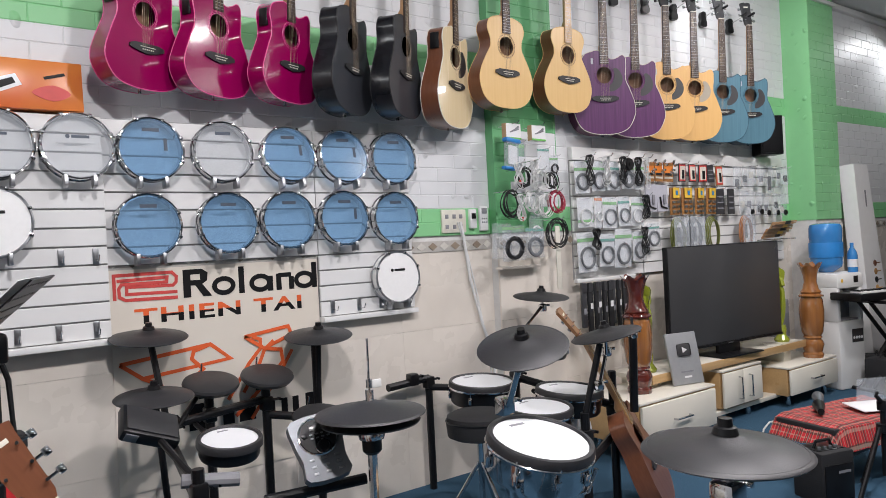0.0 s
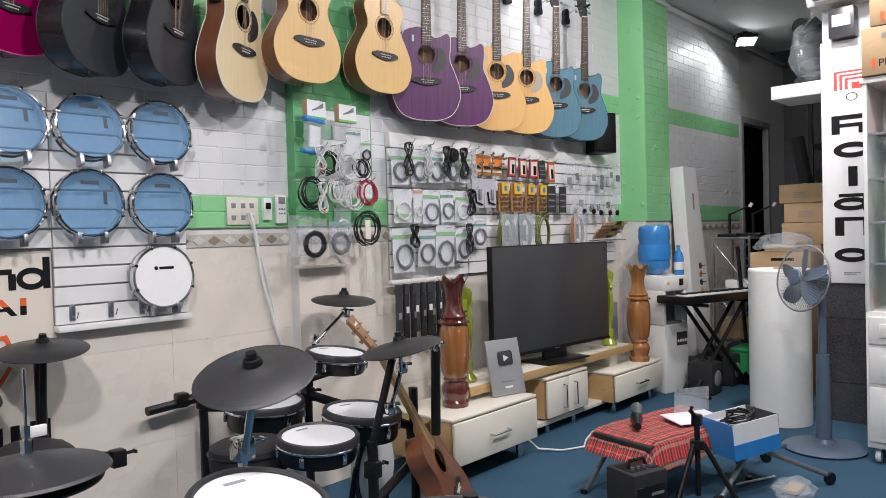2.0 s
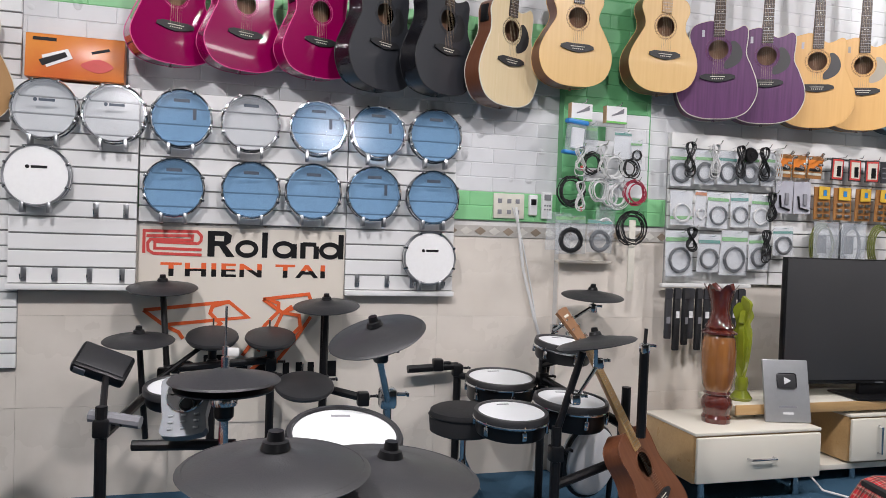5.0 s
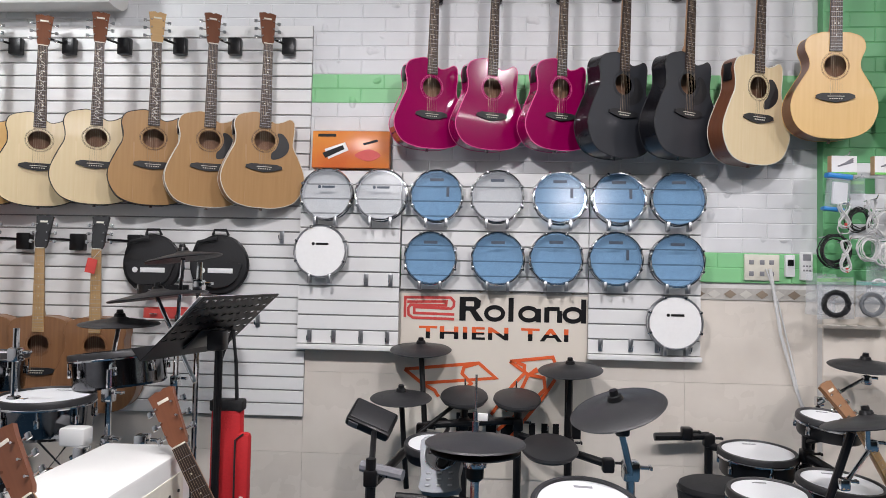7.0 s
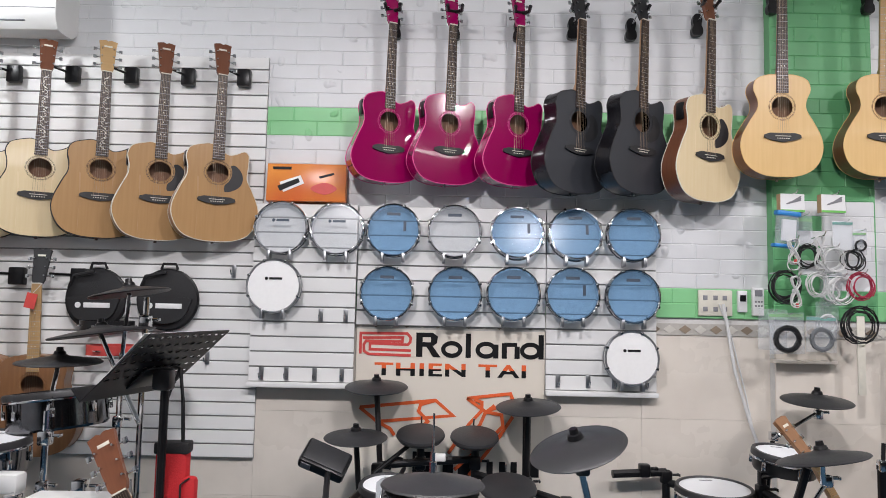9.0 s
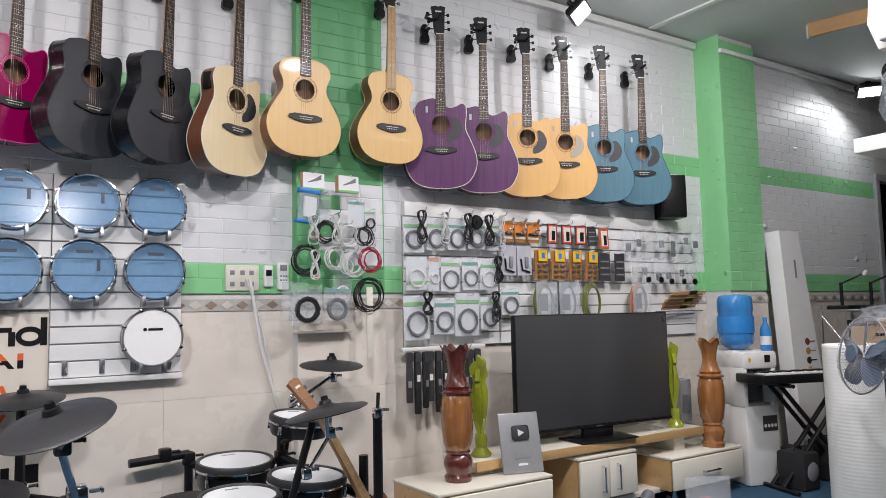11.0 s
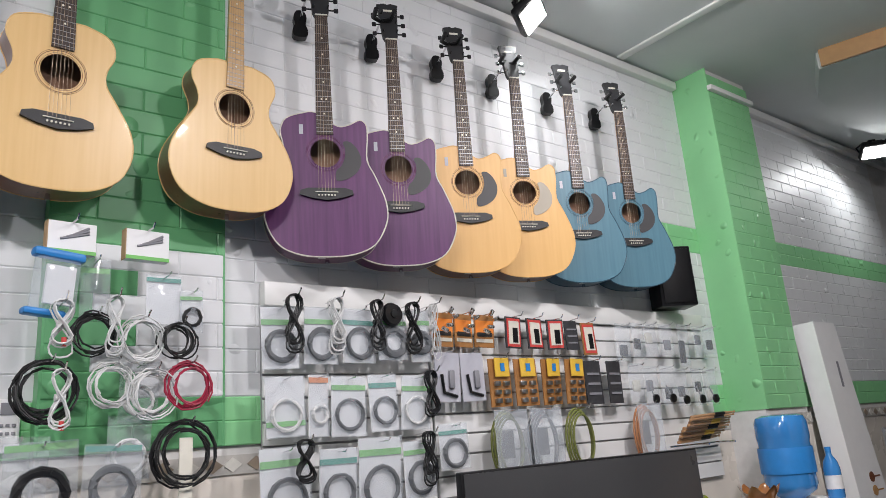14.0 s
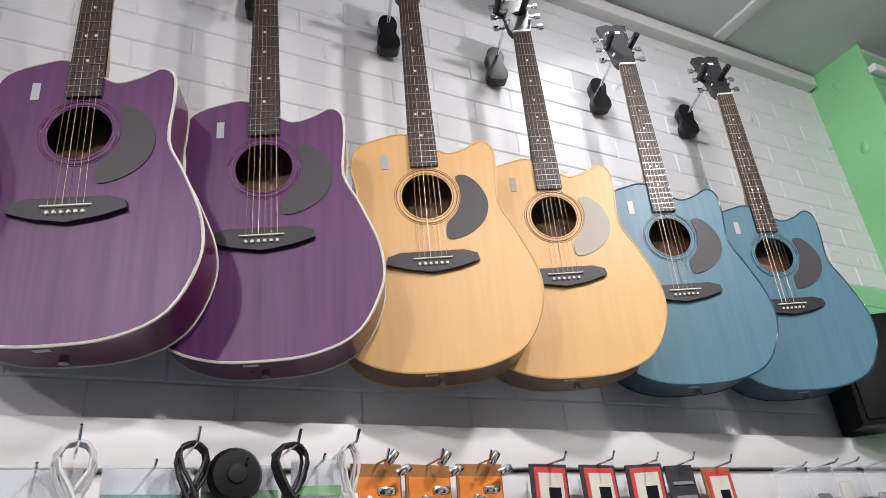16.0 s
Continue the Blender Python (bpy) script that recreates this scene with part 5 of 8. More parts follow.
# the pair of cymbals nearest the walker, with the drum below them
for x, y, z, r, rx, ry, lab in ((1.34, 1.13, 0.868, 0.147, 2, 0, "wide grey rubber ride cymbal on a chrome stand"), (1.546, 1.26, 0.805, 0.163, 2, 3, "low grey rubber crash cymbal on a chrome stand")):
    cs = thing("cymbal_stand", pose(x, y, 0), lab, "cymbal stand", "cymbal stands")
    cymbal_pad(cs, x, y, z, r, rx, ry)
    stick_part(cs, "tube", (x, y, 0.05), (x, y, z - 0.01), 0.012, "chrome")
    clamp(cs, x, y, z - 0.10, "chrome")
    for a in (70, 190, 310):
        c, s = math.cos(radians(a)), math.sin(radians(a))
        stick_part(cs, "leg", (x + 0.012 * c, y + 0.012 * s, 0.32), (x + 0.22 * c, y + 0.22 * s, 0.006), 0.008, "chrome")
s2 = thing("snare_drum", pose(1.20, 1.30, 0), "white mesh drum pad on a low stand", "drum")
drum_pad(s2, 1.20, 1.30, 0.62, 0.165, 0.10, 2, 0, shell="chrome")
part("tube", rod_bm((0, 0, 0.10), (0, 0, 0.52), 0.013), "chrome", s2)
for a in (80, 200, 320):
    c, s = math.cos(radians(a)), math.sin(radians(a))
    part("leg", rod_bm((0.012 * c, 0.012 * s, 0.32), (0.22 * c, 0.22 * s, 0.006), 0.009), "chrome", s2)
for dx in (0.0, 0.022):
    ds = thing("drumstick", pose(1.20 + dx, 1.33, 0.636, 0, 4, 30 + dx * 200), "pale wooden drumstick resting on a drum", "drumstick", "drumsticks")
    part("shaft", lathe_bm([(0, -0.19), (0.007, -0.185), (0.007, 0.10), (0.0035, 0.17), (0.006, 0.18), (0.005, 0.192), (0, 0.196)], 10, Matrix.Rotation(radians(90), 4, "Y")), "neck_wood", ds)
# round black stool
th = thing("drum_throne", pose(2.19, 2.86, 0), "round black padded drum stool", "stool")
part("seat", lathe_bm([(0, 0.50), (0.12, 0.50), (0.14, 0.49), (0.145, 0.46), (0.14, 0.405), (0.12, 0.395), (0, 0.395)], 32), "cloth_black", th)
part("piping", tube_bm(ring_pts(0.145, 36, (0, 0, 0.47), "xy"), 0.004, 5, True), "black_plastic", th)
part("column", rod_bm((0, 0, 0.12), (0, 0, 0.40), 0.014), "chrome", th)
for a in (30, 150, 270):
    c, s = math.cos(radians(a)), math.sin(radians(a))
    part("leg", rod_bm((0.01 * c, 0.01 * s, 0.28), (0.19 * c, 0.19 * s, 0.006), 0.009), "chrome", th)

# brown guitar leaning by the second kit
ax = Vector((-0.42, 0.20, 0.885)).normalized()
fn_ = Vector((0.454, -0.80, 0.396))
fn_ = (fn_ - ax * fn_.dot(ax)).normalized()
sx_ = (-fn_).cross(ax)
lean_m = Matrix.Translation((2.885, 2.475, 0.215)) @ Matrix((sx_, -fn_, ax)).transposed().to_4x4()
guitar("red-brown acoustic guitar leaning beside the drum kit", lean_m, "mahogany", "mahogany", "mahogany", head="walnut", guard=None, group="floor guitars", board="oak_edge", size=0.88)

# third kit, chrome, in the corner
kit = thing("electronic_drum_kit", pose(-0.6, 2.7, 0), "chrome electronic drum kit crowded in the corner", "drum kit", "drum kits")
drum_pad(kit, -0.84, 2.82, 0.93, 0.17, 0.15, -3, 0, shell="dark_chrome", lugs=8)
drum_pad(kit, -0.27, 2.86, 0.945, 0.19, 0.14, -2, -7, shell="dark_chrome", lugs=8)
drum_pad(kit, -0.43, 2.62, 0.795, 0.175, 0.13, 2, 0, shell="dark_chrome", lugs=8)
drum_pad(kit, -1.15, 2.62, 0.73, 0.15, 0.13, 0, 0, shell="dark_chrome", lugs=8)
drum_pad(kit, -0.80, 2.55, 0.74, 0.14, 0.11, 4, 0, shell="cloth_black", chrome=False)
kd = part("bass_drum", lathe_bm([(0, 0.10), (0.19, 0.10), (0.20, 0.08), (0.20, -0.10), (0, -0.10)], 44, up), "black_plastic", kit, "black bass drum with chrome hoop", m=at(kit, pose(-0.62, 2.45, 0.36, 0, 0, -14)))
part("hoop", tube_bm(ring_pts(0.202, 44, (0, -0.10, 0)), 0.009, 8, True), "chrome", kd)
part("front_head", lathe_bm([(0, 0.106), (0.188, 0.103)], 40, up), "cloth_black", kd)
for i in range(8):
    a = 2 * math.pi * i / 8
    part("tension_rod", rod_bm((0.212 * math.cos(a), -0.11, 0.212 * math.sin(a)), (0.212 * math.cos(a), 0.08, 0.212 * math.sin(a)), 0.004, seg=6), "chrome", kd)
stick_part(kit, "rail", (-1.10, 2.50, 0.60), (-0.22, 2.52, 0.675), 0.021, "chrome")
for x in (-1.04, -0.24):
    part("rail_joint", box_bm(0, 0, 0, 0.10, 0.07, 0.07, 0.012), "white_paint", kit, "white rail joint", m=at(kit, pose(x, 2.51, 0.605 if x < -0.5 else 0.672)))
for x, y, z in ((-0.52, 2.56, 1.06), (-0.20, 2.66, 0.90), (-0.06, 2.95, 1.10), (-1.12, 2.52, 0.85), (0.05, 2.9, 1.33)):
    stick_part(kit, "stand_tube", (x, y, 0.0), (x, y, z), 0.012, "chrome")
    clamp(kit, x, y, z - 0.10, "chrome", 0.9)
    clamp(kit, x, y, z - 0.28, "chrome", 0.8)
stick_part(kit, "boom_arm", (-0.06, 2.95, 1.08), (0.02, 2.80, 1.34), 0.009, "chrome")
stick_part(kit, "boom_arm", (-0.20, 2.66, 0.88), (-0.24, 2.80, 1.08), 0.009, "chrome")
stick_part(kit, "boom_arm", (0.12, 2.72, 0.85), (-0.09, 2.80, 1.19), 0.009, "chrome")
cymbal_pad(kit, -0.24, 2.80, 1.085, 0.16, 2, 0)
cymbal_pad(kit, -0.08, 2.80, 1.20, 0.20, 0, -8)
cymbal_pad(kit, 0.02, 2.80, 1.36, 0.155, 0, -9)
cymbal_pad(kit, -1.02, 2.55, 1.055, 0.17, 0, 2)
for a, b in (((-0.7, 2.4, 0.58), (-0.3, 2.5, 0.3)), ((-0.25, 2.5, 0.6), (-0.1, 2.7, 0.2)), ((0.02, 2.9, 0.6), (0.15, 2.75, 0.006)), ((0.02, 2.9, 0.6), (-0.12, 2.8, 0.006))):
    stick_part(kit, "brace", a, b, 0.009, "chrome")
for i, (x, z) in enumerate(((-0.40, 0.45), (-0.34, 0.52), (-0.18, 0.62), (0.02, 0.66), (-0.3, 0.40))):
    clamp(kit, x, 2.45 + 0.05 * (i % 2), z, "chrome")
kb = thing("cable_bundle", pose(0, 0, 0), "tangle of black cables under the corner drum kit", "cable")
rnd = random.Random(3)
for i in range(7):
    pts = [(-0.5 + 0.12 * i, 2.5, 0.65)]
    for k in range(6):
        pts.append((-0.5 + 0.12 * i + rnd.uniform(-0.12, 0.12), 2.5 + rnd.uniform(-0.08, 0.15), 0.55 - 0.1 * k))
    part("cable", tube_bm([(p[0], p[1], p[2]) for p in [(q[0], q[1], max(q[2], 0.006)) for q in pts]], 0.004, 5), "cable_black", kb)

# music stand with a perforated desk and the red bag on it
ms = thing("music_stand", pose(0.345, 2.37, 0), "black music stand with a perforated desk", "music stand")
u_ = Vector((0.25, 0.968, 0.004)).normalized()
v_ = Vector((0.719, -0.188, 0.669))
v_ = (v_ - u_ * v_.dot(u_)).normalized()
dm = Matrix((u_, v_.cross(u_), v_)).transposed().to_4x4()
dm.translation = (-0.007, -0.035, 1.108)


def pierced_sheet(w, h, th, cols, rows, solid):
    """A sheet with rows of oval holes above a plain strip."""
    bm = bmesh.new()
    cw, ch = w / cols, (h - solid) / rows
    def face(pts):
        bm.faces.new([bm.verts.new(q) for q in pts])
    for y in (-th / 2, th / 2):
        face([(-w / 2, y, -h / 2), (w / 2, y, -h / 2), (w / 2, y, -h / 2 + solid), (-w / 2, y, -h / 2 + solid)])
    for i in range(cols):
        for j in range(rows):
            cx, cz = -w / 2 + cw * (i + 0.5), -h / 2 + solid + ch * (j + 0.5)
            sh = cw * (0.12 if j % 2 else -0.12)
            ring, hole = [], []
            for k in range(8):
                a = math.pi / 4 * k
                sx, sz = (1, 1, 0, -1, -1, -1, 0, 1)[k], (0, 1, 1, 1, 0, -1, -1, -1)[k]
                ring.append((cx + sx * cw / 2, cz + sz * ch / 2))
                hole.append((cx + sh + 0.0135 * math.cos(a), cz + 0.0065 * math.sin(a)))
            for k in range(8):
                n = (k + 1) % 8
                for y in (-th / 2, th / 2):
                    face([(ring[k][0], y, ring[k][1]), (ring[n][0], y, ring[n][1]), (hole[n][0], y, hole[n][1]), (hole[k][0], y, hole[k][1])])
                face([(hole[k][0], -th / 2, hole[k][1]), (hole[n][0], -th / 2, hole[n][1]), (hole[n][0], th / 2, hole[n][1]), (hole[k][0], th / 2, hole[k][1])])
    for sx in (-1, 1):
        face([(sx * w / 2, -th / 2, -h / 2), (sx * w / 2, th / 2, -h / 2), (sx * w / 2, th / 2, h / 2), (sx * w / 2, -th / 2, h / 2)])
        face([(-w / 2, -th / 2, sx * h / 2), (w / 2, -th / 2, sx * h / 2), (w / 2, th / 2, sx * h / 2), (-w / 2, th / 2, sx * h / 2)])
    bmesh.ops.remove_doubles(bm, verts=bm.verts, dist=1e-5)
    bmesh.ops.recalc_face_normals(bm, faces=bm.faces)
    return bm


desk = part("desk", pierced_sheet(0.44, 0.318, 0.004, 10, 6, 0.085), "black_metal", ms, "perforated tilted sheet metal desk", m=dm)
part("lip", box_bm(0, 0.027, -0.157, 0.44, 0.05, 0.004, 0.001), "black_metal", desk)
part("backing_plate", box_bm(0, -0.008, -0.06, 0.13, 0.008, 0.10, 0.003), "black_plastic", desk)
sm_ = thing("sheet_of_paper", pose(0.345, 2.37, 0) @ dm @ pose(-0.03, 0.010, -0.005, -3), "glossy white sheet lying on the music stand desk", "paper")
part("sheet", box_bm(0, 0, 0, 0.36, 0.0016, 0.29), "paper_white", sm_)
part("post", rod_bm((0, 0, 0.06), (0, 0.0, 1.06), 0.014), "black_metal", ms)
part("bracket", box_bm(0, -0.015, 1.055, 0.06, 0.06, 0.07, 0.01), "black_plastic", ms)
for a in (60, 180, 300):
    c, s = math.cos(radians(a)), math.sin(radians(a))
    part("leg", rod_bm((0.012 * c, 0.012 * s, 0.22), (0.26 * c, 0.26 * s, 0.006), 0.009), "black_metal", ms)
rb = thing("red_gig_bag", pose(0.355, 2.45, 0.655, 0, 0, 4) @ Matrix.Diagonal((1.12, 1.12, 1.12, 1)), "red nylon stick bag with black straps hanging on stand", "bag")
part("pouch", box_bm(0, 0, -0.07, 0.10, 0.055, 0.46, 0.02), "red_cloth", rb)
part("side_pocket", box_bm(0.055, -0.01, -0.10, 0.045, 0.045, 0.32, 0.014), "red_cloth", rb)
part("band", box_bm(0, 0, 0.145, 0.104, 0.058, 0.035, 0.006), "cloth_black", rb)
part("trim", tube_bm([(0.034, -0.032, -0.24), (0.034, -0.034, 0.04), (0.06, -0.034, 0.06)], 0.003, 5), "cloth_black", rb)
for s in (-0.035, 0.03):
    part("strap", tube_bm([(s, -0.01, 0.16), (s * 0.8, -0.01, 0.28), (0, 0.03, 0.38)], 0.006, 6), "cloth_black", rb)
part("print_mark", box_bm(0.058, -0.034, -0.16, 0.012, 0.002, 0.05), "white_ink", rb, "small white mark")

# cream keyboard amplifier box with two guitars in front of it
wb = thing("amplifier_box", pose(0.235, 1.77, 0, 0, 0, 2), "cream white amplifier box with rear sockets", "amplifier")
part("body", box_bm(0, 0, 0.385, 0.275, 0.70, 0.73, 0.012), "white_paint", wb)
pan = part("panel", box_bm(0.139, -0.02, 0.56, 0.004, 0.60, 0.26, 0.001), "bone", wb, "yellowed socket panel")
for i in range(9):
    for j in range(2):
        part("jack", rod_bm((0.140, -0.28 + 0.065 * i, 0.64 - 0.045 * j), (0.145, -0.28 + 0.065 * i, 0.64 - 0.045 * j), 0.005, seg=10), "black_plastic", wb)
for i in range(3):
    part("print_bar", box_bm(0.1415, -0.2 + 0.2 * i, 0.53, 0.001, 0.12, 0.006), "grey_ink", wb)
for x, y in ((-0.11, -0.32), (0.11, -0.32), (-0.11, 0.32), (0.11, 0.32)):
    part("foot", rod_bm((x, y, 0), (x, y, 0.025), 0.02), "black_plastic", wb)
guitar("dark natural guitar on a floor stand by the cream box", pose(0.715, 1.92, 0.225, -6, -30, 4), "walnut", "mahogany", "bone", head="mahogany", group="floor guitars")
guitar("mahogany guitar leaning near the cream box", pose(0.615, 1.47, 0.245, -6, -36, 6), "walnut", "mahogany", "bone", head="mahogany", group="floor guitars")

# ---- TV and its low cabinet ----
def drawer_unit(x0, x1, y0, y1, z0, z1, label, doors=1):
    u = thing("tv_cabinet_unit", pose((x0 + x1) / 2, (y0 + y1) / 2, z0), label, "cabinet", "tv cabinet units")
    w, d, h = x1 - x0, y1 - y0, z1 - z0
    part("body", box_bm(0, 0.008, h / 2, w, d - 0.016, h, 0.004), "oak_edge", u)
    part("top", box_bm(0, 0, h + 0.008, w + 0.01, d + 0.01, 0.016, 0.005), "cream_lacquer", u)
    for i in range(doors):
        dw = w / doors
        dr = part("drawer_front" if doors == 1 else "door", box_bm(0, 0, 0, dw - 0.004, 0.02, h - 0.012, 0.008), "cream_lacquer", u, m=pose(-w / 2 + dw * (i + 0.5), -d / 2 - 0.004, h / 2))
        bm = bmesh.new()
        if doors == 1:
            tube(bm, [(-0.07, -0.01, 0), (-0.07, -0.035, 0), (0.07, -0.035, 0), (0.07, -0.01, 0)], 0.006, 8)
        else:
            s = (0.06 if i == 0 else -0.06)
            tube(bm, [(s + dw / 2 * (1 if i == 0 else -1) - 2 * s, -0.01, -0.07), (s + dw / 2 * (1 if i == 0 else -1) - 2 * s, -0.035, -0.07), (s + dw / 2 * (1 if i == 0 else -1) - 2 * s, -0.035, 0.07), (s + dw / 2 * (1 if i == 0 else -1) - 2 * s, -0.01, 0.07)], 0.006, 8)
        part("handle", bm, "chrome", dr)
    for sx in (-1, 1):
        part("foot", lathe_bm([(0.016, -z0), (0.02, -z0 + 0.01), (0.014, -0.01), (0.022, 0.0)], 12, Matrix.Translation((sx * (w / 2 - 0.08), -d / 2 + 0.06, 0))), "chrome", u)
        part("foot", lathe_bm([(0.016, -z0), (0.02, -z0 + 0.01), (0.014, -0.01), (0.022, 0.0)], 12, Matrix.Translation((sx * (w / 2 - 0.08), d / 2 - 0.06, 0))), "chrome", u)
    return u


drawer_unit(3.31, 4.00, 2.87, 3.29, 0.10, 0.325, "low cream drawer unit with light oak sides")
drawer_unit(4.34, 4.80, 3.03, 3.36, 0.10, 0.335, "low cream cabinet with two doors and chrome handles", 2)
drawer_unit(5.02, 5.70, 2.95, 3.30, 0.08, 0.265, "low cream drawer unit under the turned vase")
sh = thing("tv_shelf", pose(4.55, 3.20, 0.40), "long cream shelf board with an oak front edge", "shelf")
part("board", box_bm(0, 0, 0, 1.80, 0.30, 0.03, 0.004), "cream_lacquer", sh)
part("front_edge", box_bm(0, -0.156, -0.008, 1.80, 0.012, 0.05, 0.004), "oak_edge", sh)
for x, h in ((-0.80, 0.045), (-0.10, 0.045), (0.72, 0.105)):
    part("support", box_bm(x, 0, -0.015 - h / 2, 0.10, 0.22, h, 0.004), "cream_lacquer", sh)
tagged(part("base_board", box_bm(4.55, 3.22, 0.075, 1.05, 0.34, 0.03, 0.004), "cream_lacquer"), "cream base board between cabinet units", "board")
tv = thing("television", pose(4.61, 3.145, 0.415, 0, 0, -5), "large flat black television on the low cabinet", "television")
part("panel", box_bm(0, 0, 0.405, 1.165, 0.035, 0.665, 0.006), "black_plastic", tv)
part("screen", box_bm(0, -0.019, 0.41, 1.145, 0.004, 0.640, 0.001), "screen", tv)
part("bezel", box_bm(0, -0.02, 0.079, 1.165, 0.008, 0.014, 0.002), "black_metal", tv)
part("maker_mark", box_bm(0, -0.0245, 0.079, 0.05, 0.001, 0.007), "silver", tv)
part("stand_neck", box_bm(0, 0, 0.05, 0.22, 0.03, 0.08, 0.004), "black_plastic", tv)
part("stand_base", box_bm(0, -0.01, 0.008, 0.42, 0.23, 0.012, 0.005), "black_plastic", tv)


def floor_vase(x, y, z, h, label, mats):
    v = thing("turned_vase", pose(x, y, z), label, "vase", "turned wooden vases")
    low = [(0.0, 0.0), (0.085, 0.0), (0.09, 0.03), (0.078, 0.05), (0.086, 0.08), (0.095, 0.12), (0.085, 0.15), (0.072, 0.165), (0.082, 0.18), (0.075, 0.195)]
    mid = [(0.075, 0.195), (0.092, 0.23), (0.103, 0.33), (0.106, 0.43), (0.096, 0.52), (0.085, 0.545)]
    top = [(0.085, 0.545), (0.105, 0.55), (0.107, 0.562), (0.082, 0.578), (0.09, 0.592), (0.07, 0.62), (0.055, 0.68), (0.06, 0.74), (0.078, 0.80), (0.092, 0.835), (0.098, 0.84), (0.075, 0.81), (0.05, 0.74), (0.0, 0.70)]
    k = h / 0.84
    for name, prof, mat in (("base", low, mats[0]), ("belly", mid, mats[1]), ("neck", top, mats[2])):
        bm = lathe_bm([(r * min(k * 1.0, 1.0), q * k) for r, q in prof], 30)
        if name == "neck":
            for w in bm.verts:
                if w.co.z > 0.79 * k:
                    a = math.atan2(w.co.y, w.co.x)
                    w.co.z += 0.018 * math.sin(6 * a)
                    w.co.xy *= 1 + 0.10 * math.sin(6 * a)
        part(name, bm, mat, v)
    return v


floor_vase(3.545, 3.05, 0.341, 0.66, "tall dark red turned wooden vase on the drawer unit", ("vase_dark", "vase_light", "vase_dark"))
floor_vase(5.53, 3.03, 0.281, 0.68, "tall golden brown turned wooden vase on the drawer unit", ("vase_light", "vase_light", "vase_light"))


def leaf_vase(x, y, z, h, turn, label):
    """Tall moulded vase of wavy olive leaves."""
    v = thing("leaf_vase", pose(x, y, z, 0, 0, turn), label, "vase", "olive leaf vases")
    part("foot", lathe_bm([(0, 0), (0.05, 0), (0.055, 0.015), (0.03, 0.05), (0.035, 0.09), (0.028, 0.12), (0, 0.12)], 24), "jade", v)
    for i in range(5):
        side = -1 if i % 2 else 1
        pts = spline([(0.0, 0.10), (0.035, 0.18 + 0.02 * i), (0.045, 0.30 + 0.02 * i), (0.03, h * 0.75), (0.05, h - 0.03 - 0.03 * i), (0.02, h - 0.02 * i), (0.0, h - 0.05 * i), (-0.012, h * 0.7), (-0.012, 0.30)], 3)
        part("leaf", slab_bm([(side * px + 0.006 * (i - 2), pz) for px, pz in pts], -0.012, 0.012), "jade", v, m=Matrix.Rotation(radians(34 * (i - 2)), 4, "Z"))
    return v


leaf_vase(3.77, 3.16, 0.415, 0.52, 0, "tall olive green leaf-shaped vase beside the television")
leaf_vase(5.30, 3.14, 0.415, 0.53, 30, "olive green leaf-shaped vase beside the television")
pq = thing("award_plaque", pose(3.90, 2.97, 0.343, -13, 0, -14) @ Matrix.Diagonal((1.3, 1.0, 1.22, 1)), "silver framed award plaque leaning on the drawer unit", "plaque")
part("plate", box_bm(0, 0, 0.125, 0.175, 0.018, 0.25, 0.004), "pale_silver", pq)
part("emblem", box_bm(0, -0.012, 0.165, 0.075, 0.008, 0.062, 0.010), "screen", pq, "raised dark rounded square emblem")
part("emblem_mark", slab_bm([(-0.011, 0.150), (0.016, 0.165), (-0.011, 0.180)], -0.0165, -0.018), "white_ink", pq)
part("print_bar", box_bm(0, -0.0095, 0.06, 0.07, 0.001, 0.007), "grey_ink", pq)
part("print_bar", box_bm(0, -0.0095, 0.035, 0.04, 0.001, 0.009), "white_ink", pq)
rt = thing("small_box_device", pose(5.52, 3.27, 0.415), "small grey speaker box behind the vase", "box")
part("case", box_bm(0, 0, 0.14, 0.11, 0.10, 0.28, 0.006), "grey_ink", rt)
part("front", box_bm(0, -0.052, 0.12, 0.08, 0.004, 0.12, 0.002), "silver", rt)

# water dispenser and bottle
wd = thing("water_dispenser", pose(5.94, 3.05, 0, 0, 0, -14) @ Matrix.Diagonal((0.92, 0.92, 1, 1)), "white upright water dispenser", "water dispenser")
part("lower_body", box_bm(0, 0, 0.26, 0.30, 0.30, 0.52, 0.02), "white_paint", wd)
part("upper_body", box_bm(0, 0.05, 0.70, 0.30, 0.20, 0.36, 0.015), "white_paint", wd)
for s in (-0.135, 0.125):
    part("cheek", box_bm(s, -0.07, 0.64, 0.04, 0.155, 0.26, 0.012), "white_paint", wd)
part("head", box_bm(0, 0.0, 0.815, 0.31, 0.31, 0.115, 0.02), "white_paint", wd)
part("recess", box_bm(-0.02, -0.055, 0.635, 0.22, 0.012, 0.22, 0.004), "silver", wd, "grey tap recess")
for s in (-0.05, 0.03):
    part("tap", box_bm(s, -0.09, 0.725, 0.035, 0.05, 0.04, 0.008), "white_paint", wd)
part("drip_tray", box_bm(-0.02, -0.10, 0.527, 0.20, 0.09, 0.012, 0.003), "grey_ink", wd)
part("display", box_bm(0.06, -0.157, 0.825, 0.05, 0.004, 0.05, 0.001), "black_plastic", wd)
sl = part("sticker", box_bm(0.06, -0.152, 0.40, 0.13, 0.003, 0.10, 0.001), "paper_black", wd, "black product sticker")
for i in range(4):
    part("sticker_icon", lathe_bm([(0, 0.001), (0.012, 0.001), (0.012, 0)], 12, Matrix.Translation((0.015 + 0.03 * i, -0.1535, 0.385)) @ Matrix.Rotation(radians(90), 4, "X")), "white_ink", wd)
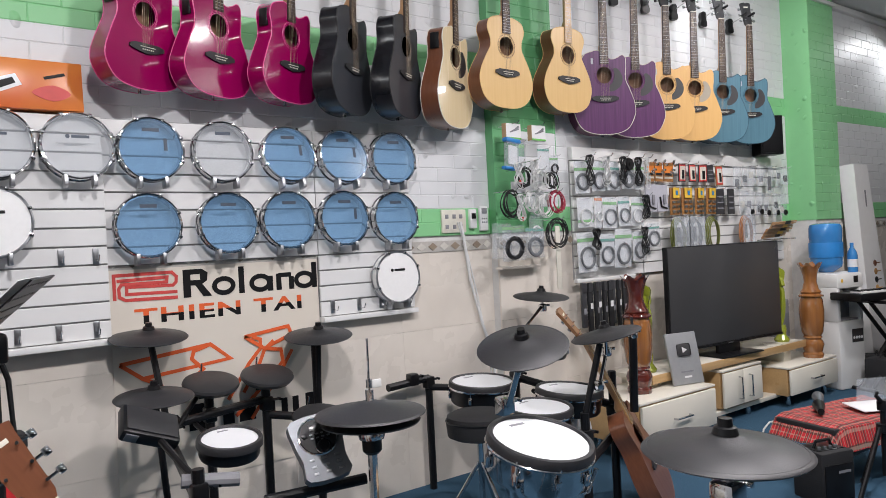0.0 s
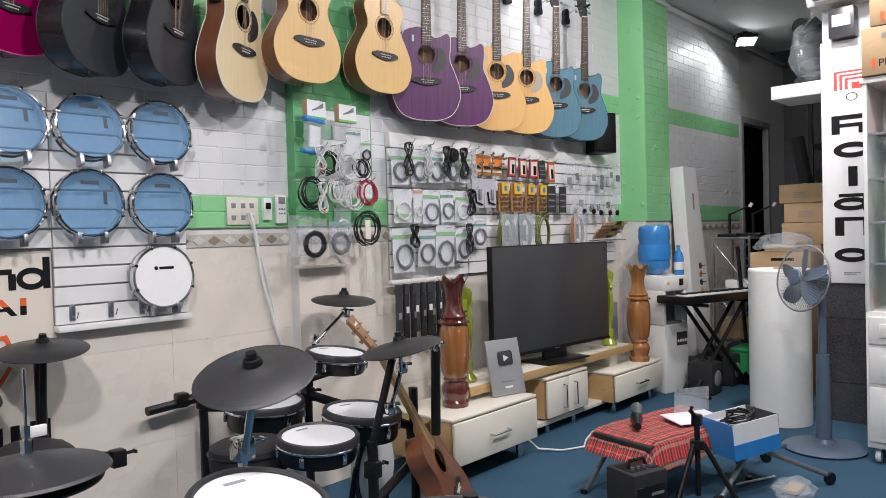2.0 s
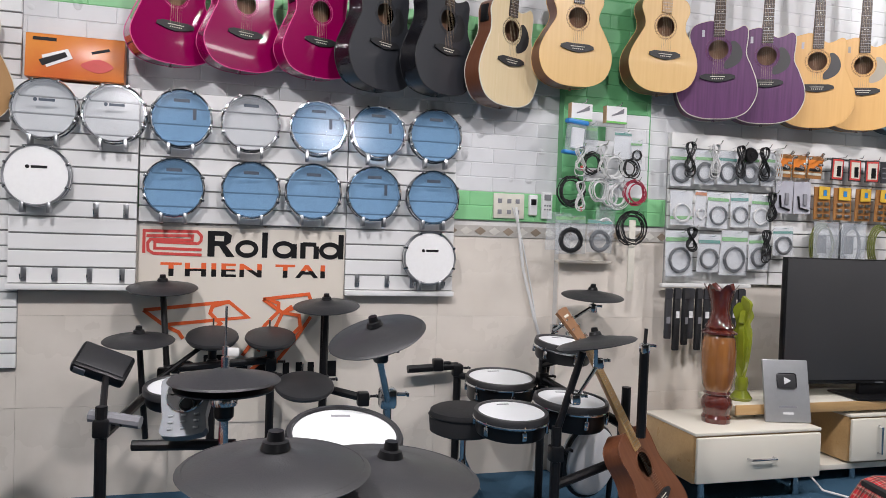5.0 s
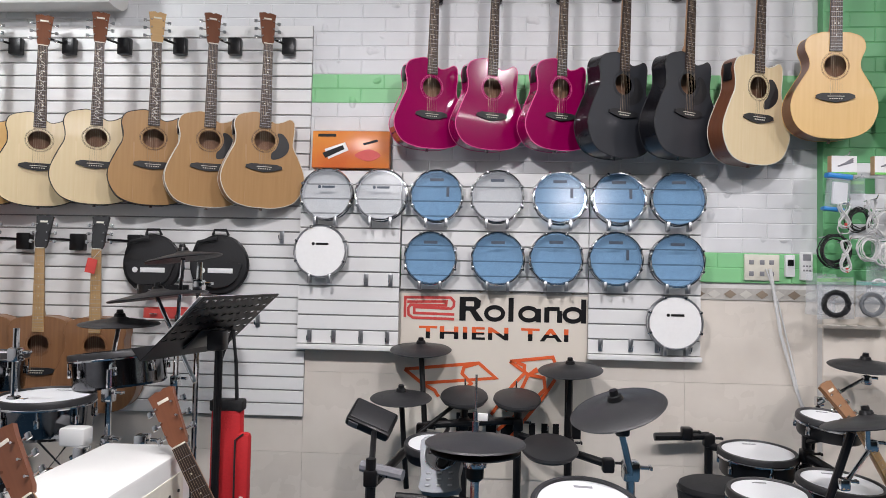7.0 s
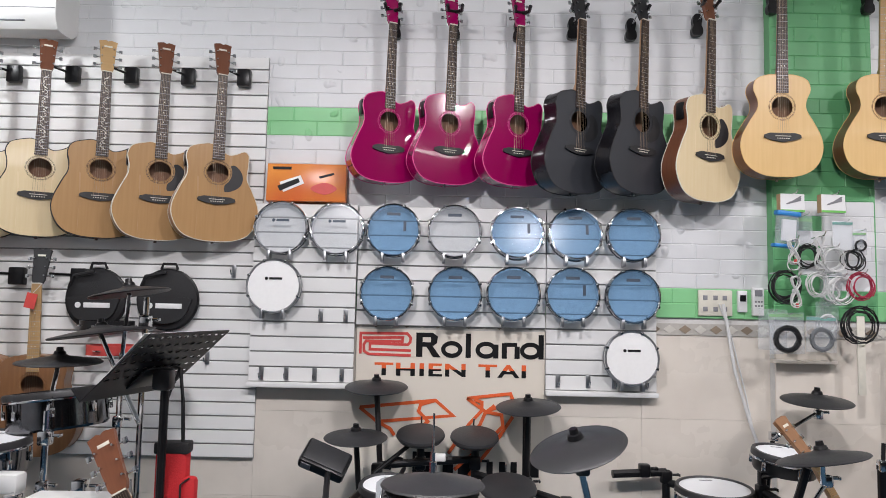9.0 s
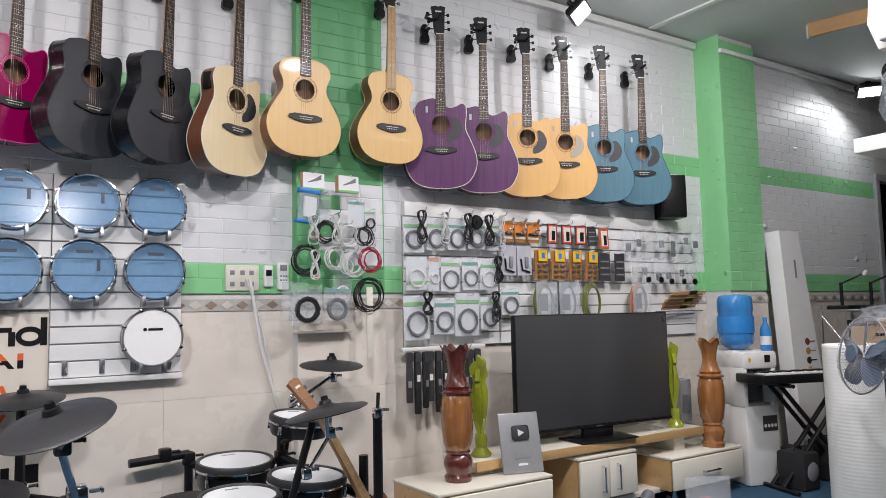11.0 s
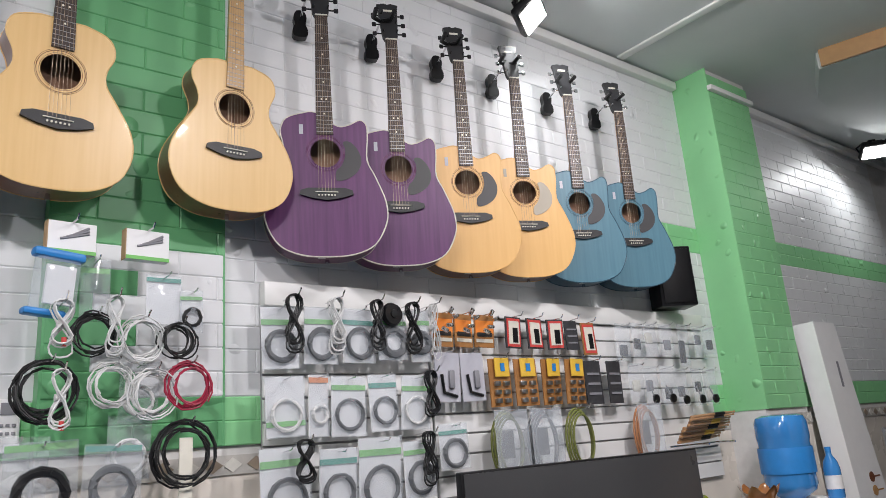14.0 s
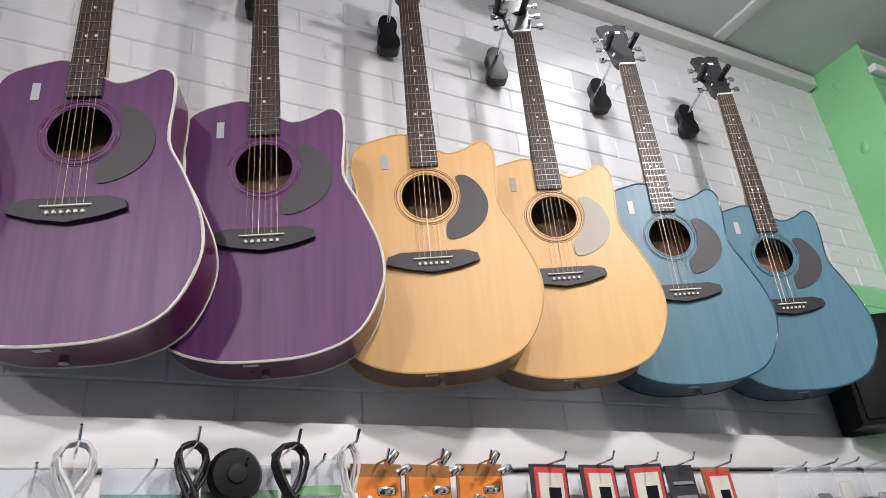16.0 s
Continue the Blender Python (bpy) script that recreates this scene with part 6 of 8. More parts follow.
part("yellow_dot", lathe_bm([(0, 0.001), (0.014, 0.001), (0.014, 0)], 12, Matrix.Translation((-0.10, -0.156, 0.82)) @ Matrix.Rotation(radians(90), 4, "X")), "paper_yellow", wd)
wb = thing("water_bottle", pose(5.90, 3.08, 0.872) @ Matrix.Diagonal((0.88, 0.88, 0.95, 1)), "large blue water bottle upside down on the dispenser", "bottle")
part("bottle", lathe_bm([(0.03, 0.0), (0.06, 0.01), (0.12, 0.05), (0.132, 0.08), (0.128, 0.12), (0.134, 0.15), (0.128, 0.19), (0.134, 0.22), (0.128, 0.27), (0.134, 0.30), (0.132, 0.37), (0.12, 0.395), (0.09, 0.405), (0, 0.40)], 36), "blue_bottle", wb)
part("label_patch", lathe_bm([(0.1355, 0.13), (0.1365, 0.14), (0.1365, 0.24), (0.1355, 0.25)], 36), "paper_blue", wb, "blue printed label")
sb = thing("small_bottle", pose(6.04, 2.95, 0.872), "small blue plastic bottle with a white label", "bottle")
part("bottle", lathe_bm([(0, 0), (0.035, 0), (0.037, 0.01), (0.037, 0.13), (0.03, 0.16), (0.013, 0.19), (0.013, 0.205), (0, 0.205)], 20), "blue_bottle", sb)
part("cap", rod_bm((0, 0, 0.205), (0, 0, 0.225), 0.014), "paper_blue", sb)
part("label_patch", lathe_bm([(0.0378, 0.04), (0.0378, 0.10)], 20), "white_ink", sb)

# tall white guitar carton leaning on the wall
gc = thing("guitar_carton", pose(6.80, 3.11, 0.0, -3, 0, 0), "tall white guitar carton with printed guitars", "carton")
part("carton", slab_bm([(-0.20, 0.0), (0.22, 0.0), (0.03, 1.74), (-0.22, 1.74)], -0.06, 0.06), "paper_white", gc)
for i, z in enumerate((0.90, 0.83, 0.76, 0.69)):
    bm = slab_bm(spline([(-0.03, z - 0.02), (0.0, z - 0.026), (0.02, z), (0.0, z + 0.026), (-0.03, z + 0.02), (-0.04, z)], 3), -0.0605, -0.0625)
    box(bm, 0.055, -0.0615, z, 0.07, 0.002, 0.008)
    part("picture", bm, ("mahogany", "spruce_brown", "ebony", "spruce")[i], gc, "printed guitar shape")
part("print_bar", box_bm(-0.06, -0.0615, 1.45, 0.022, 0.002, 0.14), "grey_ink", gc)

# keyboard on a cross stand
ks = thing("keyboard_stand", pose(6.15, 2.72, 0, 0, 0, -18), "black cross-legged keyboard stand", "stand")
for y in (-0.05, 0.05):
    part("leg", rod_bm((-0.30, y, 0.02), (0.26, y, 0.655), 0.015), "black_metal", ks)
    part("leg", rod_bm((0.30, y + 0.02, 0.02), (-0.26, y + 0.02, 0.655), 0.015), "black_metal", ks)
for x in (-0.27, 0.27):
    part("rest", rod_bm((x, -0.16, 0.665), (x, 0.16, 0.665), 0.013), "black_metal", ks)
    part("foot_bar", rod_bm((x * 1.15, -0.2, 0.014), (x * 1.15, 0.2, 0.014), 0.014), "black_metal", ks)
kbd = thing("digital_piano", pose(6.15, 2.72, 0.679, 0, 0, -18), "black digital piano keyboard on the cross stand", "keyboard")
part("case", box_bm(0, 0, 0.03, 0.95, 0.27, 0.06, 0.012), "black_plastic", kbd)
part("key_bed", box_bm(0, -0.07, 0.063, 0.88, 0.11, 0.012, 0.002), "keys_ivory", kbd, "row of white keys")
bm = bmesh.new()
for i in range(36):
    if i % 7 not in (2, 6):
        box(bm, -0.43 + 0.0244 * (i + 1), -0.045, 0.072, 0.012, 0.06, 0.012)
tagged(part("black_keys", bm, "black_plastic", kbd, smooth=False), kind="stuff")
rnd = random.Random(11)
for i in range(5):
    d = thing("black_gear_case", pose(6.0 + 0.19 * i, 2.75 + 0.12 * (i % 2), 0, 0, 0, rnd.uniform(-20, 20)), "dark gear case piled under the keyboard", "case", "gear under the keyboard")
    hh = rnd.uniform(0.16, 0.30)
    part("case", box_bm(0, 0, hh / 2, 0.17, 0.20, hh, 0.02), "cloth_black", d)
    part("grille", lathe_bm([(0, 0.004), (0.055, 0.003), (0.06, 0)], 18, Matrix.Translation((0, -0.102, hh / 2)) @ Matrix.Rotation(radians(90), 4, "X")), "grey_ink", d)
    part("handle", tube_bm([(-0.04, 0, hh - 0.002), (-0.03, 0, hh + 0.025), (0.03, 0, hh + 0.025), (0.04, 0, hh - 0.002)], 0.006), "black_plastic", d)
gb = thing("green_stool", pose(6.62, 2.62, 0), "green plastic step stool", "stool")
part("seat", box_bm(0, 0, 0.26, 0.30, 0.24, 0.03, 0.012), "green_plastic", gb)
for s in (-1, 1):
    part("side", slab_bm([(-0.13, 0.0), (-0.08, 0.0), (0, 0.10), (0.08, 0.0), (0.13, 0.0), (0.12, 0.25), (-0.12, 0.25)], -0.012, 0.012), "green_plastic", gb, m=pose(s * 0.13, 0, 0, 0, 0, 90))
    part("skirt", box_bm(0, s * 0.10, 0.16, 0.24, 0.012, 0.18, 0.004), "green_plastic", gb)

# steel rack with stands on it
rk = thing("steel_rack", pose(7.05, 2.85, 0), "chrome wire rack with cross braces", "rack")
for x in (-0.22, 0.22):
    for y in (-0.15, 0.15):
        part("post", rod_bm((x, y, 0), (x, y, 1.15), 0.011), "steel", rk)
    part("cross_brace", rod_bm((x, -0.15, 0.30), (x, 0.15, 0.70), 0.004), "steel", rk)
    part("cross_brace", rod_bm((x, 0.15, 0.30), (x, -0.15, 0.70), 0.004), "steel", rk)
    part("cross_brace", rod_bm((x, -0.15, 0.72), (x, 0.15, 1.10), 0.004), "steel", rk)
    part("cross_brace", rod_bm((x, 0.15, 0.72), (x, -0.15, 1.10), 0.004), "steel", rk)
for z in (0.28, 0.70, 1.13):
    part("shelf", box_bm(0, 0, z, 0.46, 0.32, 0.018, 0.004), "steel", rk)
mb = thing("white_mixer", pose(7.0, 2.82, 0.709), "small white audio mixer on the rack", "mixer")
part("case", box_bm(0, 0, 0.035, 0.26, 0.2, 0.07, 0.01), "white_paint", mb)
cb = thing("brown_carton", pose(7.02, 2.85, 0.289), "open brown carton on the rack", "carton")
part("carton", box_bm(0, 0, 0.08, 0.30, 0.24, 0.16, 0.004), "cardboard", cb)
for i, (x, y) in enumerate(((6.95, 2.90), (7.1, 2.76))):
    st = thing("mic_stand_base", pose(x, y, 1.139), "folded black microphone stand on the rack", "stand")
    part("column", rod_bm((0, 0, 0), (0, 0, 0.20), 0.012), "black_metal", st)
    part("boom", rod_bm((0, 0, 0.19), (0.02, -0.16, 0.26), 0.007), "black_metal", st)
    part("clip", rod_bm((0.02, -0.16, 0.25), (0.02, -0.18, 0.28), 0.013), "white_paint", st)
    part("base", box_bm(0, 0, 0.015, 0.16, 0.16, 0.03, 0.01), "black_plastic", st)
ps = thing("pole_stand", pose(6.78, 2.70, 0), "black folded pole leaning on the rack", "stand")
part("pole", rod_bm((0, 0, 0), (0.06, 0.10, 1.06), 0.016), "black_metal", ps)
part("foot", rod_bm((0, 0, 0.0), (-0.05, -0.06, 0.22), 0.010), "black_metal", ps)

# cartons
for i, (z, h) in enumerate(((0.0, 0.36), (0.362, 0.34), (0.704, 0.22), (0.926, 0.15), (1.078, 0.165), (1.245, 0.15), (1.397, 0.145))):
    low = i < 4
    c = thing("cardboard_carton", pose(6.95 + 0.01 * (i % 2), (2.33 if low else 2.24) - 0.01 * (i % 3), z, 0, 0, -3 + 2 * (i % 3)), "brown cardboard carton in a tall stack", "carton", "stacked cartons")
    part("carton", box_bm(0, 0, h / 2, 0.45, 0.42 if low else 0.36, h - 0.002, 0.004), "cardboard", c)
    part("tape", box_bm(0, 0, h - 0.0005, 0.452, 0.05, 0.002), "bone", c)
    for k in range(3):
        part("print_bar", box_bm(-0.2265, 0.02, h * 0.55 - 0.018 * k, 0.001, 0.11, 0.006), "grey_ink", c)
pb = thing("plastic_wrap_pile", pose(6.42, 2.30, 1.045), "crumpled clear plastic wrap on a carton", "plastic wrap")
bm = bmesh.new()
bmesh.ops.create_icosphere(bm, subdivisions=3, radius=0.16)
for v in bm.verts:
    k = 1 + 0.35 * noise.noise(v.co * 14)
    v.co = Vector((v.co.x * k, v.co.y * 1.2 * k, max(v.co.z, -0.08) * 0.5 * k + 0.045))
part("film", bm, "bag_film", pb, smooth=False)
cn = thing("cardboard_carton", pose(6.45, 2.30, 0.0), "tall brown carton with printed mark", "carton", "stacked cartons")
part("carton", box_bm(0, 0, 0.515, 0.30, 0.42, 1.03, 0.004), "cardboard", cn)
part("print_bar", box_bm(-0.1515, -0.02, 0.98, 0.002, 0.16, 0.02), "black_ink", cn)
dk = thing("dark_bag_pile", pose(7.35, 2.25, 1.545), "dark bags and a rolled case on the cartons", "bag")
part("roll", rod_bm((0, 0.15, 0.0), (0.0, 0.22, 0.42), 0.055, seg=14), "cloth_black", dk)
bm = bmesh.new()
bmesh.ops.create_icosphere(bm, subdivisions=3, radius=0.16)
for v in bm.verts:
    v.co = Vector((v.co.x, v.co.y * 1.1, max(v.co.z, -0.10) * 0.7 + 0.07)) * (1 + 0.2 * noise.noise(v.co * 8))
part("bag", bm, "cloth_black", dk, m=pose(-0.05, -0.12, 0))
ws = thing("warehouse_shelf", pose(8.3, 1.9, 0), "dark storage shelf packed with brown boxes", "shelf")
for z in (0.02, 0.75, 1.45, 1.95):
    part("shelf", box_bm(0, 0, z, 0.6, 1.3, 0.03, 0.004), "black_metal", ws)
for x in (-0.29, 0.29):
    for y in (-0.64, 0.64):
        part("post", box_bm(x, y, 1.2, 0.04, 0.04, 2.4, 0.003), "black_metal", ws)
for i in range(8):
    z = (0.035, 0.765, 1.465, 1.965)[i // 2]
    c = thing("cardboard_carton", pose(8.3, 1.62 + 0.52 * (i % 2), z), "brown carton on the dark storage shelf", "carton", "shelved cartons")
    part("carton", box_bm(0, 0, 0.19, 0.5, 0.44, 0.38, 0.005), "cardboard", c)
    part("tape", box_bm(-0.2515, 0, 0.19, 0.002, 0.05, 0.36), "bone", c)

# roll of foam sheet
fr = thing("foam_roll", pose(5.50, 2.055, 0) @ Matrix.Diagonal((0.90, 0.90, 0.955, 1)), "tall white roll of foam sheet", "foam roll")
prof = [(0.0, 0.0), (0.195, 0.0)]
for i in range(50):
    z = 0.02 * i
    prof += [(0.1995, z + 0.003), (0.2008, z + 0.010), (0.1995, z + 0.017)]
prof += [(0.195, 1.005), (0.0, 1.0)]
part("roll", lathe_bm(prof, 40), "foam", fr)
part("core", lathe_bm([(0.03, 0.99), (0.03, 1.012), (0.036, 1.012), (0.036, 0.99)], 16), "cardboard", fr)

# pedestal fan
fn = thing("pedestal_fan", pose(5.04, 1.69, 0), "slate blue pedestal fan with a wire cage", "fan")
part("base", lathe_bm([(0, 0.0), (0.20, 0.0), (0.21, 0.012), (0.19, 0.025), (0.06, 0.04), (0.045, 0.06), (0, 0.06)], 32), "fan_blue", fn)
part("lower_pole", rod_bm((0, 0, 0.05), (0, 0, 0.52), 0.040, 0.034, 18), "fan_blue", fn)
part("upper_pole", rod_bm((0, 0, 0.50), (0, 0, 0.86), 0.022, seg=16), "fan_blue", fn)
hd = new("fan_head")
hd.parent = fn
bm = lathe_bm([(0, -0.13), (0.05, -0.12), (0.07, -0.06), (0.065, 0.0), (0, 0.0)], 22)
mh = pose(-0.03, 0.05, 0.93, 0, -80, -30) @ Matrix.Diagonal((0.88, 0.88, 0.86, 1))
bpy.data.objects.remove(hd)
part("motor", bm, "fan_blue", fn, m=mh)
cg = part("cage", tube_bm(ring_pts(0.205, 48, (0, 0, 0.06), "xy"), 0.005, 6, True), "grey_ink", fn, "round wire fan cage", m=mh)
wire = None
for i in range(64):
    m = Matrix.Rotation(2 * math.pi * i / 64, 4, "Z")
    if wire is None:
        bm = tube_bm([(0.045, 0, 0.125), (0.13, 0.02, 0.118), (0.19, 0.03, 0.085), (0.203, 0.035, 0.06), (0.185, 0.03, 0.025), (0.10, 0.015, 0.0), (0.05, 0, 0.0)], 0.0011, 4)
        wire = part("wire", bm, "grey_ink", cg, m=m)
    else:
        again(wire, m)
part("hub_cap", lathe_bm([(0, 0.132), (0.045, 0.13), (0.052, 0.122), (0, 0.118)], 22), "fan_blue", cg)
blade = None
for i in range(5):
    m = mh @ Matrix.Rotation(2 * math.pi * i / 5, 4, "Z")
    if blade is None:
        bm = slab_bm(spline([(0.02, -0.02), (0.09, -0.055), (0.17, -0.045), (0.18, 0.03), (0.10, 0.045), (0.02, 0.02)], 3), -0.0015, 0.0015)
        bmesh.ops.transform(bm, matrix=Matrix.Translation((0, 0, 0.055)) @ Matrix.Rotation(radians(62), 4, "X"), verts=bm.verts)
        blade = part("blade", bm, "fan_blue", fn, m=m)
    else:
        again(blade, m)

# column with the upright sign, black tile below
sc = thing("sign_column", pose(5.70, 1.676, -0.176) @ Matrix.Diagonal((1.142, 1.142, 1.142, 1)), "square column with black tiles below a white sign", "column", kind="structure")
part("core", box_bm(0.17, 0.0, 1.6, 0.30, 0.29, 3.2), "plaster", sc, smooth=False)
for j, (z0, z1) in enumerate(((0.0, 0.365), (0.368, 0.715), (0.718, 0.905))):
    part("tile", box_bm(0.012, 0, (z0 + z1) / 2, 0.014, 0.30, z1 - z0 - 0.002, 0.001), "black_tile", sc, smooth=False)
    part("tile", box_bm(0.17, 0.149, (z0 + z1) / 2, 0.30, 0.014, z1 - z0 - 0.002, 0.001), "black_tile", sc, smooth=False)
part("sign_board", box_bm(0.0, -0.0, 1.56, 0.014, 0.30, 1.30, 0.002), "paper_white", sc, "white upright sign board")
YZ = Matrix(((0, 1, 0, 0), (-1, 0, 0, 0), (0, 0, 1, 0), (0, 0, 0, 1)))


def on_sign(bm, mat, label):
    part("print_shape", bm, mat, sc, label, m=Matrix.Translation((-0.0085, 0, 0)) @ YZ, smooth=False)


def flat_ring(cx, cz, rx, rz, w):
    bm = bmesh.new()
    n = 26
    o = [(cx + rx * math.cos(2 * math.pi * i / n), cz + rz * math.sin(2 * math.pi * i / n)) for i in range(n)]
    q = [(cx + (rx - w) * math.cos(2 * math.pi * i / n), cz + (rz - w * 0.7) * math.sin(2 * math.pi * i / n)) for i in range(n)]
    for i in range(n):
        j = (i + 1) % n
        slab(bm, [o[i], o[j], q[j], q[i]], 0.0, 0.0015)
    return bm


def bars(*rects):
    bm = bmesh.new()
    for x0, x1, z0, z1 in rects:
        slab(bm, [(x0, z0), (x1, z0), (x1, z1), (x0, z1)], 0.0, 0.0015)
    return bm


on_sign(bars((-0.085, 0.06, 2.035, 2.045), (-0.085, -0.07, 1.945, 2.035), (-0.058, 0.06, 2.015, 2.025), (-0.058, -0.045, 1.945, 2.015), (-0.032, 0.06, 1.995, 2.005), (-0.032, -0.018, 1.945, 1.995), (0.0, 0.06, 1.945, 1.98)), "red_ink", "red nested line emblem")
on_sign(flat_ring(0.0, 1.905, 0.028, 0.022, 0.005), "black_ink", "small printed ring")
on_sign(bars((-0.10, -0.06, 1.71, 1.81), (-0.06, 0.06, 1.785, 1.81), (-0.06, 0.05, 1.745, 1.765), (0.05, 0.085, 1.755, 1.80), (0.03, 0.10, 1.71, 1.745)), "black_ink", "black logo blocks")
on_sign(flat_ring(0.0, 1.623, 0.092, 0.042, 0.038), "black_ink", "black logo ring")
on_sign(bars((-0.022, 0.022, 1.43, 1.535)), "black_ink", "black logo bar")
on_sign(flat_ring(-0.01, 1.335, 0.085, 0.035, 0.034), "black_ink", "black logo ring")
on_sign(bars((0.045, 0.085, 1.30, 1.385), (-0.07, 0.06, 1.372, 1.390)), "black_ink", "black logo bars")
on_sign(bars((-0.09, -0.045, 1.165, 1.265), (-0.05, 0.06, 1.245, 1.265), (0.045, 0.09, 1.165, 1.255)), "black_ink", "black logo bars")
on_sign(flat_ring(-0.01, 1.062, 0.085, 0.038, 0.036), "black_ink", "black logo ring")
on_sign(bars((0.05, 0.09, 1.025, 1.13)), "black_ink", "black logo bar")
on_sign(bars((-0.05, 0.03, 0.965, 0.969), (-0.05, 0.01, 0.957, 0.961)), "grey_ink", "small grey print bars")

# air conditioner above the sign, white ledge, boxes
ac = thing("air_conditioner", pose(5.665, 1.528, 2.565) @ Matrix.Diagonal((1.142, 1.142, 1.142, 1)), "white wall air conditioner seen from below", "air conditioner")
part("body", slab_bm([(-0.05, 0.0), (0.20, -0.02), (0.22, 0.30), (-0.10, 0.30), (-0.14, 0.10)], -0.32, 0.32), "white_paint", ac, m=Matrix(((1, 0, 0, 0), (0, 1, 0, 0), (0, 0, 1, 0), (0, 0, 0, 1))))
for i in range(2):
    part("louvre", box_bm(-0.10 + 0.06 * i, 0, 0.02 + 0.005 * i, 0.045, 0.56, 0.008, 0.002), "silver", ac)
part("vent_line", box_bm(-0.125, 0, 0.16, 0.004, 0.60, 0.006), "grey_ink", ac)
a2 = thing("air_conditioner", pose(-1.03, WALL, 2.60), "white wall air conditioner above the slat panel", "air conditioner")
side = [(-0.012, 0.035), (-0.16, 0.0), (-0.20, 0.03), (-0.215, 0.09), (-0.21, 0.25), (-0.17, 0.285), (-0.012, 0.285)]
bm = bmesh.new()
slab(bm, spline(side, 3), -0.42, 0.42)
part("body", bm, "white_paint", a2, m=Matrix(((0, 1, 0, 0), (1, 0, 0, 0), (0, 0, 1, 0), (0, 0, 0, 1))))
part("outlet", box_bm(-0.06, -0.176, 0.008, 0.66, 0.075, 0.012, 0.002), "black_plastic", a2, "dark air outlet slot", m=pose(0, 0, 0, -12))
for dy in (-0.203, -0.158):
    part("louvre", box_bm(-0.06, dy, -0.004, 0.66, 0.022, 0.006, 0.002), "silver", a2, m=pose(0, 0, 0, -12))
for k in range(9):
    part("vane", box_bm(-0.36 + 0.075 * k, -0.178, -0.001, 0.006, 0.05, 0.012, 0.001), "silver", a2, m=pose(0, 0, 0, -12))
part("panel_line", box_bm(0, -0.2145, 0.10, 0.83, 0.004, 0.004), "grey_ink", a2)
wl = thing("wall_ledge", pose(6.20, 2.06, 2.123) @ Matrix.Diagonal((1.6, 1.2, 1.2, 1)), "white cantilever shelf on the column", "shelf")
part("shelf", box_bm(-0.06, 0, 0, 0.24, 0.26, 0.075, 0.004), "white_paint", wl)
bl = thing("wrapped_bundle", pose(6.20, 2.01, 2.169) @ Matrix.Diagonal((1.2, 1.2, 1.2, 1)), "black bags wrapped in clear plastic on the ledge", "bag")
for i in range(5):
    bm = bmesh.new()
    bmesh.ops.create_icosphere(bm, subdivisions=2, radius=0.10)
    for v in bm.verts:
        v.co = Vector((v.co.x * 0.9, v.co.y, (max(v.co.z, -0.09)) * 0.45)) * (1 + 0.3 * noise.noise(v.co * 15 + Vector((i, 0, 0))))
    part("bag", bm, "paper_black", bl, m=pose(0, -0.01 * i, 0.05 + 0.075 * i, 0, 5 * (i - 2), 20 * i), smooth=False)
bm = bmesh.new()
bmesh.ops.create_icosphere(bm, subdivisions=3, radius=0.13)
for v in bm.verts:
    v.co = Vector((v.co.x, v.co.y, max(v.co.z * 1.55, -0.20) + 0.2)) * (1 + 0.2 * noise.noise(v.co * 16))
part("film", bm, "clear_plastic", bl, smooth=False)
wc = thing("camera_dome", pose(6.3, 2.05, 2.62), "round dark speaker hanging under the ceiling", "speaker")
part("drum", rod_bm((0, 0.02, 0), (-0.12, 0.05, -0.02), 0.06, seg=18), "black_plastic", wc)
part("stem", rod_bm((0, 0, 0.03), (0.03, 0, 0.60), 0.012), "white_paint", wc)

# white display cabinet on castors, boxes on top
dc = thing("display_cabinet", pose(5.12, 0.99, 0), "white display cabinet with drawers and open shelves on castors", "cabinet")
part("body", box_bm(0, 0, 0.43, 0.40, 0.93, 0.70, 0.006), "white_paint", dc)
for z0, z1 in ((0.11, 0.40), (0.41, 0.60), (0.61, 0.76)):
    dr = part("drawer", box_bm(-0.205, 0.0, (z0 + z1) / 2, 0.02, 0.90, z1 - z0 - 0.01, 0.006), "white_paint", dc)
    part("drawer_panel", box_bm(-0.217, 0.0, (z0 + z1) / 2, 0.008, 0.80, z1 - z0 - 0.08, 0.003), "white_paint", dr)
    part("handle", tube_bm([(-0.216, -0.08, (z0 + z1) / 2), (-0.245, -0.08, (z0 + z1) / 2), (-0.245, 0.08, (z0 + z1) / 2), (-0.216, 0.08, (z0 + z1) / 2)], 0.006), "chrome", dr)
for y in (-0.455, 0.455):
    part("side", box_bm(0, y, 1.36, 0.40, 0.02, 1.16, 0.003), "white_paint", dc)
part("back", box_bm(0.19, 0, 1.36, 0.02, 0.89, 1.16), "white_paint", dc)
part("top", box_bm(0, 0, 1.95, 0.42, 0.95, 0.03, 0.004), "white_paint", dc)
for z in (1.02, 1.23, 1.45, 1.68):
    part("glass_shelf", box_bm(0, 0, z, 0.36, 0.888, 0.010, 0.001), "glass", dc)
    part("shelf_edge", box_bm(-0.182, 0, z, 0.006, 0.888, 0.014, 0.001), "grey_ink", dc)
for x in (-0.16, 0.16):
    for y in (-0.42, 0.42):
        cs = part("castor", lathe_bm([(0, -0.012), (0.032, -0.012), (0.036, 0), (0.032, 0.012), (0, 0.012)], 18, Matrix.Rotation(radians(90), 4, "X")), "white_paint", dc, m=pose(x, y, 0.036))
        part("fork", box_bm(0, 0, 0.032, 0.04, 0.034, 0.03, 0.004), "steel", cs)
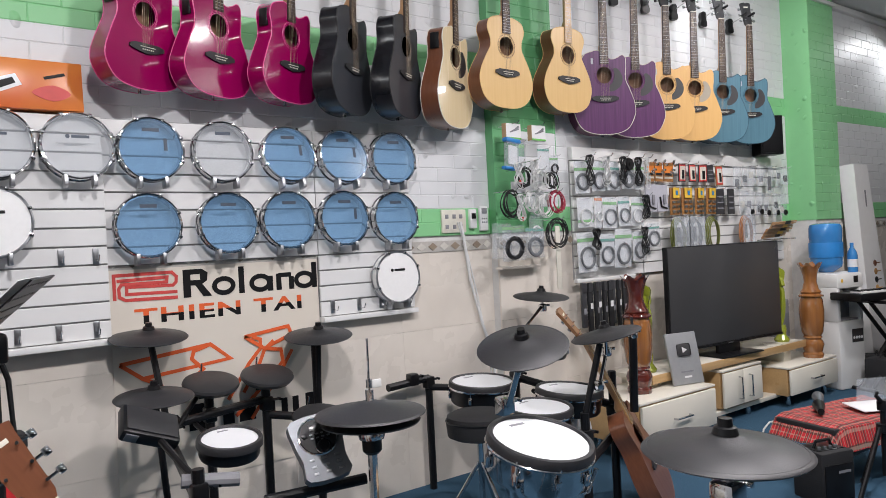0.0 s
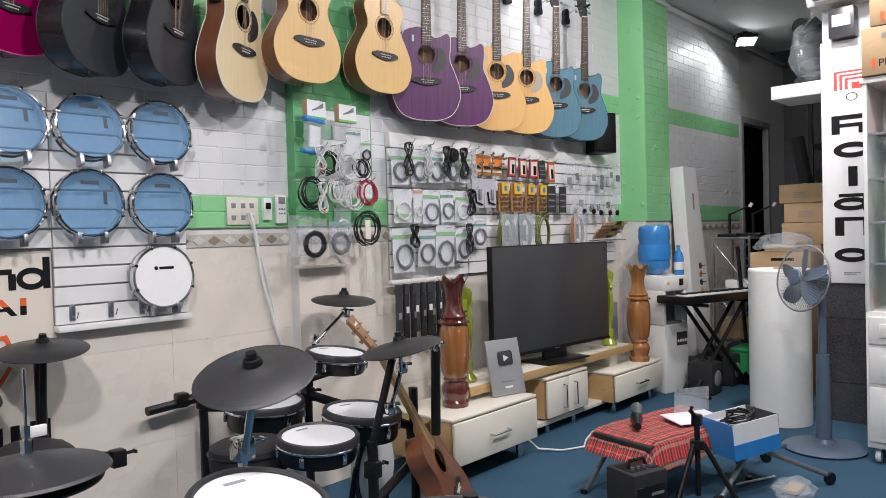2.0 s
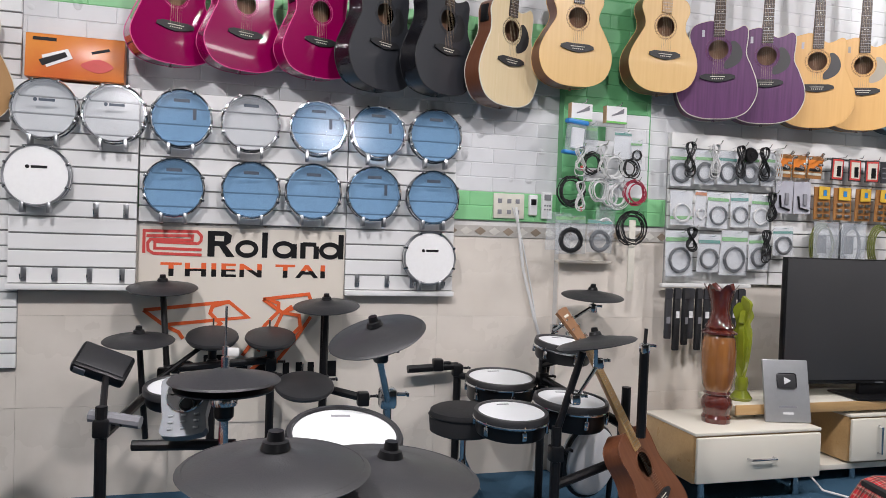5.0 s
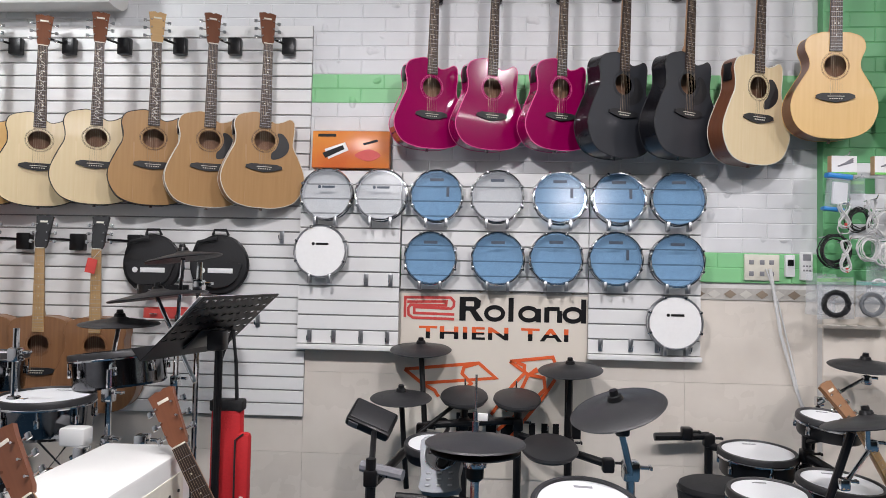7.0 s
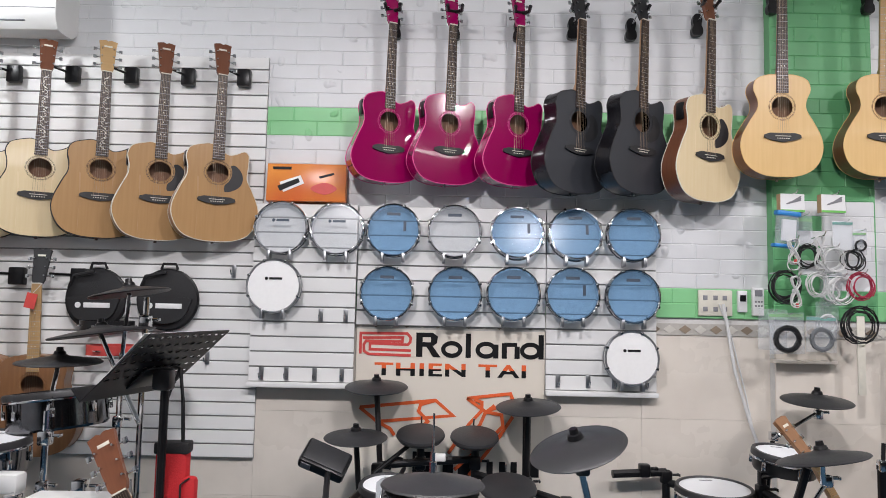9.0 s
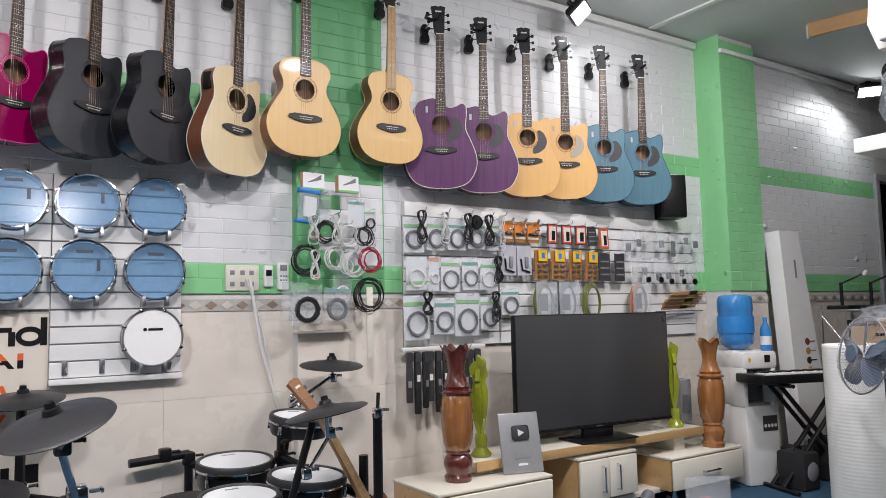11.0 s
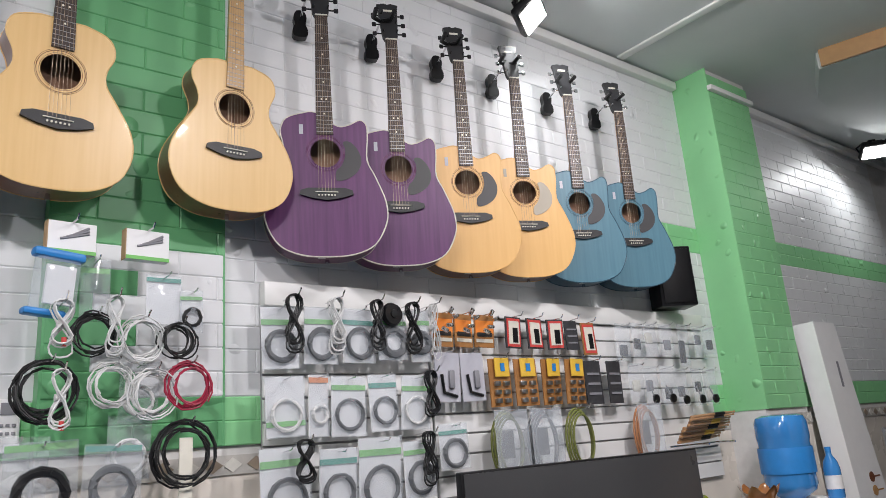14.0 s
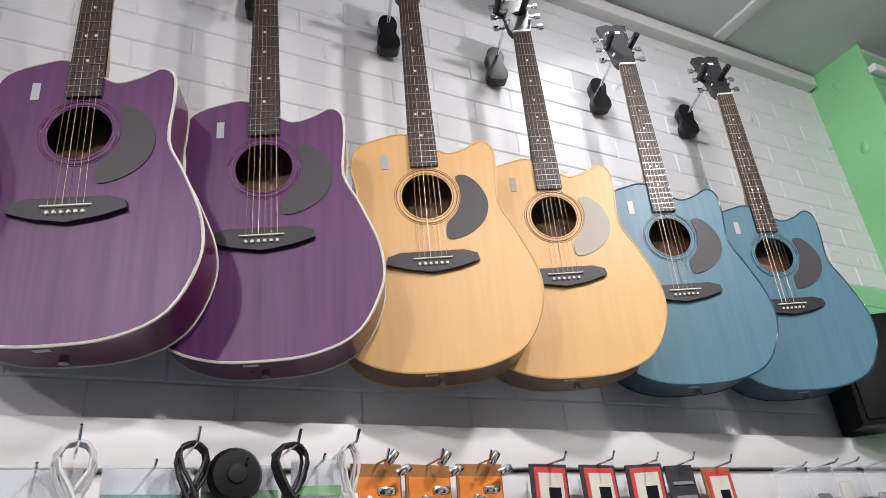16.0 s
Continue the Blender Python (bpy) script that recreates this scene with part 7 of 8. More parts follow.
hat = thing("pink_cap", pose(5.10, 1.28, 1.687), "salmon pink cloth cap on the glass shelf", "cap")
part("crown", lathe_bm([(0.10, 0), (0.095, 0.05), (0.07, 0.10), (0, 0.125)], 24), "pink_cloth", hat)
part("brim", lathe_bm([(0.09, 0.0), (0.15, -0.002), (0.15, 0.004), (0.09, 0.008)], 24), "pink_cloth", hat)
for x, y, z, sx, sy, sz, mat, lab in ((5.12, 1.25, 1.236, 0.2, 0.26, 0.07, "cardboard", "flat brown box on the glass shelf"), (5.12, 1.25, 1.307, 0.18, 0.2, 0.03, "paper_white", "white booklet lying on the brown box"), (5.12, 1.27, 1.026, 0.16, 0.22, 0.12, "paper_white", "white device box on the glass shelf"), (5.10, 1.27, 0.785, 0.18, 0.2, 0.04, "red_ink", "red boxed accessory on the cabinet"), (5.10, 1.27, 0.826, 0.18, 0.2, 0.05, "paper_black", "black boxed accessory on the cabinet")):
    b = thing("shelf_box", pose(x, y, z), lab, "box", "boxes in the cabinet")
    part("box", box_bm(0, 0, sz / 2, sx, sy, sz, 0.004), mat, b)
for i, (z, h, y) in enumerate(((1.967, 0.24, 1.19), (2.209, 0.17, 1.15))):
    c = thing("product_carton", pose(5.10, y, z), "brown product carton with printed codes on the cabinet", "carton", "product cartons")
    part("carton", box_bm(0, 0, h / 2, 0.42, 0.52, h - 0.002, 0.004), "cardboard", c)
    part("print_bar", box_bm(-0.2115, 0.10, h * 0.80, 0.002, 0.14, 0.022), "grey_ink", c)
    part("print_mark", box_bm(-0.2115, 0.205, h * 0.25, 0.002, 0.018, 0.045), "orange_ink", c)
    cu = bpy.data.curves.new("carton_code", "FONT")
    cu.body, cu.size, cu.extrude = ("PD-140DS", "TD-50")[i], 0.052, 0.0006
    word = bpy.data.objects.new("carton_code", cu)
    bm = bmesh.new()
    bm.from_mesh(bpy.data.meshes.new_from_object(word))
    bpy.data.objects.remove(word)
    part("lettering", bm, "black_ink", c, "printed product code", m=Matrix.Translation((-0.2118, 0.185, h * 0.17)) @ Matrix(((0, 0, -1, 0), (-1, 0, 0, 0), (0, 1, 0, 0), (0, 0, 0, 1))), smooth=False)
# floodlight that is off: a black block with a pale plate as its glass
bf = thing("boxed_floodlight", pose(5.66, 1.711, 2.354), "unlit black floodlight with a pale glass face", "box")
part("box", box_bm(0.04, 0, 0.09, 0.16, 0.14, 0.18, 0.003), "paper_black", bf)
part("picture", box_bm(-0.042, 0, 0.10, 0.003, 0.10, 0.07, 0.0), "white_ink", bf)

# ---- floor clutter by the TV ----
tb = thing("tartan_bench", pose(3.98, 2.10, 0, 0, 0, -12), "low folding bench covered with a red tartan cloth", "bench")
bm = bmesh.new()
n = 14
grid = [[bm.verts.new((-0.36 + 0.72 * i / n, -0.19 + 0.38 * j / n, 0.30 + 0.006 * noise.noise(Vector((i, j, 0)) * 0.9) - (0.10 if i == 0 else 0.02 if i == 1 else 0) - (0.12 if j == 0 else 0.015 if j == 1 else 0))) for j in range(n + 1)] for i in range(n + 1)]
for i in range(n):
    for j in range(n):
        bm.faces.new((grid[i][j], grid[i + 1][j], grid[i + 1][j + 1], grid[i][j + 1]))
cl = part("tartan_cloth", bm, "tartan", tb, "red tartan cloth")
part("seat", box_bm(0.01, 0.01, 0.265, 0.66, 0.33, 0.04, 0.008), "cloth_black", tb)
for sx in (-1, 1):
    for sy in (-1, 1):
        part("leg", rod_bm((sx * 0.26, sy * 0.10, 0.25), (sx * 0.36, sy * 0.19, 0.012), 0.012), "silver", tb)
        part("foot", lathe_bm([(0, 0), (0.018, 0.0), (0.018, 0.02), (0, 0.022)], 12, Matrix.Translation((sx * 0.365, sy * 0.195, 0))), "black_plastic", tb)
for x, y, z, lab in ((3.84, 2.18, 0.312, "black microphone body lying on the bench"), (4.02, 2.27, 0.312, "small grey clip part lying on the bench")):
    mc = thing("microphone", pose(x, y, z + 0.018, 0, 90, 30), lab, "microphone")
    part("body", lathe_bm([(0, -0.09), (0.016, -0.09), (0.02, 0.0), (0.028, 0.03), (0.03, 0.06), (0, 0.085)], 18), "black_plastic" if "black" in lab else "silver", mc)
lp = thing("plastic_tray", pose(4.10, 2.02, 0.315, 3, 0, -30), "clear plastic tray with papers on the bench", "tray")
part("sheet", box_bm(0, 0, 0.005, 0.26, 0.17, 0.006, 0.002), "paper_white", lp)
part("cover", box_bm(0.05, 0.08, 0.06, 0.2, 0.003, 0.13, 0.001), "clear_plastic", lp)
bb = thing("open_carton", pose(4.13, 1.80, 0.20, 0, -6, -28), "open white and blue product box full of cables", "box")
for s in (-1, 1):
    part("side", box_bm(0, s * 0.10, 0.08, 0.26, 0.004, 0.16), "paper_white", bb)
    part("end", box_bm(s * 0.13, 0, 0.08, 0.004, 0.204, 0.16), "paper_black" if s > 0 else "paper_blue", bb)
part("band", box_bm(0, -0.1035, 0.035, 0.262, 0.003, 0.07), "paper_blue", bb)
part("bottom", box_bm(0, 0, 0.003, 0.26, 0.2, 0.006), "paper_white", bb)
rnd = random.Random(8)
part("cable", tube_bm([(0.10 * math.cos(i * 0.9) * rnd.uniform(0.5, 1), 0.07 * math.sin(i * 0.9) * rnd.uniform(0.5, 1), 0.13 + 0.006 * (i % 9)) for i in range(40)], 0.005, 5), "cable_black", bb)
br = thing("folding_trolley", pose(4.25, 1.86, 0, 0, 0, -25), "low aluminium trolley with small black wheels", "trolley")
part("deck", box_bm(0, 0, 0.185, 0.34, 0.26, 0.02, 0.004), "silver", br)
for sx in (-1, 1):
    part("rail", rod_bm((sx * 0.05, -0.10, 0.17), (sx * 0.32, -0.22, 0.05), 0.012), "silver", br)
    part("rail", rod_bm((sx * 0.05, 0.10, 0.17), (sx * 0.32, 0.16, 0.05), 0.012), "silver", br)
    for sy in (-0.22, 0.16):
        part("wheel", lathe_bm([(0, -0.012), (0.028, -0.012), (0.03, 0), (0.028, 0.012), (0, 0.012)], 16, Matrix.Translation((sx * 0.34, sy, 0.03)) @ Matrix.Rotation(radians(90), 4, "X")), "black_plastic", br)
tp = thing("tripod", pose(3.70, 1.83, 0), "black camera tripod with a phone clamp", "tripod")
part("column", rod_bm((0, 0, 0.10), (0, 0, 0.40), 0.012), "black_metal", tp)
part("crown", lathe_bm([(0, 0.34), (0.03, 0.335), (0.032, 0.30), (0, 0.29)], 18), "black_plastic", tp)
hd = part("head", box_bm(0, 0, 0.42, 0.04, 0.04, 0.05, 0.008), "black_plastic", tp)
part("phone_clamp", tube_bm([(-0.02, 0, 0.44), (-0.06, 0.0, 0.47), (-0.05, 0.0, 0.485)], 0.010), "black_plastic", tp)
for a in (50, 170, 290):
    c, s = math.cos(radians(a)), math.sin(radians(a))
    part("leg", rod_bm((0.025 * c, 0.025 * s, 0.32), (0.20 * c, 0.20 * s, 0.01), 0.011), "black_metal", tp)
    part("foot", lathe_bm([(0, 0), (0.013, 0), (0.013, 0.02), (0, 0.025)], 10, Matrix.Translation((0.203 * c, 0.203 * s, 0))), "rubber", tp)
ap = thing("small_amplifier", pose(3.52, 2.02, 0, 0, 0, -18), "small black portable amplifier on the carpet", "amplifier")
part("cabinet", box_bm(0, 0, 0.115, 0.19, 0.17, 0.23, 0.010), "cloth_black", ap)
part("grille", box_bm(0, -0.087, 0.095, 0.16, 0.006, 0.16, 0.004), "black_metal", ap)
part("top_panel", box_bm(0, 0, 0.231, 0.15, 0.10, 0.004, 0.001), "black_plastic", ap)
part("handle", tube_bm([(-0.05, 0, 0.232), (-0.04, 0, 0.262), (0.04, 0, 0.262), (0.05, 0, 0.232)], 0.008), "black_plastic", ap)
part("print_bar", box_bm(0.03, -0.091, 0.14, 0.07, 0.001, 0.012), "grey_ink", ap)
for i in range(4):
    part("knob", rod_bm((-0.05 + 0.032 * i, -0.03, 0.232), (-0.05 + 0.032 * i, -0.03, 0.244), 0.008), "silver", ap)
c = thing("product_carton", pose(2.62, 1.62, 0, 0, 0, 20), "flat brown carton lying on the carpet", "carton", "product cartons")
part("carton", box_bm(0, 0, 0.06, 0.34, 0.22, 0.12, 0.004), "cardboard", c)
part("print_bar", box_bm(0.02, -0.1115, 0.06, 0.12, 0.002, 0.025), "grey_ink", c)
c = thing("carton_lid", pose(3.15, 1.75, 0, 0, 0, 8), "flattened brown carton with a black microphone on it", "carton")
part("sheet", box_bm(0, 0, 0.012, 0.26, 0.22, 0.024, 0.003), "cardboard", c)
mc = thing("microphone", pose(3.16, 1.76, 0.047, 0, 90, 40), "black microphone lying on the flat carton", "microphone")
part("body", lathe_bm([(0, -0.08), (0.014, -0.08), (0.018, 0.0), (0.024, 0.03), (0.024, 0.06), (0, 0.075)], 16), "black_plastic", mc)
bgp = thing("plastic_packet", pose(4.27, 1.62, 0), "crumpled plastic packet of brown parts on the carpet", "packet")
bm = bmesh.new()
bmesh.ops.create_icosphere(bm, subdivisions=3, radius=0.10)
for v in bm.verts:
    v.co = Vector((v.co.x * 1.2, v.co.y * 0.9, max(v.co.z, -0.02) * 0.45 + 0.010)) * (1 + 0.3 * noise.noise(v.co * 18))
part("film", bm, "bag_film", bgp, smooth=False)
part("contents", box_bm(0, 0, 0.014, 0.13, 0.07, 0.02, 0.006), "cardboard", bgp)
stk = thing("white_stick", pose(4.30, 1.80, 0.006, 0, 90, -25), "thin white stick on the carpet", "stick")
part("shaft", rod_bm((0, 0, -0.12), (0, 0, 0.12), 0.006), "white_paint", stk)
fc = thing("floor_cable", pose(0, 0, 0), "white power cable lying on the carpet", "cable")
part("cable", tube_bm([(4.02, 2.98, 0.10), (4.06, 2.90, 0.02), (4.15, 2.80, 0.007), (4.28, 2.74, 0.007), (4.40, 2.80, 0.007), (4.58, 2.86, 0.007), (4.80, 2.78, 0.007), (4.95, 2.66, 0.007), (5.05, 2.45, 0.007)], 0.006, 6), "cable_white", fc)
fc = thing("floor_cable", pose(0, 0, 0), "black cable lying on the carpet", "cable")
part("cable", tube_bm([(4.85, 2.25, 0.006), (4.95, 2.32, 0.006), (5.05, 2.28, 0.006), (5.18, 2.36, 0.006), (5.3, 2.5, 0.006)], 0.006, 6), "cable_black", fc)

# ---- packets and cables on hooks ----
BY = RIGHT_WALL - 0.024
PY = PIL - 0.008


def coil(r, n=2.6, wob=0.004, seed=1, thick=0.0045, squash=1.0):
    rnd = random.Random(seed)
    pts = []
    for i in range(int(n * 16) + 1):
        a = 2 * math.pi * i / 16
        rr = r * (1 + 0.05 * math.sin(a * 0.37 + seed)) + rnd.uniform(-wob, wob) * 0.4
        pts.append((rr * math.cos(a), -0.0022 * i / 16 - 0.001 * math.sin(a * 1.7), rr * squash * math.sin(a)))
    return tube_bm(pts, thick, 6)


def packet(x0, x1, z0, z1, y, cable="cable_grey", band="paper_green", label="clear packet with a coiled cable and green header", card=True, band_at=0.82, seed=1, thick=0.0045, coil_r=None, hook_top=True):
    w, h = x1 - x0, z1 - z0
    p = thing("cable_packet", pose((x0 + x1) / 2, y, z0, random.Random(seed).uniform(-2, 3), random.Random(seed + 7).uniform(-2, 2), random.Random(seed + 3).uniform(-6, 6)), label, "packet", "hanging packets")
    if card:
        part("backing_card", box_bm(0, 0.004, h / 2, w * 0.96, 0.002, h * 0.97, 0.0005), "paper_white", p, smooth=False)
    if band:
        part("band", box_bm(0, -0.0005, h * band_at, w * 0.96, 0.0025, h * 0.085, 0.0005), band, p, "coloured printed band", smooth=False)
    bm = bmesh.new()
    n = 6
    front = [[bm.verts.new((w * (i / n - 0.5), -0.012 * math.sin(math.pi * i / n) * math.sin(math.pi * min(j / n + 0.1, 1)) - 0.003 + 0.003 * noise.noise(Vector((i, j, seed)) * 1.3), h * j / n)) for j in range(n + 1)] for i in range(n + 1)]
    for i in range(n):
        for j in range(n):
            bm.faces.new((front[i][j], front[i + 1][j], front[i + 1][j + 1], front[i][j + 1]))
    part("bag", bm, "bag_film", p, "clear plastic bag")
    if cable:
        r = coil_r or min(w * 0.36, h * 0.28)
        part("cable", coil(r, 3.2, seed=seed, thick=thick), cable, p, "coiled cable", m=pose(0, -0.004, h * 0.36))
    if hook_top:
        part("hook_wire", tube_bm([(0, 0.03, h * 0.93), (0, -0.045, h * 0.95), (0, -0.055, h * 0.99)], 0.0022, 5), "chrome", p, "steel display hook")
    return p


def loop_cable(x, z, y, w, h, mat, label, seed=1, thick=0.005, turns=5):
    c = thing("looped_cable", pose(x, y, z), label, "cable", "hanging cables")
    rnd = random.Random(seed)
    for k in range(turns):
        s = rnd.uniform(0.8, 1.1)
        pts = []
        for i in range(22):
            a = 2 * math.pi * i / 22
            pts.append((w / 2 * s * math.sin(2 * a) + rnd.uniform(-0.002, 0.002), -0.006 * k + 0.004 * math.sin(a), -h * s * (1 - math.cos(a)) / 2))
        part("loop", tube_bm(pts, thick * 0.62, 6, True), mat, c)
    part("tie", rod_bm((-0.012, -0.008, -h * 0.45), (0.012, -0.008, -h * 0.45), 0.009, seg=8), mat, c)
    part("hook_wire", tube_bm([(0, 0.06, -0.006), (0, -0.05, -0.004), (0, -0.065, 0.012)], 0.0025, 5), "chrome", c, "steel display hook")
    return c


ROW1 = [(3.44, 3.565, 1.505, 1.705, "cable_grey", "paper_green"), (3.575, 3.70, 1.52, 1.705, "cable_grey", "paper_green"), (3.72, 3.85, 1.525, 1.71, "cable_grey", "paper_teal"), (3.86, 3.98, 1.535, 1.71, "cable_grey", "paper_green"), (4.00, 4.085, 1.53, 1.72, "cable_grey", "paper_green")]
for i, (a, b, c, d, cab, bd) in enumerate(ROW1):
    packet(a, b, c, d, 3.365 - 0.006 * (i % 2), cab, bd, seed=i + 1, band_at=0.74, thick=0.007 if i < 3 else 0.012)
loop_cable(3.53, 1.735, 3.34, 0.05, 0.17, "cable_black", "black looped cable hanging over a packet", 1)
loop_cable(3.685, 1.735, 3.34, 0.05, 0.17, "cable_white", "white looped cable with a red plug", 2)
loop_cable(3.84, 1.735, 3.34, 0.045, 0.165, "cable_black", "black looped power cable hanging over a packet", 3)
loop_cable(3.99, 1.735, 3.34, 0.055, 0.17, "cable_black", "black looped cable with a thick plug", 4)
loop_cable(4.09, 1.74, 3.35, 0.03, 0.19, "cable_white", "thin white looped cable on a hook", 5, 0.003)
sp = thing("cable_spool", pose(3.905, 3.335, 1.69), "round black retracting cable spool", "spool")
part("spool", lathe_bm([(0, 0.016), (0.035, 0.014), (0.042, 0.0), (0.035, -0.012), (0, -0.012)], 24, Matrix.Rotation(radians(90), 4, "X")), "black_plastic", sp)
part("hub", lathe_bm([(0, 0.02), (0.014, 0.019), (0.016, 0.012)], 16, Matrix.Rotation(radians(90), 4, "X")), "black_metal", sp)
ROW2 = [(3.45, 3.58, 1.30, 1.485, "cable_white", "paper_green", 0.22), (3.585, 3.66, 1.295, 1.49, "cable_white", "paper_orange", 0.90), (3.67, 3.80, 1.29, 1.485, "cable_grey", "paper_green", 0.80), (3.815, 3.93, 1.30, 1.49, "cable_grey", "paper_teal", 0.80), (3.94, 4.06, 1.30, 1.485, "cable_white", "paper_green", 0.75)]
for i, (a, b, c, d, cab, bd, at_) in enumerate(ROW2):
    packet(a, b, c, d, 3.365 - 0.006 * (i % 2), cab, bd, seed=i + 11, band_at=at_, label="clear packet with a coiled lead and printed band")
loop_cable(4.05, 1.495, 3.34, 0.045, 0.15, "cable_black", "black looped cable on a hook", 6)
ROW3 = [(3.43, 3.60, 1.03, 1.275, "cable_grey", "paper_green"), (3.615, 3.75, 1.055, 1.26, "cable_grey", "paper_teal"), (3.755, 3.93, 1.04, 1.285, "cable_grey", "paper_green"), (3.935, 4.07, 1.075, 1.265, "cable_grey", "paper_green"), (4.10, 4.225, 1.155, 1.315, "cable_grey", "paper_teal")]
for i, (a, b, c, d, cab, bd) in enumerate(ROW3):
    packet(a, b, c, d, 3.365 - 0.006 * (i % 2), cab, bd, seed=i + 21, band_at=0.80, thick=0.006)
loop_cable(3.555, 1.29, 3.335, 0.05, 0.12, "cable_black", "black looped cable over a packet", 7)
loop_cable(4.02, 1.29, 3.335, 0.045, 0.16, "cable_black", "black looped power lead over a packet", 8)
# guitar straps below
for i in range(11):
    x = 3.455 + 0.044 * i
    s = thing("guitar_strap", pose(x, 3.36 - 0.01 * (i % 3), 0.97, 0, 0, 8 * ((i * 7) % 5 - 2)), "folded black guitar strap in its packet" if i % 3 else "patterned grey guitar strap in its packet", "strap", "guitar straps")
    hh = 0.27 + 0.03 * ((i * 5) % 3)
    part("band", box_bm(0, 0, -hh / 2, 0.036, 0.022, hh, 0.006), "cloth_black" if i % 3 else "paper_black", s)
    part("header_card", box_bm(0, -0.013, -0.03, 0.036, 0.002, 0.05), "paper_black", s)
    part("print_tag", box_bm(0, -0.0135, -0.17 + 0.03 * (i % 2), 0.02, 0.002, 0.035), "white_ink" if i % 2 else "grey_ink", s)
tagged(part("strap_rail", box_bm(3.70, 3.39, 0.982, 0.55, 0.03, 0.02, 0.003), "white_paint"), "white rail that holds the straps", "rail")


def card_pack(x0, x1, z0, z1, y, mat, label, extra=None, seed=1):
    w, h = x1 - x0, z1 - z0
    rnd = random.Random(seed)
    p = thing("accessory_pack", pose((x0 + x1) / 2, y, z0, rnd.uniform(-2, 3), rnd.uniform(-2, 2), rnd.uniform(-7, 7)), label, "packet", "accessory packs")
    part("card", box_bm(0, 0, h / 2, w * 0.94, 0.006, h * 0.96, 0.001), mat, p, smooth=False)
    if extra == "mat":
        part("window", box_bm(0, -0.004, h * 0.62, w * 0.86, 0.003, h * 0.38), "paper_orange", p, "orange rosin block", smooth=False)
        part("print_bar", box_bm(0, -0.0045, h * 0.22, w * 0.8, 0.003, h * 0.1), "bone", p, smooth=False)
        part("print_bar", box_bm(0, -0.0045, h * 0.40, w * 0.7, 0.003, h * 0.12), "ebony", p, smooth=False)
    if extra == "red":
        part("frame_print", box_bm(0, -0.004, h * 0.5, w * 0.8, 0.002, h * 0.86), "red_ink", p, smooth=False)
        part("picture", box_bm(0, -0.0055, h * 0.5, w * 0.62, 0.002, h * 0.70), "bone", p, "small printed picture", smooth=False)
        part("picture", box_bm(0.006, -0.007, h * 0.42, w * 0.3, 0.002, h * 0.45), "black_ink", p, smooth=False)
    if extra == "yellow":
        part("tag", box_bm(0.004, -0.012, h * 0.80, w * 0.62, 0.006, h * 0.38, 0.002), "paper_yellow", p, "yellow tag", smooth=False)
        part("tag_print", box_bm(0.004, -0.0165, h * 0.80, w * 0.18, 0.002, h * 0.16), "paper_blue", p, smooth=False)
        for k in range(3):
            for s in (-1, 1):
                part("machine_head", box_bm(s * w * 0.2, -0.010, h * (0.14 + 0.17 * k), w * 0.24, 0.012, h * 0.09, 0.002), "steel", p)
    if extra == "grey":
        part("tool", tube_bm([(-w * 0.25, -0.008, h * 0.55), (-w * 0.18, -0.010, h * 0.2), (w * 0.30, -0.010, h * 0.12)], 0.006, 6), "black_metal", p, "dark bent tool")
        part("tool", box_bm(w * 0.12, -0.009, h * 0.45, w * 0.2, 0.012, h * 0.35, 0.004), "grey_ink", p)
    if extra == "black":
        for k in range(3):
            part("print_bar", box_bm(0, -0.0045, h * (0.25 + 0.22 * k), w * 0.7, 0.003, h * 0.05), "grey_ink", p, smooth=False)
    part("hook_wire", tube_bm([(0, 0.04, h * 0.97), (0, -0.05, h * 0.985), (0, -0.06, h + 0.012)], 0.0022, 5), "chrome", p, "steel display hook")
    return p


for i, x in enumerate((4.145, 4.245, 4.345)):
    card_pack(x - 0.048, x + 0.048, 1.585, 1.715, 3.365, "paper_brown", "brown and orange boxed accessory on a hook", "mat", i)
    cp = thing("chrome_capo", pose(x + 0.01, 3.325, 1.72), "bunch of chrome clips on a hook", "clip", "chrome clips")
    for k in range(4):
        part("clip", box_bm(0.012 * math.sin(k * 2.1), -0.004 * k, -0.008 - 0.026 * k, 0.03, 0.014, 0.014, 0.004), "chrome", cp, m=pose(0, 0, 0, 0, 25 * (k - 2), 0))
for i, x in enumerate((4.50, 4.625, 4.745)):
    card_pack(x - 0.047, x + 0.047, 1.585, 1.715, 3.365, "paper_black", "black and red boxed strings on a hook", "red", 20 + i)
card_pack(4.81, 4.89, 1.585, 1.715, 3.365, "paper_black", "dark boxed accessory on a hook", "black", 31)
card_pack(4.915, 5.00, 1.565, 1.71, 3.365, "paper_brown", "tan and black boxed strings on a hook", "red", 32)
for i, x in enumerate((4.15, 4.275)):
    card_pack(x - 0.056, x + 0.056, 1.385, 1.57, 3.365, "paper_grey", "grey card with a bent tool", "grey", 40 + i)
for i, x in enumerate((4.41, 4.55, 4.69, 4.83)):
    card_pack(x - 0.060, x + 0.060, 1.36, 1.55, 3.365, "paper_brown", "brown pack of tuning machines with a yellow tag", "yellow", 50 + i)
for i, x in enumerate((4.95, 5.09)):
    card_pack(x - 0.052, x + 0.052, 1.355, 1.545, 3.365, "paper_black", "black pack of small hardware", "black", 60 + i)
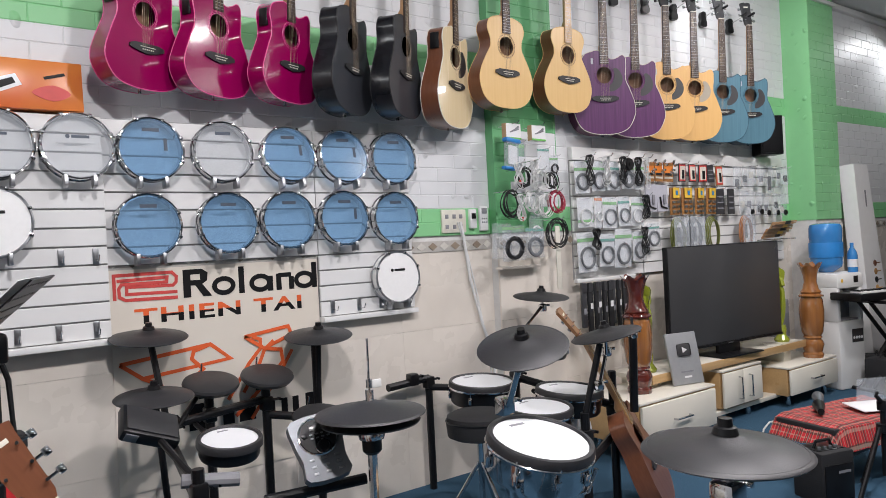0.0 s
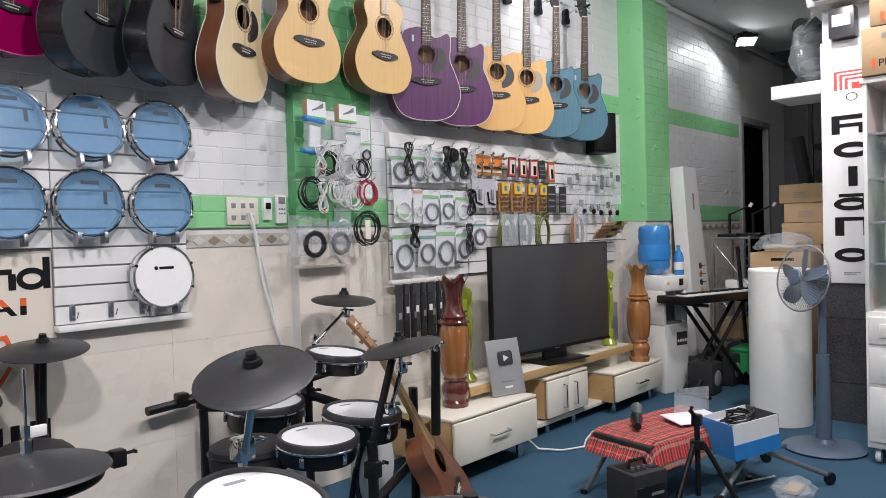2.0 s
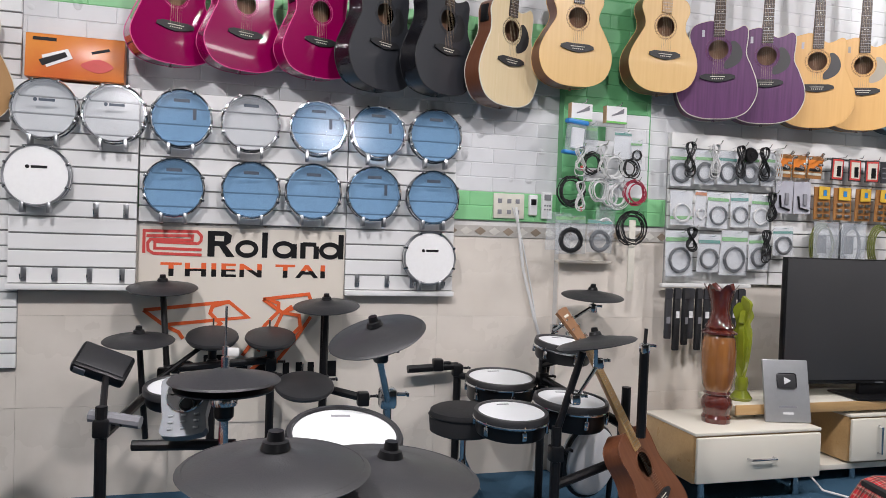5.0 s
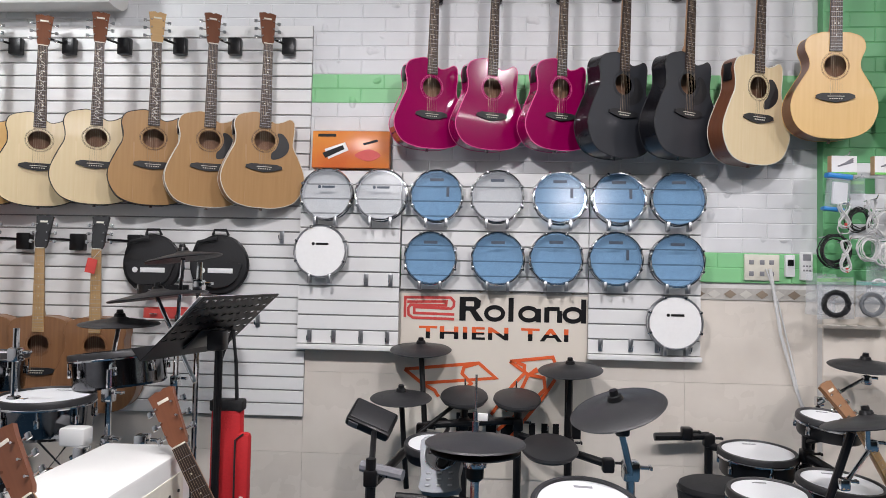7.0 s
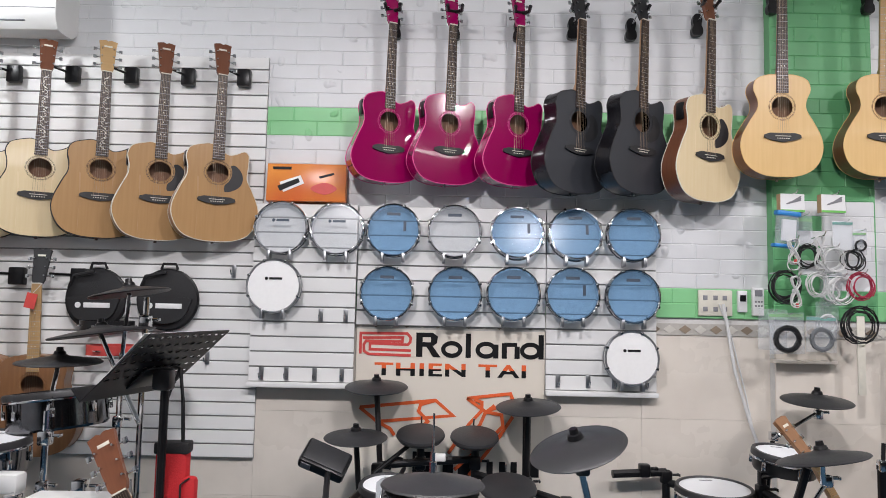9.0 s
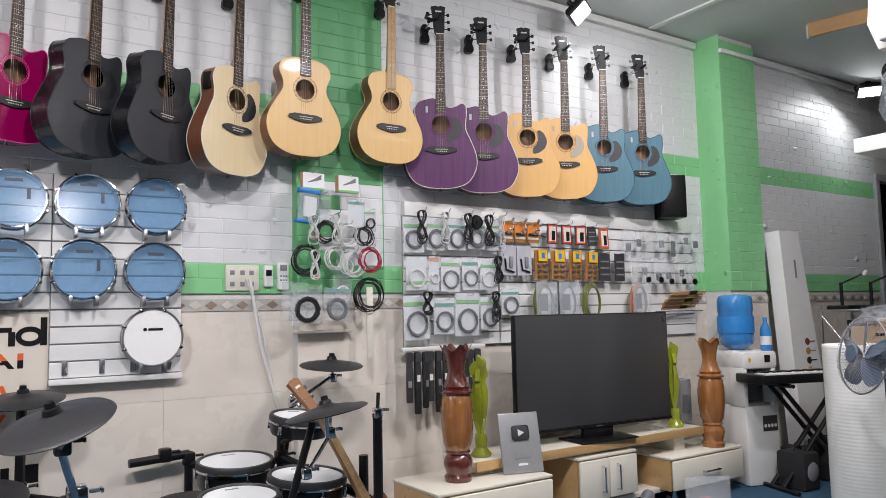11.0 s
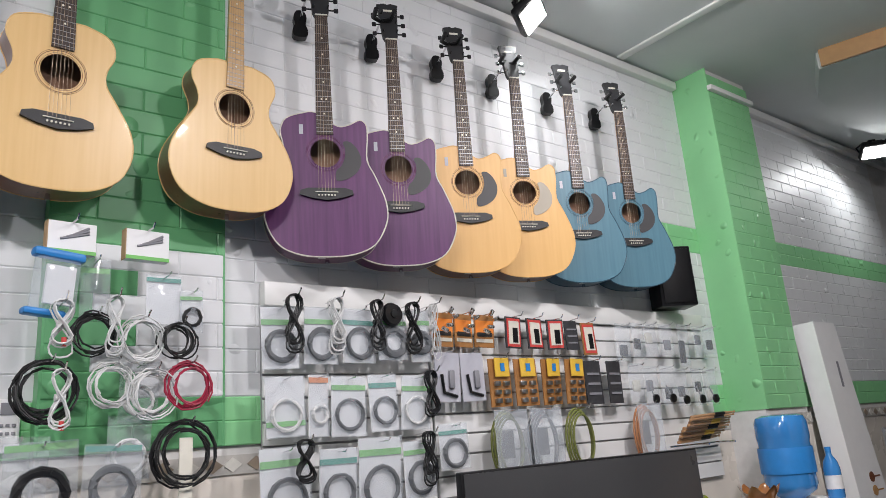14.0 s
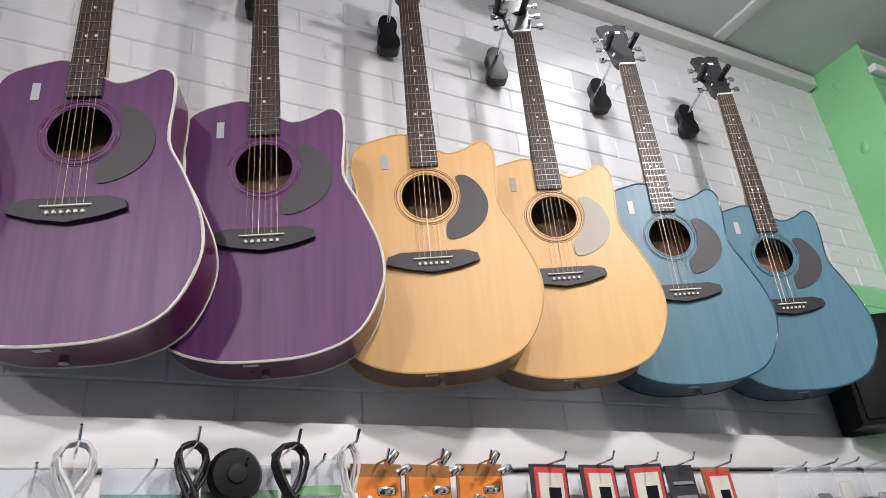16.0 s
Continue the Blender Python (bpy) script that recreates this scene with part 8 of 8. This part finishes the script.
# clear packets of small parts
rnd = random.Random(77)
for i, (x, z0, z1) in enumerate(((5.17, 1.54, 1.71), (5.28, 1.55, 1.715), (5.39, 1.56, 1.72), (5.50, 1.57, 1.72), (5.64, 1.52, 1.725), (5.77, 1.56, 1.72), (5.88, 1.58, 1.72), (5.22, 1.36, 1.53), (5.34, 1.34, 1.52), (5.46, 1.34, 1.52), (5.58, 1.33, 1.51), (5.70, 1.33, 1.51), (5.83, 1.33, 1.51))):
    p = packet(x - 0.05, x + 0.05, z0, z1, 3.36 - 0.008 * (i % 2), None, None, "clear packet of small parts on a hook", card=False, seed=70 + i)
    part("contents", box_bm(rnd.uniform(-0.012, 0.012), 0.002, 0.05 + 0.02 * (i % 3), 0.05, 0.010, 0.05 if i != 4 else 0.11, 0.006), ("silver", "black_plastic", "bone", "grey_ink", "black_plastic")[i % 5], p)
    if i > 7:
        part("knob", lathe_bm([(0, 0.012), (0.020, 0.010), (0.022, 0), (0, -0.006)], 16, Matrix.Translation((0.01, -0.008, 0.03)) @ Matrix.Rotation(radians(90), 4, "X")), "black_plastic", p, "round dark rubber knob")
        part("stem", rod_bm((-0.02, -0.006, 0.09), (0.006, -0.008, 0.035), 0.003), "steel", p)
# woven instrument cables
for x, mat, lab in ((4.40, "cable_olive", "olive woven instrument cable coiled in a packet"), (4.585, "cable_grey", "grey woven instrument cable coiled in a packet"), (4.80, "cable_olive", "olive woven instrument cable loop"), (5.235, "cable_copper", "copper woven instrument cable coiled in a packet")):
    c = thing("instrument_cable", pose(x, 3.35, 1.345), lab, "cable", "instrument cables")
    for k in range(4):
        s = 1 - 0.07 * k
        pts = [(0.075 * s * math.sin(2 * math.pi * q / 24), -0.009 * k, -0.125 + 0.125 * s * math.cos(2 * math.pi * q / 24)) for q in range(24)]
        part("loop", tube_bm(pts, 0.0048, 6, True), mat, c)
    if x != 4.80:
        part("card", box_bm(0, 0.005, -0.12, 0.085, 0.003, 0.10), "paper_black", c, smooth=False)
        part("bag", box_bm(0, -0.038, -0.12, 0.17, 0.001, 0.25), "bag_film", c, smooth=False)
    part("plug", rod_bm((0.0, -0.04, -0.20), (0.03, -0.04, -0.24), 0.008), "steel", c)
    part("hook_wire", tube_bm([(0, 0.06, -0.002), (0, -0.07, 0.0), (0, -0.085, 0.014)], 0.003, 5), "chrome", c, "steel display hook")
# drumsticks on hooks
for i in range(10):
    row, k = divmod(i, 5)
    d = thing("drumstick", pose(5.66 + 0.012 * row, 3.36 - 0.022 * k, 1.175 + 0.024 * k + 0.012 * row, 0, 88, 4 - 2 * (k % 3)), "pale wooden drumstick with dark and yellow print", "drumstick", "boxed drumsticks")
    part("shaft", lathe_bm([(0, -0.20), (0.0075, -0.195), (0.0075, 0.11), (0.0035, 0.175), (0.006, 0.19), (0, 0.20)], 10), "neck_wood", d)
    part("sleeve", lathe_bm([(0.0083, 0.0), (0.0083, 0.09)], 10), "paper_yellow" if k % 2 else "black_plastic", d)
rl = thing("stick_rail", pose(5.66, 3.36, 1.165), "steel wire rail under the drumsticks", "rail")
part("wire", rod_bm((-0.24, 0.0, -0.012), (0.24, 0.0, -0.012), 0.004), "chrome", rl)
part("wire", rod_bm((-0.1, 0.06, -0.012), (-0.1, -0.11, -0.012), 0.004), "chrome", rl)
part("wire", rod_bm((0.12, 0.06, -0.012), (0.12, -0.11, -0.012), 0.004), "chrome", rl)

# ---- the pilaster's hooks ----
for x, lab in ((2.88, "white boxed cable kit with a plug picture"), (3.07, "white boxed cable kit with leads pictured")):
    b = thing("boxed_cable", pose(x, 3.30, 1.80, 0, 0, 5), lab, "box", "boxed cables")
    part("box", box_bm(0, 0, 0.035, 0.118, 0.03, 0.085, 0.002), "paper_white", b, smooth=False)
    part("side", box_bm(-0.060, 0, 0.035, 0.002, 0.03, 0.085), "cardboard", b, smooth=False)
    part("band", box_bm(0, -0.0155, -0.002, 0.118, 0.002, 0.010), "paper_green", b, smooth=False)
    for k in range(3):
        part("picture", rod_bm((-0.03 + 0.015 * k, -0.016, 0.03 + 0.006 * k), (0.04, -0.016, 0.05 + 0.008 * k), 0.0035, seg=6), "grey_ink", b, "printed plug")
    part("hook_wire", tube_bm([(0, 0.10, 0.075), (0, -0.05, 0.078), (0, -0.06, 0.09)], 0.0025, 5), "chrome", b)
bp = thing("blue_packet", pose(2.84, 3.27, 1.63, 0, 4, 10), "clear packet with bright blue ends", "packet")
part("film", box_bm(0, 0, 0.07, 0.11, 0.03, 0.15, 0.012), "clear_plastic", bp)
part("blue_end", box_bm(0.0, 0, 0.152, 0.125, 0.036, 0.024, 0.008), "paper_blue", bp)
part("blue_end", box_bm(-0.02, 0, 0.0, 0.10, 0.036, 0.018, 0.007), "paper_blue", bp)
part("card", box_bm(0.01, 0.0, 0.075, 0.07, 0.01, 0.10), "paper_white", bp)
packet(2.91, 2.985, 1.62, 1.79, 3.31, None, "paper_green", "clear packet of small plugs", seed=91, card=False)
packet(3.075, 3.175, 1.62, 1.76, 3.31, None, "paper_teal", "white packet with a teal band", seed=92, band_at=0.9)
packet(3.17, 3.235, 1.60, 1.72, 3.31, "cable_black", "paper_green", "small clear packet with a short cable", seed=93)
for x, z, r, mat, th, lab in ((2.84, 1.445, 0.070, "cable_black", 0.006, "black cable coil on the pilaster"), (2.94, 1.585, 0.052, "cable_black", 0.005, "small black cable coil on the pilaster"),
                              (3.06, 1.575, 0.058, "cable_white", 0.004, "clear white cable coil on the pilaster"), (3.155, 1.575, 0.045, "cable_black", 0.005, "black lead coil on the pilaster"),
                              (2.99, 1.455, 0.055, "cable_white", 0.004, "white cable coil on the pilaster"), (3.09, 1.435, 0.062, "cable_white", 0.0045, "clear white speaker cable coil"),
                              (3.185, 1.455, 0.060, "cable_red", 0.005, "dark red cable coil on the pilaster"), (3.18, 1.275, 0.080, "cable_black", 0.006, "large black cable coil on the pilaster")):
    c = thing("cable_coil", pose(x, 3.30, z, 0, 0, 8), lab, "cable", "cable coils")
    rnd = random.Random(int(x * 1000))
    for k in range(7):
        part("turn", coil(r * rnd.uniform(0.78, 1.08), 1.3, 0.006, int(x * 100) + k, th * 0.5, rnd.uniform(0.9, 1.08)), mat, c, m=pose(rnd.uniform(-0.006, 0.006), -0.005 * k, rnd.uniform(-0.006, 0.004), rnd.uniform(-7, 7), rnd.uniform(0, 360), rnd.uniform(-8, 8)))
    part("hook_wire", tube_bm([(0, 0.11, r - 0.004), (0, -0.05, r - 0.002), (0, -0.065, r + 0.012)], 0.0025, 5), "chrome", c)
loop_cable(2.86, 1.66, 3.25, 0.05, 0.13, "cable_white", "white looped cable with red plugs", 31, 0.004)
loop_cable(2.865, 1.49, 3.25, 0.045, 0.15, "cable_white", "white looped cable with a red plug", 32, 0.004)
loop_cable(2.985, 1.68, 3.26, 0.04, 0.15, "cable_white", "thin clear looped cable", 33, 0.0035)
for x, z in ((2.865, 1.555), (2.87, 1.355)):
    rp = thing("red_plug", pose(x, 3.235, z), "small red audio plug", "plug")
    part("plug", rod_bm((0, 0, -0.01), (0, 0, 0.012), 0.006), "red_ink", rp)
packet(2.765, 2.925, 1.135, 1.325, 3.29, "cable_black", "paper_green", "large clear packet with a thick black coil", seed=95, band_at=0.93, thick=0.011, card=False, coil_r=0.052)
packet(2.93, 3.07, 1.145, 1.31, 3.29, "cable_grey", "paper_teal", "clear packet with a thick grey coil", seed=96, band_at=0.93, thick=0.009, card=False, coil_r=0.046)
packet(2.73, 2.86, 1.15, 1.34, 3.33, None, None, "empty clear packet behind the coil", seed=97, card=False)
packet(2.99, 3.10, 1.22, 1.38, 3.32, "cable_white", None, "clear packet with white leads", seed=98, card=False)
packet(3.02, 3.12, 1.36, 1.52, 3.33, "cable_white", None, "clear packet with thin white leads", seed=99, card=False)

# ---- wall pieces: border strip, tiles, bricks ----
STRETCHES = [(-1.5, PIL_X0, WALL), (PIL_X0, PIL_X1, PIL), (PIL_X1, COL_X0, RIGHT_WALL), (COL_X0, COL_X1, COL), (COL_X1, 8.62, FAR_WALL)]
tile_meshes = {}


def tile_mesh(w, h):
    key = (round(w, 3), round(h, 3))
    if key not in tile_meshes:
        tile_meshes[key] = mesh_of("wall_tile", box_bm(0, 0.0, 0, w - 0.0009, 0.012, h - 0.0009, 0.0004), "wall_tile", False)
    return tile_meshes[key]


for x0, x1, y in STRETCHES:
    n = max(1, round((x1 - x0) / 0.6))
    w = (x1 - x0) / n
    for i in range(n):
        for j in range(3):
            o = new("wall_tile", tile_mesh(w, 0.402))
            o.parent, o.location = wall_north, (x0 + (i + 0.5) * w, y + 0.006, 0.402 * (j + 0.5))
bm = bmesh.new()
for x0, x1, y in STRETCHES:
    box(bm, (x0 + x1) / 2, y + 0.004, 1.234, x1 - x0, 0.02, 0.056)
part("border_strip", bm, "strip", wall_north, "narrow patterned border tile", smooth=False)
dia = mesh_of("diamond", slab_bm([(0, -0.021), (0.030, 0), (0, 0.021), (-0.030, 0)], 0, -0.004), "diamond_a", False)
dib = mesh_of("diamond", slab_bm([(0, -0.021), (0.030, 0), (0, 0.021), (-0.030, 0)], 0, -0.004), "diamond_b", False)
k = 0
for x0, x1, y in STRETCHES:
    n = max(1, round((x1 - x0) / 0.075))
    for i in range(n):
        k += 1
        o = new("diamond", dia if k % 2 else dib)
        o.parent, o.location = wall_north, (x0 + (i + 0.5) * (x1 - x0) / n, y - 0.006, 1.234)

ROWH, BRICK = 0.0722, 0.235


def brick_form(bm, cx, cy, cz, w, h):
    """A low cushion of a brick, open at the back."""
    a = [bm.verts.new((cx + sx * w / 2, cy, cz + sz * h / 2)) for sx, sz in ((-1, -1), (1, -1), (1, 1), (-1, 1))]
    b = [bm.verts.new((cx + sx * (w / 2 - 0.004), cy - 0.003, cz + sz * (h / 2 - 0.004))) for sx, sz in ((-1, -1), (1, -1), (1, 1), (-1, 1))]
    bm.faces.new(b)
    for i in range(4):
        j = (i + 1) % 4
        bm.faces.new((a[i], a[j], b[j], b[i]))


def shade(row, green):
    if green == "all":
        return "brick_green"
    # the pilaster takes the green with the guitars' shadow in its colour
    if green == "deep":
        return "brick_shaded_green"
    return "brick_green" if row in (0, 1, 12, 13) else "brick_white"


brick_meshes, loose = {}, {}
SIDES = [(*s, g) for s, g in zip(STRETCHES, ("", "deep", "", "all", ""))]
count = 0
for x0, x1, y, green in SIDES:
    for row in range(27):
        z = 1.289 + ROWH * (row + 0.5)
        if z > CEIL:
            continue
        x = x0 - (BRICK / 2 if row % 2 else 0)
        while x < x1 - 0.01:
            a, b = max(x, x0), min(x + BRICK, x1)
            x += BRICK
            if b - a < 0.02 or (-1.33 < a and b < 0.36 and row < 17):
                continue
            mat = shade(row, green)
            if green == "deep" and 2 <= row <= 7 and a > 2.9:
                mat = "brick_white"
            w = round(b - a, 3)
            near = 2.83 < a < 6.0 and row > 6 and count < 300
            if near:
                count += 1
                key = (mat, w)
                if key not in brick_meshes:
                    bm = bmesh.new()
                    brick_form(bm, 0, 0, 0, w, ROWH)
                    brick_meshes[key] = mesh_of("brick", bm, mat, False)
                o = new("brick", brick_meshes[key])
                o.parent, o.location = wall_north, ((a + b) / 2, y + 0.002, z)
            else:
                loose.setdefault(mat, []).append(((a + b) / 2, y + 0.002, z, w, ROWH))
for mat, pieces in loose.items():
    bm = bmesh.new()
    for p in pieces:
        brick_form(bm, *p)
    tagged(part("bricks", bm, mat, wall_north, smooth=False), kind="stuff")
# sides of the column and the pilaster
for mat, x, y0, y1 in (("brick_green", COL_X0, COL, RIGHT_WALL), ("brick_shaded_green", PIL_X0, PIL, WALL), ("brick_shaded_green", PIL_X1, PIL, RIGHT_WALL)):
    bm = box_bm(x, (y0 + y1) / 2, 2.245, 0.008, y1 - y0, 1.91)
    part("brick_return", bm, mat, wall_north, smooth=False)
# end wall beside the slat panel: tile below, border, green bands
bm = bmesh.new()
box(bm, -1.496, 3.0, 0.603, 0.008, 0.95, 1.206)
part("tile_facing", bm, "wall_tile", wall_west, smooth=False)
part("border_strip", box_bm(-1.494, 3.0, 1.234, 0.012, 0.95, 0.056), "strip", wall_west, smooth=False)
